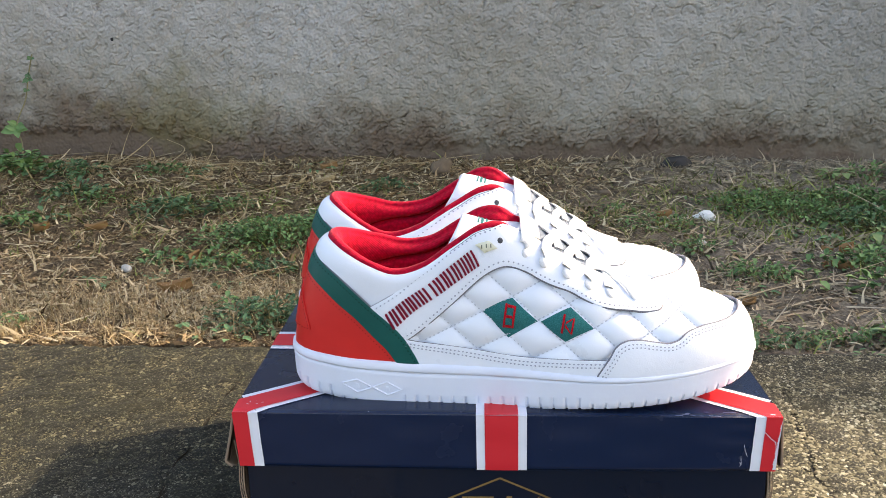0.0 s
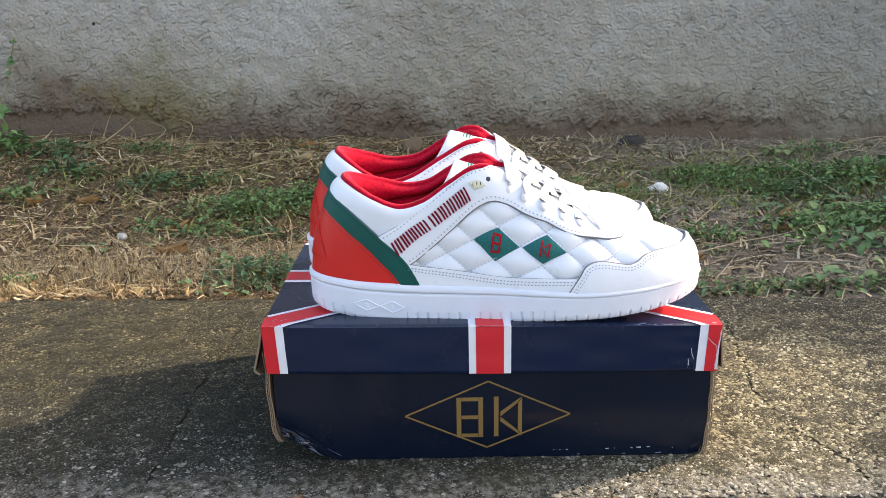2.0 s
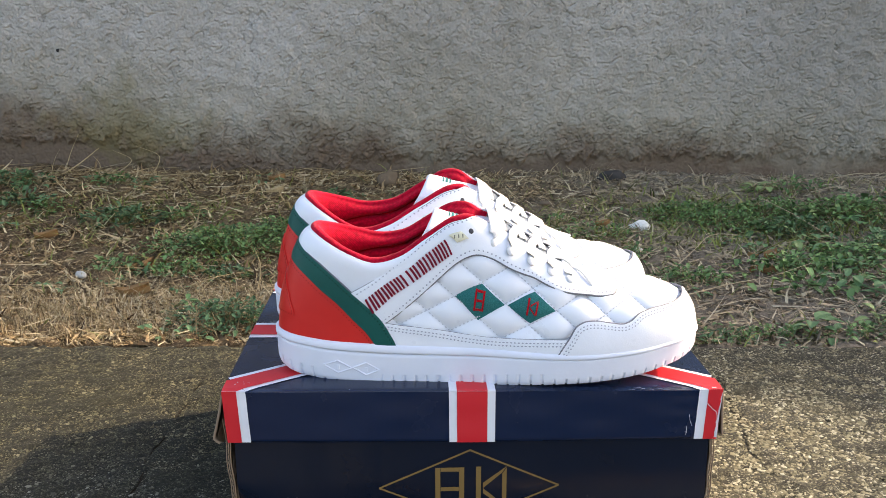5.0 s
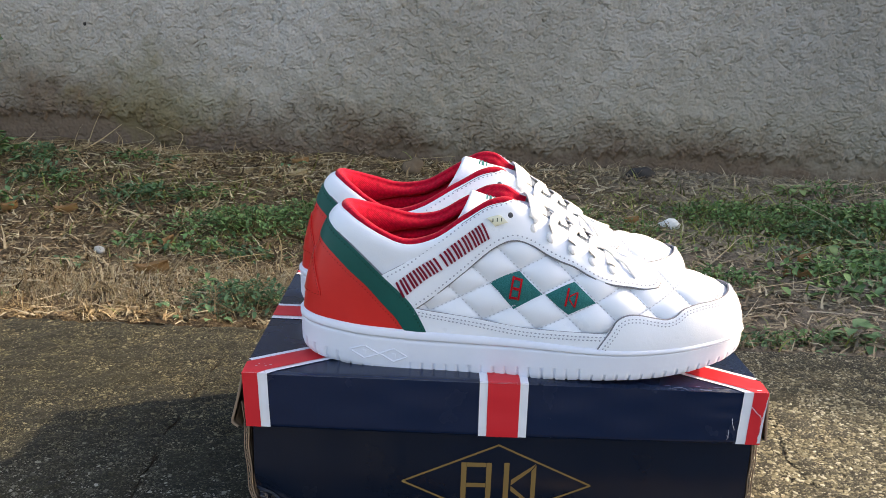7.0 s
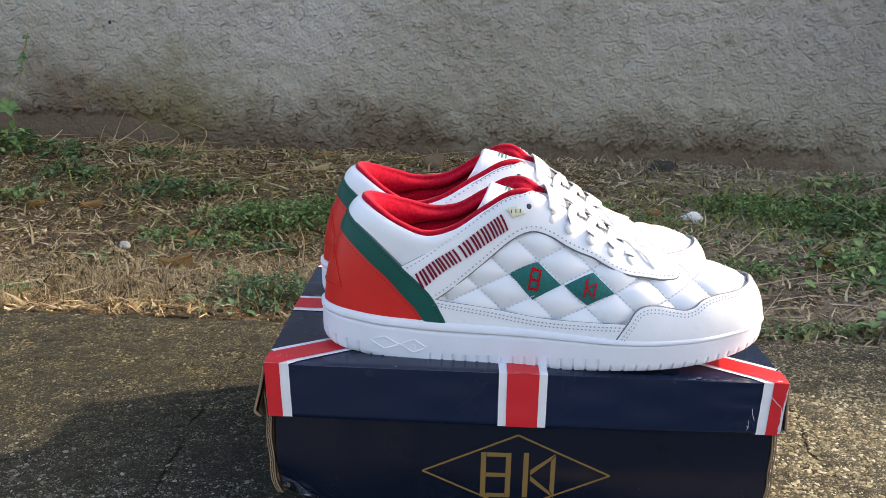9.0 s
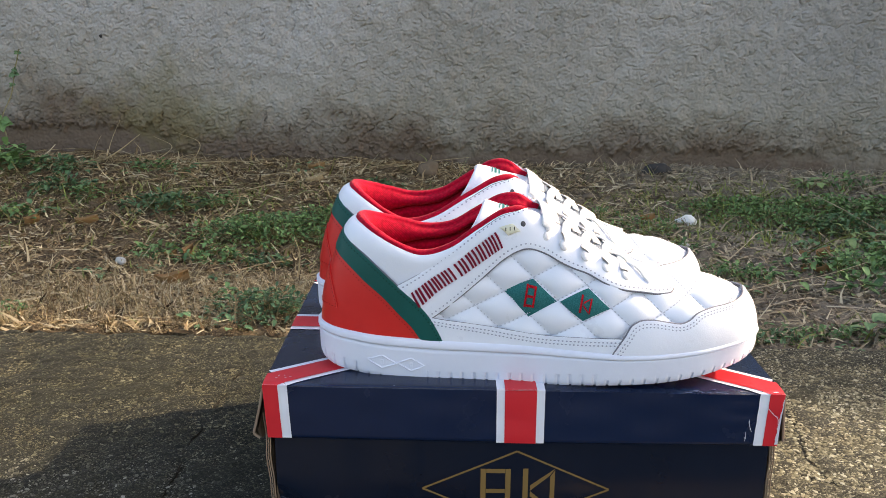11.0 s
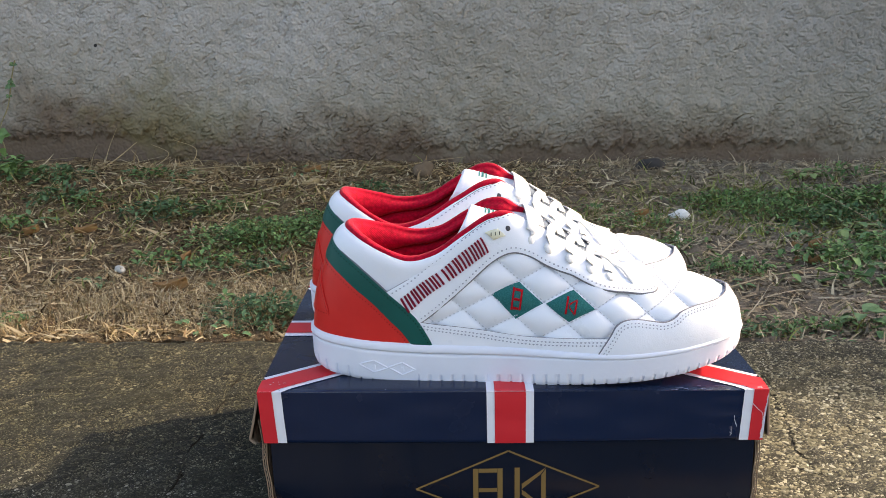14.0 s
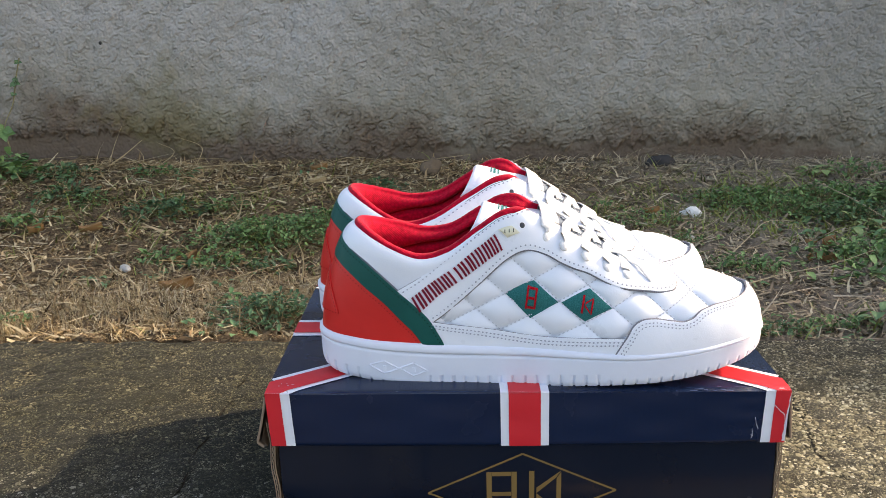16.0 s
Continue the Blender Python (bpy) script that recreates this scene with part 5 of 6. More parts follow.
EYES = [(0.5036, 0.715), (0.5377, 0.697), (0.5840, 0.690), (0.6300, 0.680), (0.6740, 0.680)]
for i in range(-1, len(EYES)):
    for side in (1, -1):
        # a straight bar at either end, crossings between
        (u0, v0), (u1, v1) = (EYES[max(i, 0)], EYES[min(i + 1, len(EYES) - 1)])
        if u0 == u1 and side < 0:
            continue
        pts, ups = [], []
        for s in np.linspace(0, 1, 30):
            u = u0 + (u1 - u0) * s
            edge_l, edge_r = upper(u0 + (u1 - u0) * 0.25, 0.97, 0.0030), upper(u0 + (u1 - u0) * 0.75, 0.97, 0.0030)
            if u0 != u1 and s >= 0.3:
                # over to the other side and down under the edge of the eyestay there
                k = (s - 0.3) / 0.7
                a = upper(u0 + (u1 - u0) * 0.22, 0.97, 0.0028) * np.array([1, side, 1])
                b = upper(u1, 0.985, -0.0030) * np.array([1, -side, 1])
                p = a * (1 - k) + b * k + np.array([0.3, 0, 0.9]) * (0.0046 + 0.0007 * side) * math.sin(math.pi * k)
                n = np.array([0.45, 0, 0.9])
            elif s < 0.3:
                k = s / 0.3
                v = v0 + (0.97 - v0) * k
                p, n = upper(u0 + (u1 - u0) * 0.22 * k, v, 0.0012 + 0.0018 * min(1, k * 4)), upper_normal(u0, v)
                p = p * np.array([1, side, 1])
                n = n * np.array([1, side, 1])
            elif s > 0.7:
                k = (1 - s) / 0.3
                v = v1 + (0.97 - v1) * k
                p, n = upper(u1 - (u1 - u0) * 0.25 * k, v, 0.0012 + 0.0016 * min(1, k * 4)), upper_normal(u1, v)
                p = p * np.array([1, -side, 1])
                n = n * np.array([1, -side, 1])
            else:
                k = (s - 0.3) / 0.4
                a, b = edge_l * np.array([1, side, 1]), edge_r * np.array([1, -side, 1])
                p = a * (1 - k) + b * k + np.array([0.3, 0, 0.9]) * (0.0010 + 0.0007 * side) * math.sin(math.pi * k)
                n = np.array([0.45, 0, 0.9])
            pts.append(p)
            ups.append(n)
        pts = np.array([over_tongue(p) for p in pts])
        ups = np.array(ups)
        for _ in range(4):
            pts[1:-1] = (pts[:-2] + 2 * pts[1:-1] + pts[2:]) / 4
            ups[1:-1] = (ups[:-2] + 2 * ups[1:-1] + ups[2:]) / 4
        child("lace", grid_mesh("lace", swept(pts, ups, 0.0064, 0.0014), LACE, closed=True), shoe)
    for side in (1, -1):
        if i < 0:
            continue
        u0, v0 = EYES[i]
        p = upper(u0, v0, 0.0026) * np.array([1, side, 1])
        n = upper_normal(u0, v0) * np.array([1, side, 1])
        bm = bmesh.new()
        bmesh.ops.create_uvsphere(bm, u_segments=14, v_segments=8, radius=0.0033)
        q = Vector(n).to_track_quat("Z", "X").to_matrix().to_4x4()
        bm.transform(Matrix.Translation(p) @ q @ Matrix.Diagonal((1.15, 0.9, 0.46, 1)))
        part("lace_end", bm, LACE, shoe, smooth=True)

# a loose lace end hangs over the eyestay, a second one is tucked beside it
for knots in ([(0.688, 0.900), (0.700, 0.840), (0.712, 0.760), (0.722, 0.690), (0.734, 0.640)], [(0.640, 0.930), (0.655, 0.955), (0.676, 0.940), (0.692, 0.885)]):
    q = through_points(knots, 0.0011)
    lift = 0.0030 + 0.0016 * np.sin(np.pi * np.linspace(0, 1, len(q)))
    child("lace_tail", grid_mesh("lace_tail", swept(upper(q[:, 0], q[:, 1], lift, False), upper_normal(q[:, 0], q[:, 1]), 0.0030, 0.0016, 8), LACE, closed=True), shoe)

# the sole: a cup with upright slits along its foot, a lip above, and two raised lozenges
n_slits = 84
ring_u = np.linspace(0, 2, 4000)
plan = FOOT(np.abs(np.mod(ring_u + 1, 2) - 1)) * np.column_stack([np.ones(4000), np.where(np.mod(ring_u, 2) > 1, -1, 1)])
arc = np.concatenate([[0], np.cumsum(np.linalg.norm(np.diff(plan, axis=0), axis=1))])
pitch = arc[-1] / n_slits
cols_s = np.sort(np.concatenate([[k * pitch + d for d in (0.0, 0.0002, 0.0015, 0.0017, pitch * 0.45, pitch * 0.72)] for k in range(n_slits)]).ravel())
slit = np.array([any(abs((s % pitch) - d) < 1e-6 for d in (0.0002, 0.0015)) for s in cols_s])
ux = np.interp(cols_s, arc, ring_u)
foot2 = np.column_stack([np.interp(cols_s, arc, plan[:, 0]), np.interp(cols_s, arc, plan[:, 1])])
tang = np.roll(foot2, -4, 0) - np.roll(foot2, 4, 0)
tang /= np.linalg.norm(tang, axis=1, keepdims=True)
outward = np.column_stack([tang[:, 1], -tang[:, 0]])
outward *= np.sign((outward * (foot2 - np.array([0.14, 0]))).sum(1).mean())
tread = spline([(-0.006, 0.0080), (0.006, 0.0030), (0.022, 0.0), (0.19, 0.0), (0.225, 0.0020), (0.255, 0.0062), (0.275, 0.0105), (0.292, 0.0160)])
top_z, low_z = SOLE_TOP(foot2[:, 0]), tread(foot2[:, 0])
heel_logo = (ux > 0.128) & (ux < 0.248) | (ux > 2 - 0.248) & (ux < 2 - 0.128)
slit_h = np.where(heel_logo, 0.0032, np.where((ux > 0.62) & (ux < 1.38), 0.0055, 0.0096))
levels = []
profile = [(0.0, None, -0.0035), (0.0, 0.0004, -0.0004), (0.0, 0.0016, 0.0022), (0.0, 0.0040, 0.0030), (0.0, 0.0055, 0.0032), (0.0, 0.0058, 0.0032), (0.0, 0.0094, 0.0034), (0.0, 0.0097, 0.0034), (0.0, 0.0104, 0.0034)]
for _, dz, off in profile:
    dz = 0.0 if dz is None else dz
    cut = np.where(slit & (dz <= slit_h) & (dz > 0.0001), np.where(dz < 0.003, 0.0016, 0.0010), 0.0)
    levels.append((low_z + dz, off - cut))
for f, off in ((0.55, 0.0036), (0.66, 0.0037), (0.675, 0.0016), (0.690, 0.0016), (0.705, 0.0041), (0.78, 0.0044), (0.90, 0.0042), (0.97, 0.0034), (1.0, 0.0022), (1.0, 0.0000), (0.97, -0.004)):
    z = low_z + 0.0104 + (top_z - low_z - 0.0104) * f
    levels.append((z, np.full_like(z, off)))
pts = np.array([np.column_stack([foot2 + outward * np.asarray(off)[:, None], z]) for z, off in levels])
me = grid_mesh("sole", pts, RUBBER, closed=True)
flat = np.zeros((len(pts) - 1, len(cols_s)), bool)
flat[:9] = (slit | np.roll(slit, -1) | np.roll(slit, 1))[None]
me.polygons.foreach_set("use_smooth", ~flat.ravel())
sole = child("sole", me, shoe, "white rubber cup sole with slits along its foot")
bm = bmesh.new()
ring = [bm.verts.new(p) for p in pts[0][::3]]
bm.faces.new(ring)
part("tread", bm, RUBBER, sole)


def sole_side(u, f, out, side=1):
    """A point of the sole's flank: f from its foot (0) to the lip (1)."""
    p, q, r = FOOT(u), FOOT(u + 1e-3), FOOT(u - 1e-3)
    t = (q - r) / np.linalg.norm(q - r)
    n = np.array([t[1], -t[0]])
    n *= np.sign(n[1]) * -1
    lo, hi = tread(p[0]), SOLE_TOP(p[0])
    z = lo + 0.0015 + (0.62 * (hi - lo) - 0.0015) * f
    return np.array([*(p + n * (0.0034 + out)), z]) * np.array([1, side, 1])


for side in (1, -1):
    for u0 in (0.1340, 0.1880):
        cs = [(u0, 0.66), (u0 + 0.0265, 0.90), (u0 + 0.0530, 0.64), (u0 + 0.0265, 0.40)]
        for i in range(4):
            a, b = np.array(cs[i]), np.array(cs[(i + 1) % 4])
            path = [sole_side(*(a + (b - a) * k), 0.0002, side) for k in np.linspace(0, 1, 8)]
            child("raised_line", grid_mesh("raised_line", swept(path, [(0, -side, 0)] * 8, 0.0009, 0.0012, 8), RUBBER, closed=True), sole)
        for du in (-0.0035, 0.0035):
            c = sole_side(u0 + 0.0265 + du * 0.4, 0.63, 0.0, side)
            bm = block((0.0012, 0.0010, 0.0032), tuple(c), 0.0002)
            part("raised_block", bm, RUBBER, sole)

# the second shoe of the pair stands behind the first
second = copy_thing(shoe, pose(-0.1395, 0.0506 + 0.095, 0.1078))
# its collar stands a little taller, most of all over the instep
shoe_of = {}
for ob in list(second.children_recursive):
    if ob.type != "MESH":
        continue
    if ob.data.name not in shoe_of:
        me = ob.data.copy()
        co = np.empty(len(me.vertices) * 3, np.float32)
        me.vertices.foreach_get("co", co)
        co = co.reshape(-1, 3)
        co[:, 0] = 0.14 + (co[:, 0] - 0.14) * 1.012
        # its opening reaches further forward
        co[:, 0] += 0.0130 * smooth(0.055, 0.118, co[:, 0]) * (1 - smooth(0.160, 0.270, co[:, 0])) * smooth(0.030, 0.050, co[:, 2])
        co[:, 2] -= 0.0040 * np.exp(-((co[:, 0] - 0.066) / 0.030) ** 2) * smooth(0.004, -0.012, co[:, 1]) * smooth(0.045, 0.080, co[:, 2])
        tall = 0.0030 * (1 - smooth(0.06, 0.12, co[:, 0])) + 0.0062 * np.exp(-((co[:, 0] - 0.122) / 0.034) ** 2) * smooth(-0.05, 0.02, co[:, 1])
        instep = 0.0018 * smooth(0.085, 0.130, co[:, 0]) * (1 - smooth(0.165, 0.262, co[:, 0])) * smooth(-0.036, 0.008, co[:, 1])
        co[:, 2] += tall * smooth(0.045, 0.100, co[:, 2]) + instep * smooth(0.036, 0.066, co[:, 2])
        me.vertices.foreach_set("co", co.reshape(-1))
        me.update()
        shoe_of[ob.data.name] = me
    ob.data = shoe_of[ob.data.name]
# its inner side, turned this way, bears no lettering and no badge
for ob in list(second.children_recursive):
    if ob.name.split(".")[0] in ("lettering_bar", "badge", "badge_block"):
        bpy.data.objects.remove(ob)

# ---------------------------------------------------------------- lawn, weeds and litter
rng = np.random.default_rng(21)


def strip_field(name, base, heading, length, width, rise, droop, material, levels=4, curl=0.0):
    """Many thin blades as one mesh: each a bent tapering strip."""
    n = len(base)
    t = np.linspace(0, 1, levels)[None, :]
    along = np.stack([np.cos(heading), np.sin(heading)], -1)
    reach = length[:, None] * (t * np.cos(rise)[:, None] + 0.25 * droop[:, None] * t**2)
    up = length[:, None] * (t * np.sin(rise)[:, None] - droop[:, None] * t**2)
    swing = curl * length[:, None] * t**2 * rng.normal(0, 1, (n, 1))
    across = np.stack([-along[:, 1], along[:, 0]], -1)
    mid = np.concatenate([base[:, None, :2] + along[:, None] * reach[..., None] + across[:, None] * swing[..., None], (base[:, 2:3] + up)[..., None]], -1)
    half = (width[:, None] * (1 - 0.85 * t) / 2)[..., None] * np.concatenate([across, rng.normal(0, 0.35, (n, 1))], 1)[:, None]
    v = np.stack([mid - half, mid + half], 2).reshape(n, levels * 2, 3)
    k = np.arange(levels - 1) * 2
    quad = np.stack([k, k + 1, k + 3, k + 2], -1)
    faces = (np.arange(n)[:, None, None] * levels * 2 + quad[None]).reshape(-1, 4)
    me = bpy.data.meshes.new(name)
    me.vertices.add(n * levels * 2)
    me.vertices.foreach_set("co", v.astype(np.float32).reshape(-1))
    me.loops.add(faces.size)
    me.loops.foreach_set("vertex_index", faces.reshape(-1).astype(np.int32))
    me.polygons.add(len(faces))
    me.polygons.foreach_set("loop_start", np.arange(0, faces.size, 4, dtype=np.int32))
    me.update(calc_edges=True)
    me.materials.append(material)
    return me


def scatter(n, weight):
    """n places on the lawn, denser where weight(x, y), from 0 to 1, is greater."""
    out = np.zeros((0, 2))
    while len(out) < n:
        p = np.column_stack([rng.uniform(-1.3, 1.5, n), rng.uniform(0.33, 1.23, n)])
        p = p[(p[:, 1] > lawn_edge(p[:, 0]) + 0.014) & (p[:, 1] < wall_face(p[:, 0]) - 0.006)]
        out = np.concatenate([out, p[rng.random(len(p)) < weight(p[:, 0], p[:, 1])]])
    out = out[:n]
    return np.column_stack([out, lawn_height(out[:, 0], out[:, 1]) - 0.001])


def hill(x, y, cx, cy, rx, ry):
    return np.exp(-((x - cx) / rx) ** 2 - ((y - cy) / ry) ** 2)


def lumps(x, y, k=1.0, s=0.0):
    return 0.5 + 0.5 * np.sin(13 * k * x + 3 + s) * np.sin(17 * k * y + 1.3 * np.sin(9 * x) + s)


# short dry tufts, thick along the slab on one side and by the wall
where_straw = lambda x, y: np.clip(0.13 + 1.0 * hill(x, y, -0.62, 0.47, 0.35, 0.12) + 0.7 * hill(x, y, -0.28, 0.52, 0.12, 0.10) + 0.35 * hill(x, y, -0.6, 1.2, 0.6, 0.16)
                                   + 0.35 * hill(x, y, 0.65, 1.16, 0.5, 0.08) - 0.10 * hill(x, y, 0.3, 0.55, 0.4, 0.2), 0, 1) * (0.35 + 0.65 * lumps(x, y))
p = np.concatenate([scatter(27000, where_straw), scatter(15000, lambda x, y: np.clip(hill(x, y, -0.62, 0.47, 0.26, 0.085) + 0.5 * hill(x, y, -0.27, 0.53, 0.08, 0.05), 0, 1) * (0.25 + 0.75 * lumps(x, y, 2.3, 3)))])
n = len(p)
tuft = np.clip(hill(p[:, 0], p[:, 1], -0.60, 0.47, 0.34, 0.13) * 1.4, 0, 1)      # shorter, upright and finer there
short = np.where(p[:, 1] < lawn_edge(p[:, 0]) + 0.03, 0.55, 1.0)
tagged(new("dry_grass", strip_field("dry_grass", p, rng.uniform(0, 2 * np.pi, n), rng.gamma(4, 0.0050, n) * short * (1 - 0.25 * tuft), rng.uniform(0.0008, 0.0022, n) * (1 - 0.35 * tuft), rng.uniform(0.05, 1.0, n) + 0.45 * tuft, rng.uniform(0.1, 0.5, n), STRAW, 4, 0.14)),
       "short dry straw-coloured grass in thin tufts", "dry grass", kind="stuff")
# straw lying flat
where_mat = lambda x, y: np.clip(0.30 + 0.5 * hill(x, y, -0.6, 1.18, 0.6, 0.14) + 0.5 * hill(x, y, 0.7, 1.15, 0.6, 0.10) + 0.35 * hill(x, y, 0.7, 0.6, 0.4, 0.2) + 0.5 * hill(x, y, -0.55, 0.48, 0.45, 0.14), 0, 1) * (0.3 + 0.7 * lumps(x, y, 0.7, 2))
p = scatter(10500, where_mat)
n = len(p)
p[:, 2] += rng.uniform(0.001, 0.006, n)
tagged(new("straw_litter", strip_field("straw_litter", p, rng.normal(0, 0.9, n) + np.pi * (rng.random(n) < 0.5), rng.gamma(3, 0.0105, n), rng.uniform(0.0012, 0.0036, n), rng.normal(0.05, 0.09, n), rng.uniform(-0.02, 0.08, n), STRAW, 5, 0.06)),
       "loose dry straw lying flat on the soil", "straw", kind="stuff")
p = scatter(58000, lambda x, y: 0.35 + 0.65 * lumps(x, y, 1.3, 4))
n = len(p)
p[:, 2] += rng.uniform(0.0, 0.004, n)
tagged(new("plant_litter", strip_field("plant_litter", p, rng.uniform(0, 2 * np.pi, n), rng.gamma(3, 0.0042, n), rng.uniform(0.0012, 0.0056, n), rng.normal(0.18, 0.35, n), rng.uniform(-0.1, 0.3, n), LITTER, 3, 0.3)),
       "brown crumbled leaves and stalks on the soil", "litter", kind="stuff")
# thin green blades
where_green = lambda x, y: np.clip(0.015 + 0.9 * hill(x, y, -0.30, 0.78, 0.12, 0.08) + 0.7 * hill(x, y, 0.46, 0.93, 0.20, 0.12) + 0.6 * hill(x, y, 0.60, 0.80, 0.22, 0.12) + 0.35 * hill(x, y, 0.2, 0.85, 0.2, 0.1)
                                   + 0.15 * hill(x, y, 0.35, 0.40, 0.3, 0.035) + 0.3 * hill(x, y, -0.6, 0.95, 0.4, 0.12) + 0.3 * hill(x, y, 0.95, 0.8, 0.25, 0.3), 0, 1) * (0.3 + 0.7 * lumps(x, y, 1.6, 1))
p = scatter(7500, where_green)
n = len(p)
tagged(new("grass", strip_field("grass", p, rng.uniform(0, 2 * np.pi, n), rng.gamma(5, 0.0050, n), rng.uniform(0.0014, 0.0032, n), rng.uniform(0.2, 1.2, n), rng.uniform(0.1, 0.6, n), BLADE, 4, 0.15)),
       "sparse short green grass blades", "grass", kind="stuff")

# stones worked into the slab, side by side
form = np.array([(1, 0, 0), (0.3, 0.95, 0), (-0.8, 0.6, 0), (-0.8, -0.6, 0), (0.3, -0.95, 0), (0, 0, 0.62), (0.1, 0.05, -0.5)])
tri = np.array([(0, 1, 5), (1, 2, 5), (2, 3, 5), (3, 4, 5), (4, 0, 5)])
n = 210000
c = np.column_stack([rng.uniform(-0.66, 0.70, n), rng.uniform(-0.060, 0.385, n)])
c = c[~((c[:, 0] > BX0) & (c[:, 0] < BX1) & (c[:, 1] > 0.004) & (c[:, 1] < BY1)) & (c[:, 1] < lawn_edge(c[:, 0]) - 0.003) & (c[:, 1] > -0.053 - 0.018 * (c[:, 0] - 0.05))]
n = len(c)
coarse = rng.random(n) < 0.03 + 0.20 * smooth_step((c[:, 0] - 0.05) / 0.2) * (0.15 + 0.85 * smooth_step((lawn_edge(c[:, 0]) - c[:, 1]) / 0.16)) + 0.035 * np.exp(-np.maximum(c[:, 1] + 0.03, 0) / 0.05) + 0.006
c = np.column_stack([c, coarse])
c = c[np.min([np.abs(crack_offset(c[:, 0], c[:, 1], line)) for line in CRACKS], 0) > 0.0012]
n = len(c)
r = np.where(c[:, 2] > 0, rng.uniform(0.0010, 0.0021, n), (rng.gamma(3, 0.00021, n) + 0.00036) * (0.52 + 0.48 * smooth_step((c[:, 0] + 0.05) / 0.2) * (0.3 + 0.7 * smooth_step((lawn_edge(c[:, 0]) - c[:, 1]) / 0.16))))
c = c[:, :2]
a = rng.uniform(0, 2 * np.pi, n)
f = form[None, :6] * np.stack([r * rng.uniform(0.9, 1.7, n), r, r * rng.uniform(0.5, 1.2, n)], -1)[:, None] * rng.uniform(0.75, 1.25, (n, 6, 1))
ca, sa = np.cos(a)[:, None], np.sin(a)[:, None]
q = np.stack([f[..., 0] * ca - f[..., 1] * sa + c[:, :1], f[..., 0] * sa + f[..., 1] * ca + c[:, 1:], f[..., 2] + rng.uniform(-0.0004, 0.0002, n)[:, None]], -1)
faces = (tri[None] + np.arange(n)[:, None, None] * 6).reshape(-1, 3)
me = bpy.data.meshes.new("aggregate")
me.vertices.add(n * 6)
me.vertices.foreach_set("co", q.astype(np.float32).reshape(-1))
me.loops.add(faces.size)
me.loops.foreach_set("vertex_index", faces.reshape(-1).astype(np.int32))
me.polygons.add(len(faces))
me.polygons.foreach_set("loop_start", np.arange(0, faces.size, 3, dtype=np.int32))
me.update(calc_edges=True)
me.materials.append(AGGREGATE)
tagged(new("aggregate", me), "small worn stones set in the concrete", "gravel", kind="stuff")


def leaf_cloud(n, radius, height, size, seed, shape=1.7, squash=(1.0, 1.0)):
    """Leaves of a low weed: small folded ovals on short stalks, spread over a clump."""
    g = np.random.default_rng(seed)
    oval = np.array([(0, 0), (0.30, 0.34), (0.65, 0.36), (1.0, 0.0), (0.65, -0.36), (0.30, -0.34)])
    fold = np.array([0, 0.10, 0.12, 0.02, 0.12, 0.10])
    verts, faces, sv, sf = [], [], [], []
    for k in range(n):
        rr, a = radius * math.sqrt(g.random()) * (0.75 + 0.35 * math.sin(3 * g.random() * 6)), g.uniform(0, 2 * np.pi)
        x, y = rr * math.cos(a) * squash[0], rr * math.sin(a) * squash[1]
        z = height * (0.25 + 0.75 * g.random()) * (1.05 - 0.7 * (rr / radius) ** 2)
        L = size * g.uniform(0.4, 1.0)
        h = a + g.normal(0, 1.0)
        tilt = g.normal(0.30, 0.50)
        lx, ly = oval[:, 0] * L, oval[:, 1] * L * 1.7 / shape
        q = np.column_stack([x + math.cos(h) * lx * math.cos(tilt) - math.sin(h) * ly, y + math.sin(h) * lx * math.cos(tilt) + math.cos(h) * ly, z + lx * math.sin(tilt) + fold * L - 0.25 * L * oval[:, 0] ** 2])
        b = len(verts)
        verts += list(q)
        faces += [(b, b + 1, b + 2, b + 3), (b, b + 3, b + 4, b + 5)]
        if k % 3 == 0:
            b = len(sv)
            root = np.array([x * 0.6, y * 0.6, -0.004])
            tip = np.array([x, y, z])
            w = np.array([-math.sin(h), math.cos(h), 0]) * 0.0006
            sv += [root - w, root + w, tip + w * 0.6, tip - w * 0.6]
            sf += [(b, b + 1, b + 2, b + 3)]
    return verts, faces, sv, sf


def weed(x, y, radius, height, size, n, material, seed, label, shape=1.7, squash=(1.0, 1.0)):
    ob = thing("weed", pose(x, y, float(lawn_height(np.array(x), np.array(y))) - 0.001), label, "weed", "weeds in the lawn")
    v, f, sv, sf = leaf_cloud(int(n * (2.3 if y > 0.6 else 1.4)), radius * 1.05, height * 1.1, size * 1.05, seed, shape, squash)
    tagged(child("foliage", mesh_of("foliage", v, f, material), ob), kind="stuff")
    tagged(child("stalk", mesh_of("stalk", sv, sf, STEM, False), ob), kind="stuff")
    return ob


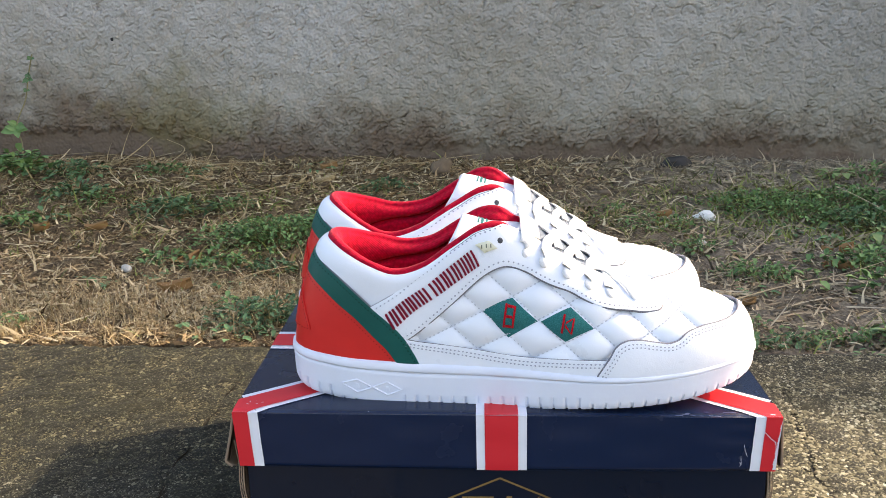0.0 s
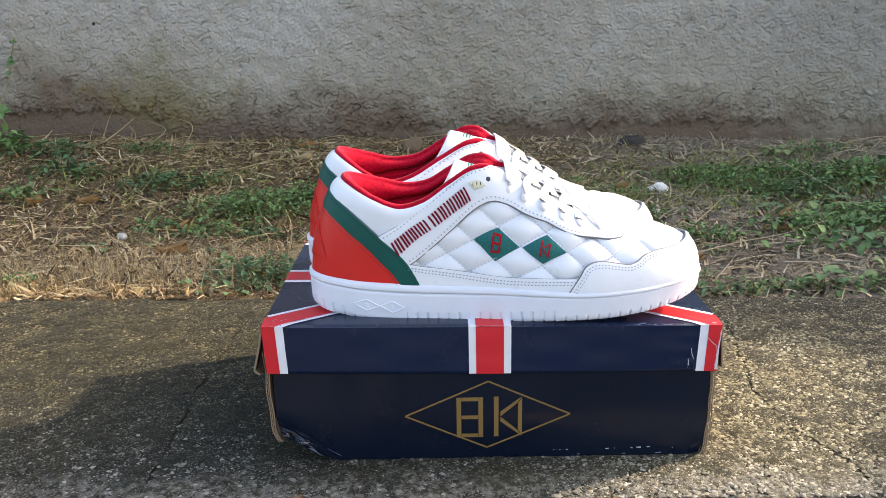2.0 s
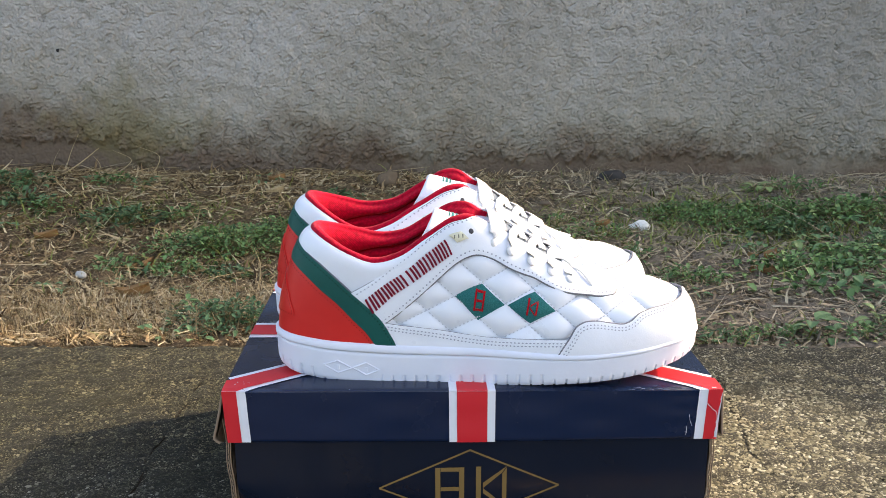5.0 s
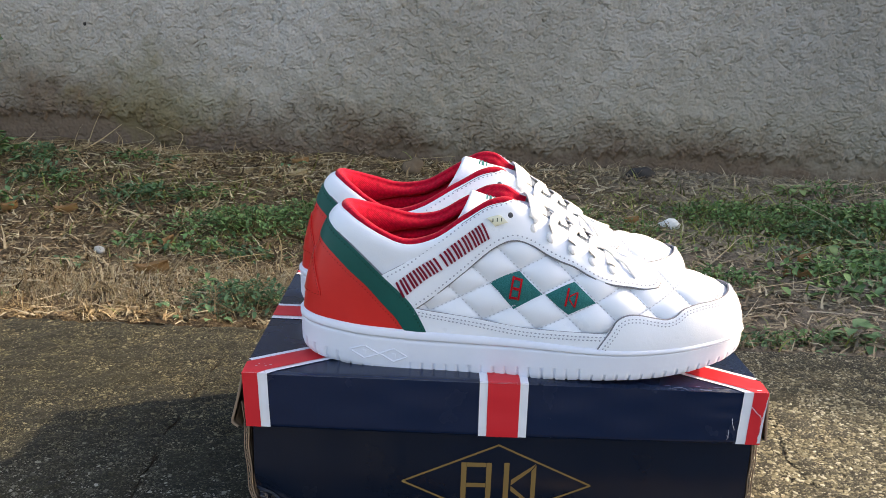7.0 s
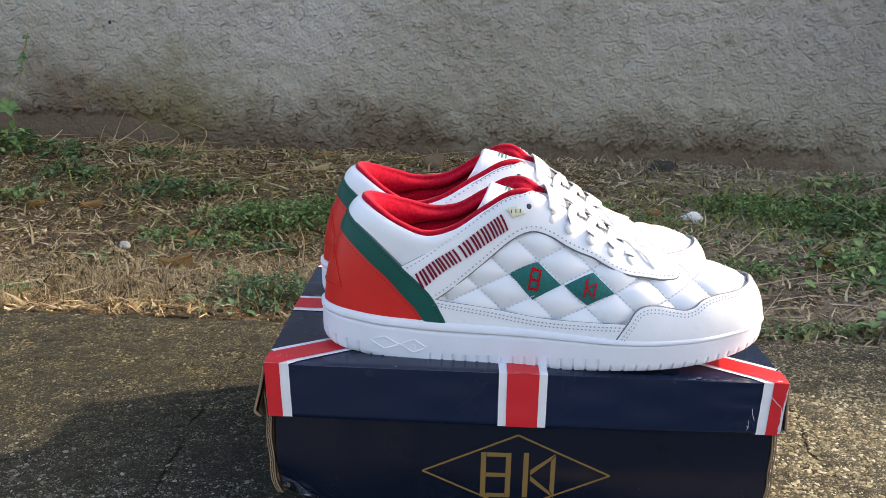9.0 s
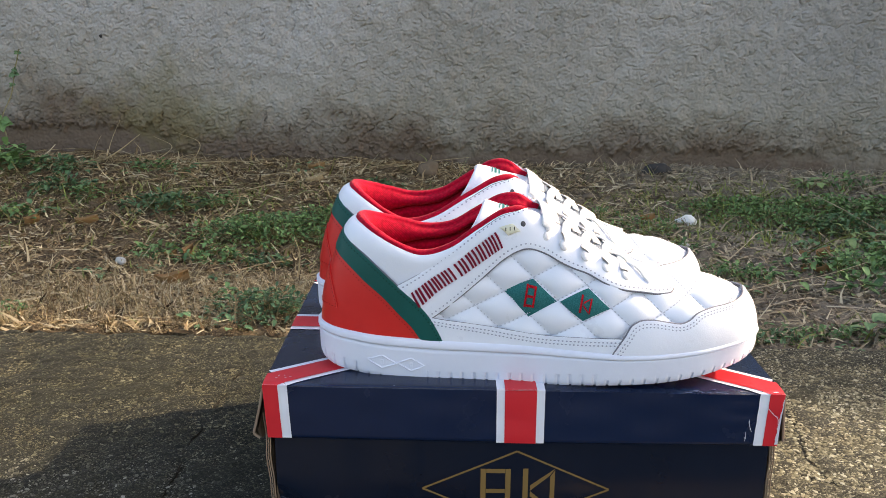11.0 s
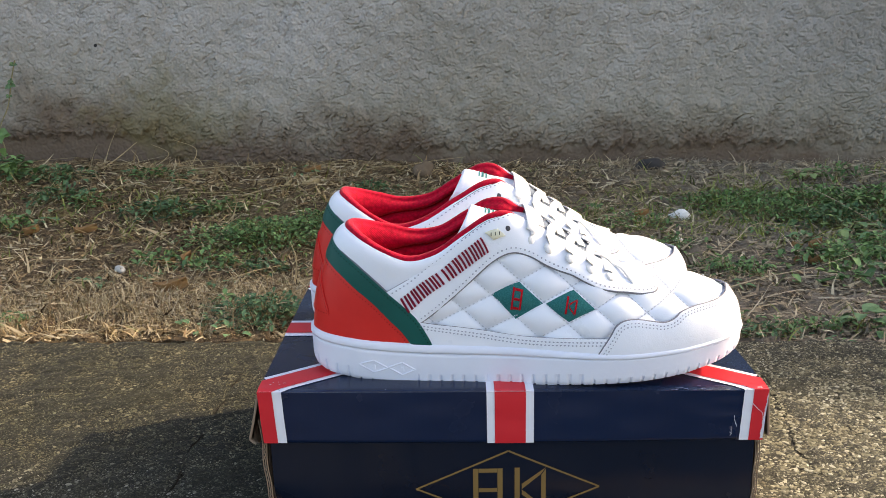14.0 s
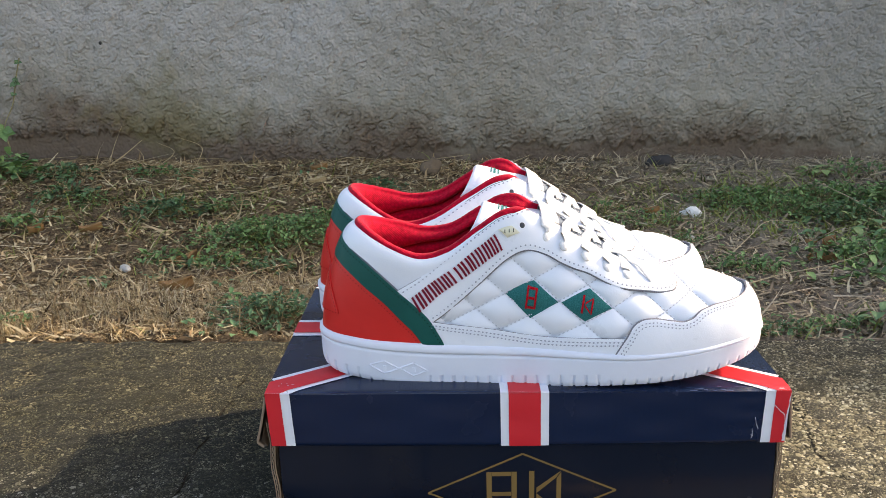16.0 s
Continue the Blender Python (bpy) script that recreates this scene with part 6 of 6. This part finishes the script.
LOW_GREEN = "low bright green weed with small oval leaves in the dry lawn"
DARK_GREEN = "dark green weed with spreading leaves in the dry lawn"
for k, (x, y, r, h, s, n, m, lab, sq) in enumerate((
        (-0.320, 0.785, 0.105, 0.030, 0.0095, 620, LEAF, LOW_GREEN, (1.25, 0.75)),
        (-0.235, 0.840, 0.070, 0.026, 0.0090, 260, LEAF, LOW_GREEN, (1.2, 0.8)),
        (-0.515, 0.915, 0.060, 0.026, 0.0150, 110, DARK_LEAF, DARK_GREEN, (1.3, 0.8)),
        (-0.430, 0.930, 0.040, 0.018, 0.0100, 60, LEAF, LOW_GREEN, (1.3, 0.8)),
        (-0.720, 0.995, 0.050, 0.024, 0.0160, 60, DARK_LEAF, DARK_GREEN, (1.2, 0.8)),
        (-0.660, 0.960, 0.035, 0.022, 0.0130, 34, LEAF, LOW_GREEN, (1.2, 0.8)),
        (-0.880, 1.120, 0.055, 0.045, 0.0220, 60, LEAF, LOW_GREEN, (1.2, 0.8)),
        (-0.780, 1.120, 0.050, 0.026, 0.0160, 50, DARK_LEAF, DARK_GREEN, (1.3, 0.8)),
        (-0.740, 0.850, 0.040, 0.024, 0.0160, 26, LEAF, LOW_GREEN, (1.2, 0.8)),
        (-0.255, 0.450, 0.055, 0.030, 0.0105, 300, DARK_LEAF, DARK_GREEN, (1.2, 0.7)),
        (-0.310, 0.480, 0.026, 0.020, 0.0120, 26, LEAF, LOW_GREEN, (1.2, 0.8)),
        (-0.460, 0.690, 0.038, 0.020, 0.0130, 40, LEAF, LOW_GREEN, (1.2, 0.8)),
        (-0.375, 0.670, 0.045, 0.018, 0.0120, 60, LEAF, LOW_GREEN, (1.4, 0.6)),
        (-0.300, 0.650, 0.040, 0.018, 0.0130, 40, DARK_LEAF, DARK_GREEN, (1.3, 0.7)),
        (-0.555, 0.455, 0.030, 0.016, 0.0100, 40, LEAF, LOW_GREEN, (1.3, 0.6)),
        (-0.180, 1.010, 0.045, 0.020, 0.0120, 60, DARK_LEAF, DARK_GREEN, (1.3, 0.7)),
        (-0.600, 1.120, 0.040, 0.022, 0.0130, 40, LEAF, LOW_GREEN, (1.3, 0.7)),
        (0.430, 0.930, 0.085, 0.024, 0.0095, 340, LEAF, LOW_GREEN, (1.3, 0.7)),
        (0.470, 0.870, 0.080, 0.026, 0.0090, 260, LEAF, LOW_GREEN, (1.3, 0.7)),
        (0.570, 0.930, 0.085, 0.028, 0.0105, 280, LEAF, LOW_GREEN, (1.2, 0.7)),
        (0.570, 0.830, 0.065, 0.030, 0.0130, 150, DARK_LEAF, DARK_GREEN, (1.2, 0.7)),
        (0.690, 0.900, 0.080, 0.034, 0.0130, 220, LEAF, LOW_GREEN, (1.2, 0.8)),
        (0.660, 1.060, 0.070, 0.026, 0.0120, 60, LEAF, LOW_GREEN, (1.4, 0.7)),
        (0.840, 0.820, 0.110, 0.034, 0.0140, 300, DARK_LEAF, DARK_GREEN, (1.2, 0.8)),
        (0.900, 0.990, 0.100, 0.030, 0.0130, 190, LEAF, LOW_GREEN, (1.2, 0.8)),
        (0.250, 0.820, 0.060, 0.018, 0.0085, 90, LEAF, LOW_GREEN, (1.4, 0.7)),
        (0.190, 0.880, 0.035, 0.016, 0.0090, 30, LEAF, LOW_GREEN, (1.4, 0.7)),
        (0.330, 0.610, 0.040, 0.020, 0.0100, 80, LEAF, LOW_GREEN, (1.3, 0.7)),
        (0.375, 0.590, 0.035, 0.020, 0.0100, 40, LEAF, LOW_GREEN, (1.3, 0.7)),
        (0.500, 0.640, 0.070, 0.024, 0.0130, 120, LEAF, LOW_GREEN, (1.4, 0.7)),
        (0.480, 0.540, 0.050, 0.026, 0.0220, 34, LEAF, LOW_GREEN, (1.5, 0.7)),
        (0.280, 0.420, 0.030, 0.020, 0.0100, 34, LEAF, LOW_GREEN, (1.2, 0.7)),
        (0.330, 0.395, 0.026, 0.016, 0.0090, 20, LEAF, LOW_GREEN, (1.3, 0.6)),
        (0.395, 0.390, 0.026, 0.016, 0.0090, 20, LEAF, LOW_GREEN, (1.3, 0.6)),
        (0.460, 0.385, 0.026, 0.018, 0.0110, 34, LEAF, LOW_GREEN, (1.3, 0.6)),
        (0.230, 0.400, 0.030, 0.018, 0.0110, 34, LEAF, LOW_GREEN, (1.3, 0.6)),
        (0.290, 0.720, 0.040, 0.018, 0.0100, 44, LEAF, LOW_GREEN, (1.3, 0.7)),
        (0.590, 0.690, 0.080, 0.022, 0.0120, 170, LEAF, LOW_GREEN, (1.3, 0.8)),
        (0.700, 0.740, 0.085, 0.024, 0.0125, 190, DARK_LEAF, DARK_GREEN, (1.3, 0.8)),
        (0.640, 0.560, 0.070, 0.020, 0.0115, 120, LEAF, LOW_GREEN, (1.3, 0.8)),
        (0.560, 0.470, 0.055, 0.018, 0.0110, 70, DARK_LEAF, DARK_GREEN, (1.4, 0.7)),
        (0.760, 0.620, 0.070, 0.020, 0.0120, 110, LEAF, LOW_GREEN, (1.3, 0.8)),
        (0.300, 0.385, 0.040, 0.014, 0.0095, 70, DARK_LEAF, DARK_GREEN, (1.6, 0.5)),
        (0.370, 0.400, 0.040, 0.014, 0.0095, 60, LEAF, LOW_GREEN, (1.6, 0.5)),
        (0.520, 0.400, 0.045, 0.016, 0.0100, 80, DARK_LEAF, DARK_GREEN, (1.6, 0.5)),
        (0.600, 0.420, 0.045, 0.016, 0.0100, 60, LEAF, LOW_GREEN, (1.6, 0.5)))):
    weed(x, y, r, h, s, n, m, 100 + k, lab, 2.3 if m is LEAF else 2.8, sq)


def broad_weed(x, y, count, size, reach, seed, label, material):
    """A low plant of a few broad pointed leaves, each a folded blade with a midrib line, on stalks from one root."""
    g = np.random.default_rng(seed)
    ob = thing("broad_weed", pose(x, y, float(lawn_height(np.array(x), np.array(y))) - 0.001), label, "weed", "broad-leaved weeds in the lawn")
    s, t = np.meshgrid(np.linspace(0, 1, 7), np.linspace(-1, 1, 5), indexing="ij")
    wide = np.sin(np.pi * np.clip(s, 0.02, 0.98) ** 0.72) ** 0.85
    sv, sf = [], []
    for k in range(count):
        L, a = size * g.uniform(0.55, 1.05), 2.4 * k + g.normal(0, 0.5)
        out, z, tilt, slim = reach * g.uniform(0.15, 1.0), g.uniform(0.006, 0.026) * min(1, size / 0.030), g.normal(0.15, 0.30), g.uniform(0.24, 0.36)
        lx, ly = s * L, t * wide * L * slim
        lz = np.abs(t) * wide * L * g.uniform(0.04, 0.14) - g.uniform(0.1, 0.35) * L * s**2 + 0.02 * L * np.sin(9 * s + 4 * t + k)
        h = a + g.normal(0, 0.5)
        bx, by = out * math.cos(a), out * math.sin(a)
        pts = np.stack([bx + math.cos(h) * lx * math.cos(tilt) - math.sin(h) * ly, by + math.sin(h) * lx * math.cos(tilt) + math.cos(h) * ly, z + lx * math.sin(tilt) + lz], -1)
        child("leaf", grid_mesh("leaf", pts, material), ob)
        b, w_ = len(sv), np.array([-math.sin(a), math.cos(a), 0]) * 0.0007
        tip = np.array([bx, by, z])
        sv += [np.array([0, 0, -0.003]) - w_, np.array([0, 0, -0.003]) + w_, tip + w_ * 0.7, tip - w_ * 0.7]
        sf += [(b, b + 1, b + 2, b + 3)]
    tagged(child("stalk", mesh_of("stalk", sv, sf, STEM, False), ob), kind="stuff")
    return ob


BROAD = "green weed with a few broad pointed leaves in the lawn"
PALE_BROAD = "pale green weed with broad wilting leaves in the lawn"
for k, (x, y, count, size, reach) in enumerate((
        (0.659, 0.712, 9, 0.042, 0.030), (0.522, 0.664, 8, 0.036, 0.026), (0.534, 0.574, 9, 0.036, 0.026), (0.670, 0.580, 8, 0.038, 0.030), (0.571, 0.522, 7, 0.036, 0.022),
        (0.417, 0.400, 4, 0.044, 0.012), (0.506, 0.420, 6, 0.034, 0.016), (0.440, 0.396, 4, 0.026, 0.014), (0.277, 0.388, 5, 0.020, 0.016), (0.600, 1.060, 6, 0.038, 0.022),
        (0.521, 0.850, 9, 0.034, 0.030), (0.750, 0.960, 9, 0.044, 0.034), (0.850, 0.870, 8, 0.042, 0.034), (0.588, 0.440, 7, 0.032, 0.024), (0.376, 0.352, 4, 0.018, 0.012),
        (0.660, 0.905, 8, 0.042, 0.032), (0.587, 0.739, 8, 0.038, 0.028), (0.732, 0.770, 9, 0.042, 0.034), (0.767, 0.703, 8, 0.042, 0.030), (0.662, 0.634, 8, 0.036, 0.028),
        (0.591, 0.640, 8, 0.036, 0.026), (0.556, 0.785, 8, 0.038, 0.028), (0.316, 0.555, 5, 0.022, 0.018), (0.480, 0.740, 6, 0.030, 0.022), (0.820, 0.780, 8, 0.042, 0.034),
        (0.440, 0.800, 7, 0.026, 0.024), (0.700, 0.840, 8, 0.040, 0.032), (0.486, 0.905, 7, 0.030, 0.026), (0.740, 0.640, 7, 0.036, 0.030), (0.800, 0.900, 8, 0.042, 0.034),
        (-0.778, 1.090, 9, 0.044, 0.030), (-0.735, 1.110, 8, 0.038, 0.026), (-0.676, 1.000, 6, 0.036, 0.022), (-0.717, 0.890, 6, 0.038, 0.022), (-0.536, 0.945, 8, 0.034, 0.026),
        (-0.537, 0.620, 5, 0.026, 0.018), (-0.501, 0.592, 5, 0.026, 0.016), (-0.448, 0.620, 6, 0.028, 0.020), (-0.342, 0.577, 6, 0.026, 0.020), (-0.322, 0.412, 6, 0.028, 0.020),
        (-0.250, 0.440, 9, 0.034, 0.028), (-0.278, 0.400, 6, 0.028, 0.018), (-0.547, 1.110, 6, 0.034, 0.022), (-0.640, 1.140, 5, 0.032, 0.020), (-0.317, 1.130, 6, 0.028, 0.024),
        (-0.930, 1.195, 7, 0.056, 0.030), (-0.885, 1.185, 6, 0.050, 0.026), (-0.860, 1.120, 7, 0.046, 0.028), (-0.950, 1.110, 7, 0.050, 0.028))):
    pale = k % 3 == 0 and x > 0
    if x < 0:
        count, size = int(count * 1.7), size * (0.62 if y > 0.7 else 0.50)
    else:
        count, size = int(count * 2.1), size * 0.70
    broad_weed(x, y, count, size * 0.9, reach * 1.2, 500 + k, PALE_BROAD if pale else BROAD, PALE_LEAF if pale else BROAD_LEAF)


def dead_leaf(x, y, size, turn, curl, slim, label, material=DEAD_LEAF, name="dry_leaf", category="dry leaf", lift=0.003):
    """A curled fallen leaf with a midrib and real thickness."""
    z = float(lawn_height(np.array(x), np.array(y))) + lift
    ob = thing(name, pose(x, y, z, 6, -8, turn), label, category)
    s, t = np.meshgrid(np.linspace(0, 1, 13), np.linspace(-1, 1, 9), indexing="ij")
    w = np.sin(np.pi * np.clip(s, 0.015, 0.985) ** 0.8) * size * slim
    top = np.stack([(s - 0.5) * size, t * w, curl * size * (t**2 * 0.9 - 0.25 * np.sin(np.pi * s)) + 0.03 * size * np.sin(7 * s + 3 * t)], -1)
    shell = np.concatenate([top, (top - np.array([0, 0, 0.0007]))[:, ::-1]], 1)
    child("blade", grid_mesh("blade", shell, material, closed=True), ob)
    rib = np.column_stack([np.linspace(-0.66, 0.46, 10) * size, np.zeros(10), -0.25 * curl * size * np.sin(np.pi * np.linspace(0, 1, 10)) + 0.0006])
    child("midrib", grid_mesh("midrib", swept(rib, [(0, 0, 1)] * 10, 0.0012, 0.0012, 6), STEM, closed=True), ob)
    return ob


for x, y, size, turn, curl, slim in ((-0.418, 0.700, 0.040, 80, 0.42, 0.24), (-0.442, 0.694, 0.026, 15, 0.4, 0.26), (-0.400, 0.566, 0.060, 6, 0.35, 0.15), (-0.621, 0.848, 0.050, 10, 0.3, 0.17),
                                     (-0.705, 0.840, 0.034, 40, 0.5, 0.26), (0.487, 0.712, 0.036, 25, 0.55, 0.26), (0.462, 0.716, 0.022, 150, 0.5, 0.30), (0.300, 0.512, 0.026, 20, 0.4, 0.3),
                                     (0.456, 0.642, 0.036, -25, 0.45, 0.26), (0.436, 0.648, 0.022, 60, 0.4, 0.26), (0.270, 0.870, 0.034, 5, 0.4, 0.24), (-0.300, 1.150, 0.045, 20, 0.3, 0.20),
                                     (-0.850, 0.760, 0.050, -15, 0.3, 0.20)):
    dead_leaf(x, y, size * 0.72, turn, curl, slim, "curled dry brown fallen leaf on the lawn")
for x, y, size, turn, curl, slim in ((-0.290, 1.055, 0.055, 25, 0.25, 0.22), (-0.330, 1.050, 0.030, 70, 0.3, 0.3), (-0.480, 0.690, 0.020, 30, 0.4, 0.3), (-0.390, 0.735, 0.018, 0, 0.4, 0.4)):
    dead_leaf(x, y, size * 0.6, turn, curl, slim, "pale tan shred of dry husk on the lawn", STRAW, "husk", "husk")


def lump(name, x, y, size, seed, material, label, category, rough_k=0.35, z=None, turn=0, facets=False):
    """A small uneven solid: a stone or a crumpled scrap."""
    bm = bmesh.new()
    bmesh.ops.create_icosphere(bm, subdivisions=2 if facets else 3, radius=0.5)
    for v in bm.verts:
        k = 1 + rough_k * noise.noise(v.co * 2.2 + Vector((seed, 0, 0))) + rough_k * 0.4 * noise.noise(v.co * 6 + Vector((0, seed, 0)))
        v.co = Vector((v.co.x * size[0], v.co.y * size[1], v.co.z * size[2])) * k
    me = bpy.data.meshes.new(name)
    bm.to_mesh(me)
    bm.free()
    me.materials.append(material)
    me.polygons.foreach_set("use_smooth", [not facets] * len(me.polygons))
    ob = new(name, me)
    z = float(lawn_height(np.array(x), np.array(y))) + size[2] * 0.3 if z is None else z
    ob.matrix_basis = pose(x, y, z, 0, 0, turn)
    return tagged(ob, label, category)


lump("cocoon", -0.503, 0.665, (0.024, 0.012, 0.011), 3, PALE_STONE, "small pale oval cocoon lying in dry grass", "cocoon", 0.2, turn=-48)
lump("paper_scrap", 0.329, 0.866, (0.027, 0.018, 0.017), 8, PAPER, "crumpled white paper scrap lying on green weeds", "paper scrap", 0.7, facets=True)
lump("stone", 0.343, 1.150, (0.055, 0.030, 0.024), 5, DARK_STONE, "dark grey flat stone beside the wall", "stone", 0.3)
lump("stone", -0.088, 1.120, (0.036, 0.018, 0.036), 11, BROWN_STONE, "brown rough stone standing near the wall", "stone", 0.6, turn=20)
lump("stone", 0.190, 0.985, (0.022, 0.015, 0.012), 15, BROWN_STONE, "small brown stone in bare soil", "stone")
lump("pebble", 0.531, 0.284, (0.020, 0.013, 0.007), 21, PAPER, "flat white chip of stone lying on the concrete slab", "pebble", 0.6, z=0.002, facets=True)
lump("pebble", 0.298, 0.745, (0.014, 0.011, 0.008), 23, PALE_STONE, "small pale pebble in the lawn", "pebble")
for x, y in ((0.400, 0.560), (0.455, 0.690), (0.395, 0.500), (0.520, 0.690), (0.360, 0.640)):
    lump("pebble", x, y, (0.022, 0.014, 0.007), x * 50, DARK_STONE if x < 0.37 else BROWN_STONE, "small flat brown pebble in bare soil", "pebble", turn=x * 300)


def stalk(points, width, label, name="straw", category="straw", material=STRAW):
    p = np.array(points, float)
    s = np.concatenate([[0], np.cumsum(np.linalg.norm(np.diff(p, axis=0), axis=1))])
    f = spline(np.column_stack([s, p]))
    q = f(np.linspace(0, s[-1], 24))
    pts = swept(q, [(0.1, 0, 1)] * 24, width, width * 0.7, 6)
    taper = np.linspace(1, 0.35, 24)[:, None, None]
    pts = q[:, None] + (pts - q[:, None]) * taper
    return tagged(new(name, grid_mesh(name, pts, material, closed=True)), label, category)


LONG = "long dry pale grass stalk lying on the lawn"
stalk([(0.278, 0.500, 0.004), (0.360, 0.540, 0.010), (0.430, 0.570, 0.012), (0.500, 0.604, 0.020)], 0.0021, LONG)
stalk([(0.322, 0.640, 0.003), (0.370, 0.700, 0.016), (0.405, 0.745, 0.024), (0.470, 0.800, 0.012)], 0.0020, LONG)
stalk([(0.62, 0.80, 0.004), (0.58, 0.84, 0.030), (0.54, 0.90, 0.050)], 0.0030, LONG)
stalk([(-0.52, 0.80, 0.030), (-0.47, 0.76, 0.018), (-0.42, 0.71, 0.006)], 0.0022, LONG)
stalk([(-0.34, 0.585, 0.002), (-0.30, 0.60, 0.012), (-0.27, 0.63, 0.010)], 0.0024, LONG)
stalk([(-0.245, 0.600, 0.000), (-0.243, 0.602, 0.030), (-0.250, 0.605, 0.050)], 0.0028, "short upright dry grass stalk in the lawn")
stalk([(-0.720, 1.18, 0.050), (-0.690, 1.20, 0.070), (-0.655, 1.215, 0.098)], 0.0040, "dry grass stalk leaning up against the wall")
stalk([(-0.720, 1.20, 0.050), (-0.712, 1.215, 0.085), (-0.695, 1.225, 0.125)], 0.0018, "dry grass stalk leaning up against the wall")
for k in range(3):
    # a thin dry bush of stalks against the wall
    x, z = -0.62 + rng.normal(0, 0.050), rng.uniform(0.025, 0.055)
    stalk([(x, 1.20, 0.045), (x + rng.normal(0, 0.012), 1.222, 0.045 + z * 0.6), (x + rng.normal(0, 0.030), 1.232, 0.045 + z)], 0.0018, "thin dry stalk leaning on the stucco wall")
for k in range(20):
    x, y = rng.uniform(-0.95, -0.15), rng.uniform(0.95, 1.21)
    if k > 12:
        x, y = rng.uniform(0.35, 1.1), rng.uniform(1.02, 1.18)
    a, L = rng.normal(0.0, 0.5), rng.uniform(0.06, 0.17)
    z = float(lawn_height(np.array(x), np.array(y))) + 0.006
    stalk([(x, y, z), (x + L * 0.5 * math.cos(a), y + L * 0.35 * math.sin(a), z + rng.uniform(0.004, 0.018)), (x + L * math.cos(a), y + L * 0.6 * math.sin(a), z + rng.uniform(-0.002, 0.012))], rng.uniform(0.0016, 0.0032), LONG)

# a seedling that has grown up along the wall
sapling = thing("climbing_weed", pose(-0.925, 1.235, 0.045), "thin weed with green leaves climbing the stucco wall", "weed")
q = spline([(0, 0.004, -0.030, 0), (0.2, 0.004, -0.012, 0.040), (0.36, -0.008, 0.0, 0.075), (0.6, 0.004, 0.026, 0.125), (0.85, 0.016, 0.032, 0.178), (1, 0.026, 0.035, 0.213)])(np.linspace(0, 1, 30))
child("stem", grid_mesh("stem", swept(q, [(0, -1, 0)] * 30, 0.0026, 0.0024, 6), STEM, closed=True), sapling)
g = np.random.default_rng(77)
s, t = np.meshgrid(np.linspace(0, 1, 7), np.linspace(-1, 1, 5), indexing="ij")
wide = np.sin(np.pi * np.clip(s, 0.02, 0.98) ** 0.75) ** 0.85
for at, size, count in ((0.36, 0.030, 5), (0.40, 0.024, 3), (0.80, 0.013, 5), (0.86, 0.010, 4), (0.97, 0.011, 5), (0.70, 0.008, 3)):
    for k in range(count):
        # the blades stand out from the stem towards the light
        a, L = 2 * np.pi * k / count + g.normal(0, 0.4), size * g.uniform(0.7, 1.1)
        out = np.array([math.cos(a), -0.55 - 0.25 * g.random(), 0.45 * math.sin(a)])
        out /= np.linalg.norm(out)
        across = np.cross(out, np.array([0.2, -1.0, 0.5]))
        across /= np.linalg.norm(across)
        up = np.cross(across, out)
        i = int(at * 29)
        pts = q[i] + out * (s * L)[..., None] + across * (t * wide * L * 0.34)[..., None] + up * (np.abs(t) * wide * L * 0.10 - 0.22 * L * s**2)[..., None]
        child("leaf", grid_mesh("leaf", pts, LEAF if size > 0.02 else DARK_LEAF), sapling)

# a small dark dot on the wall, built as an added lump
lump("nail_head", -0.736, 1.2735, (0.006, 0.005, 0.007), 31, DARK_STONE, "small dark spot on the stucco wall", "nail", 0.15, z=0.283)
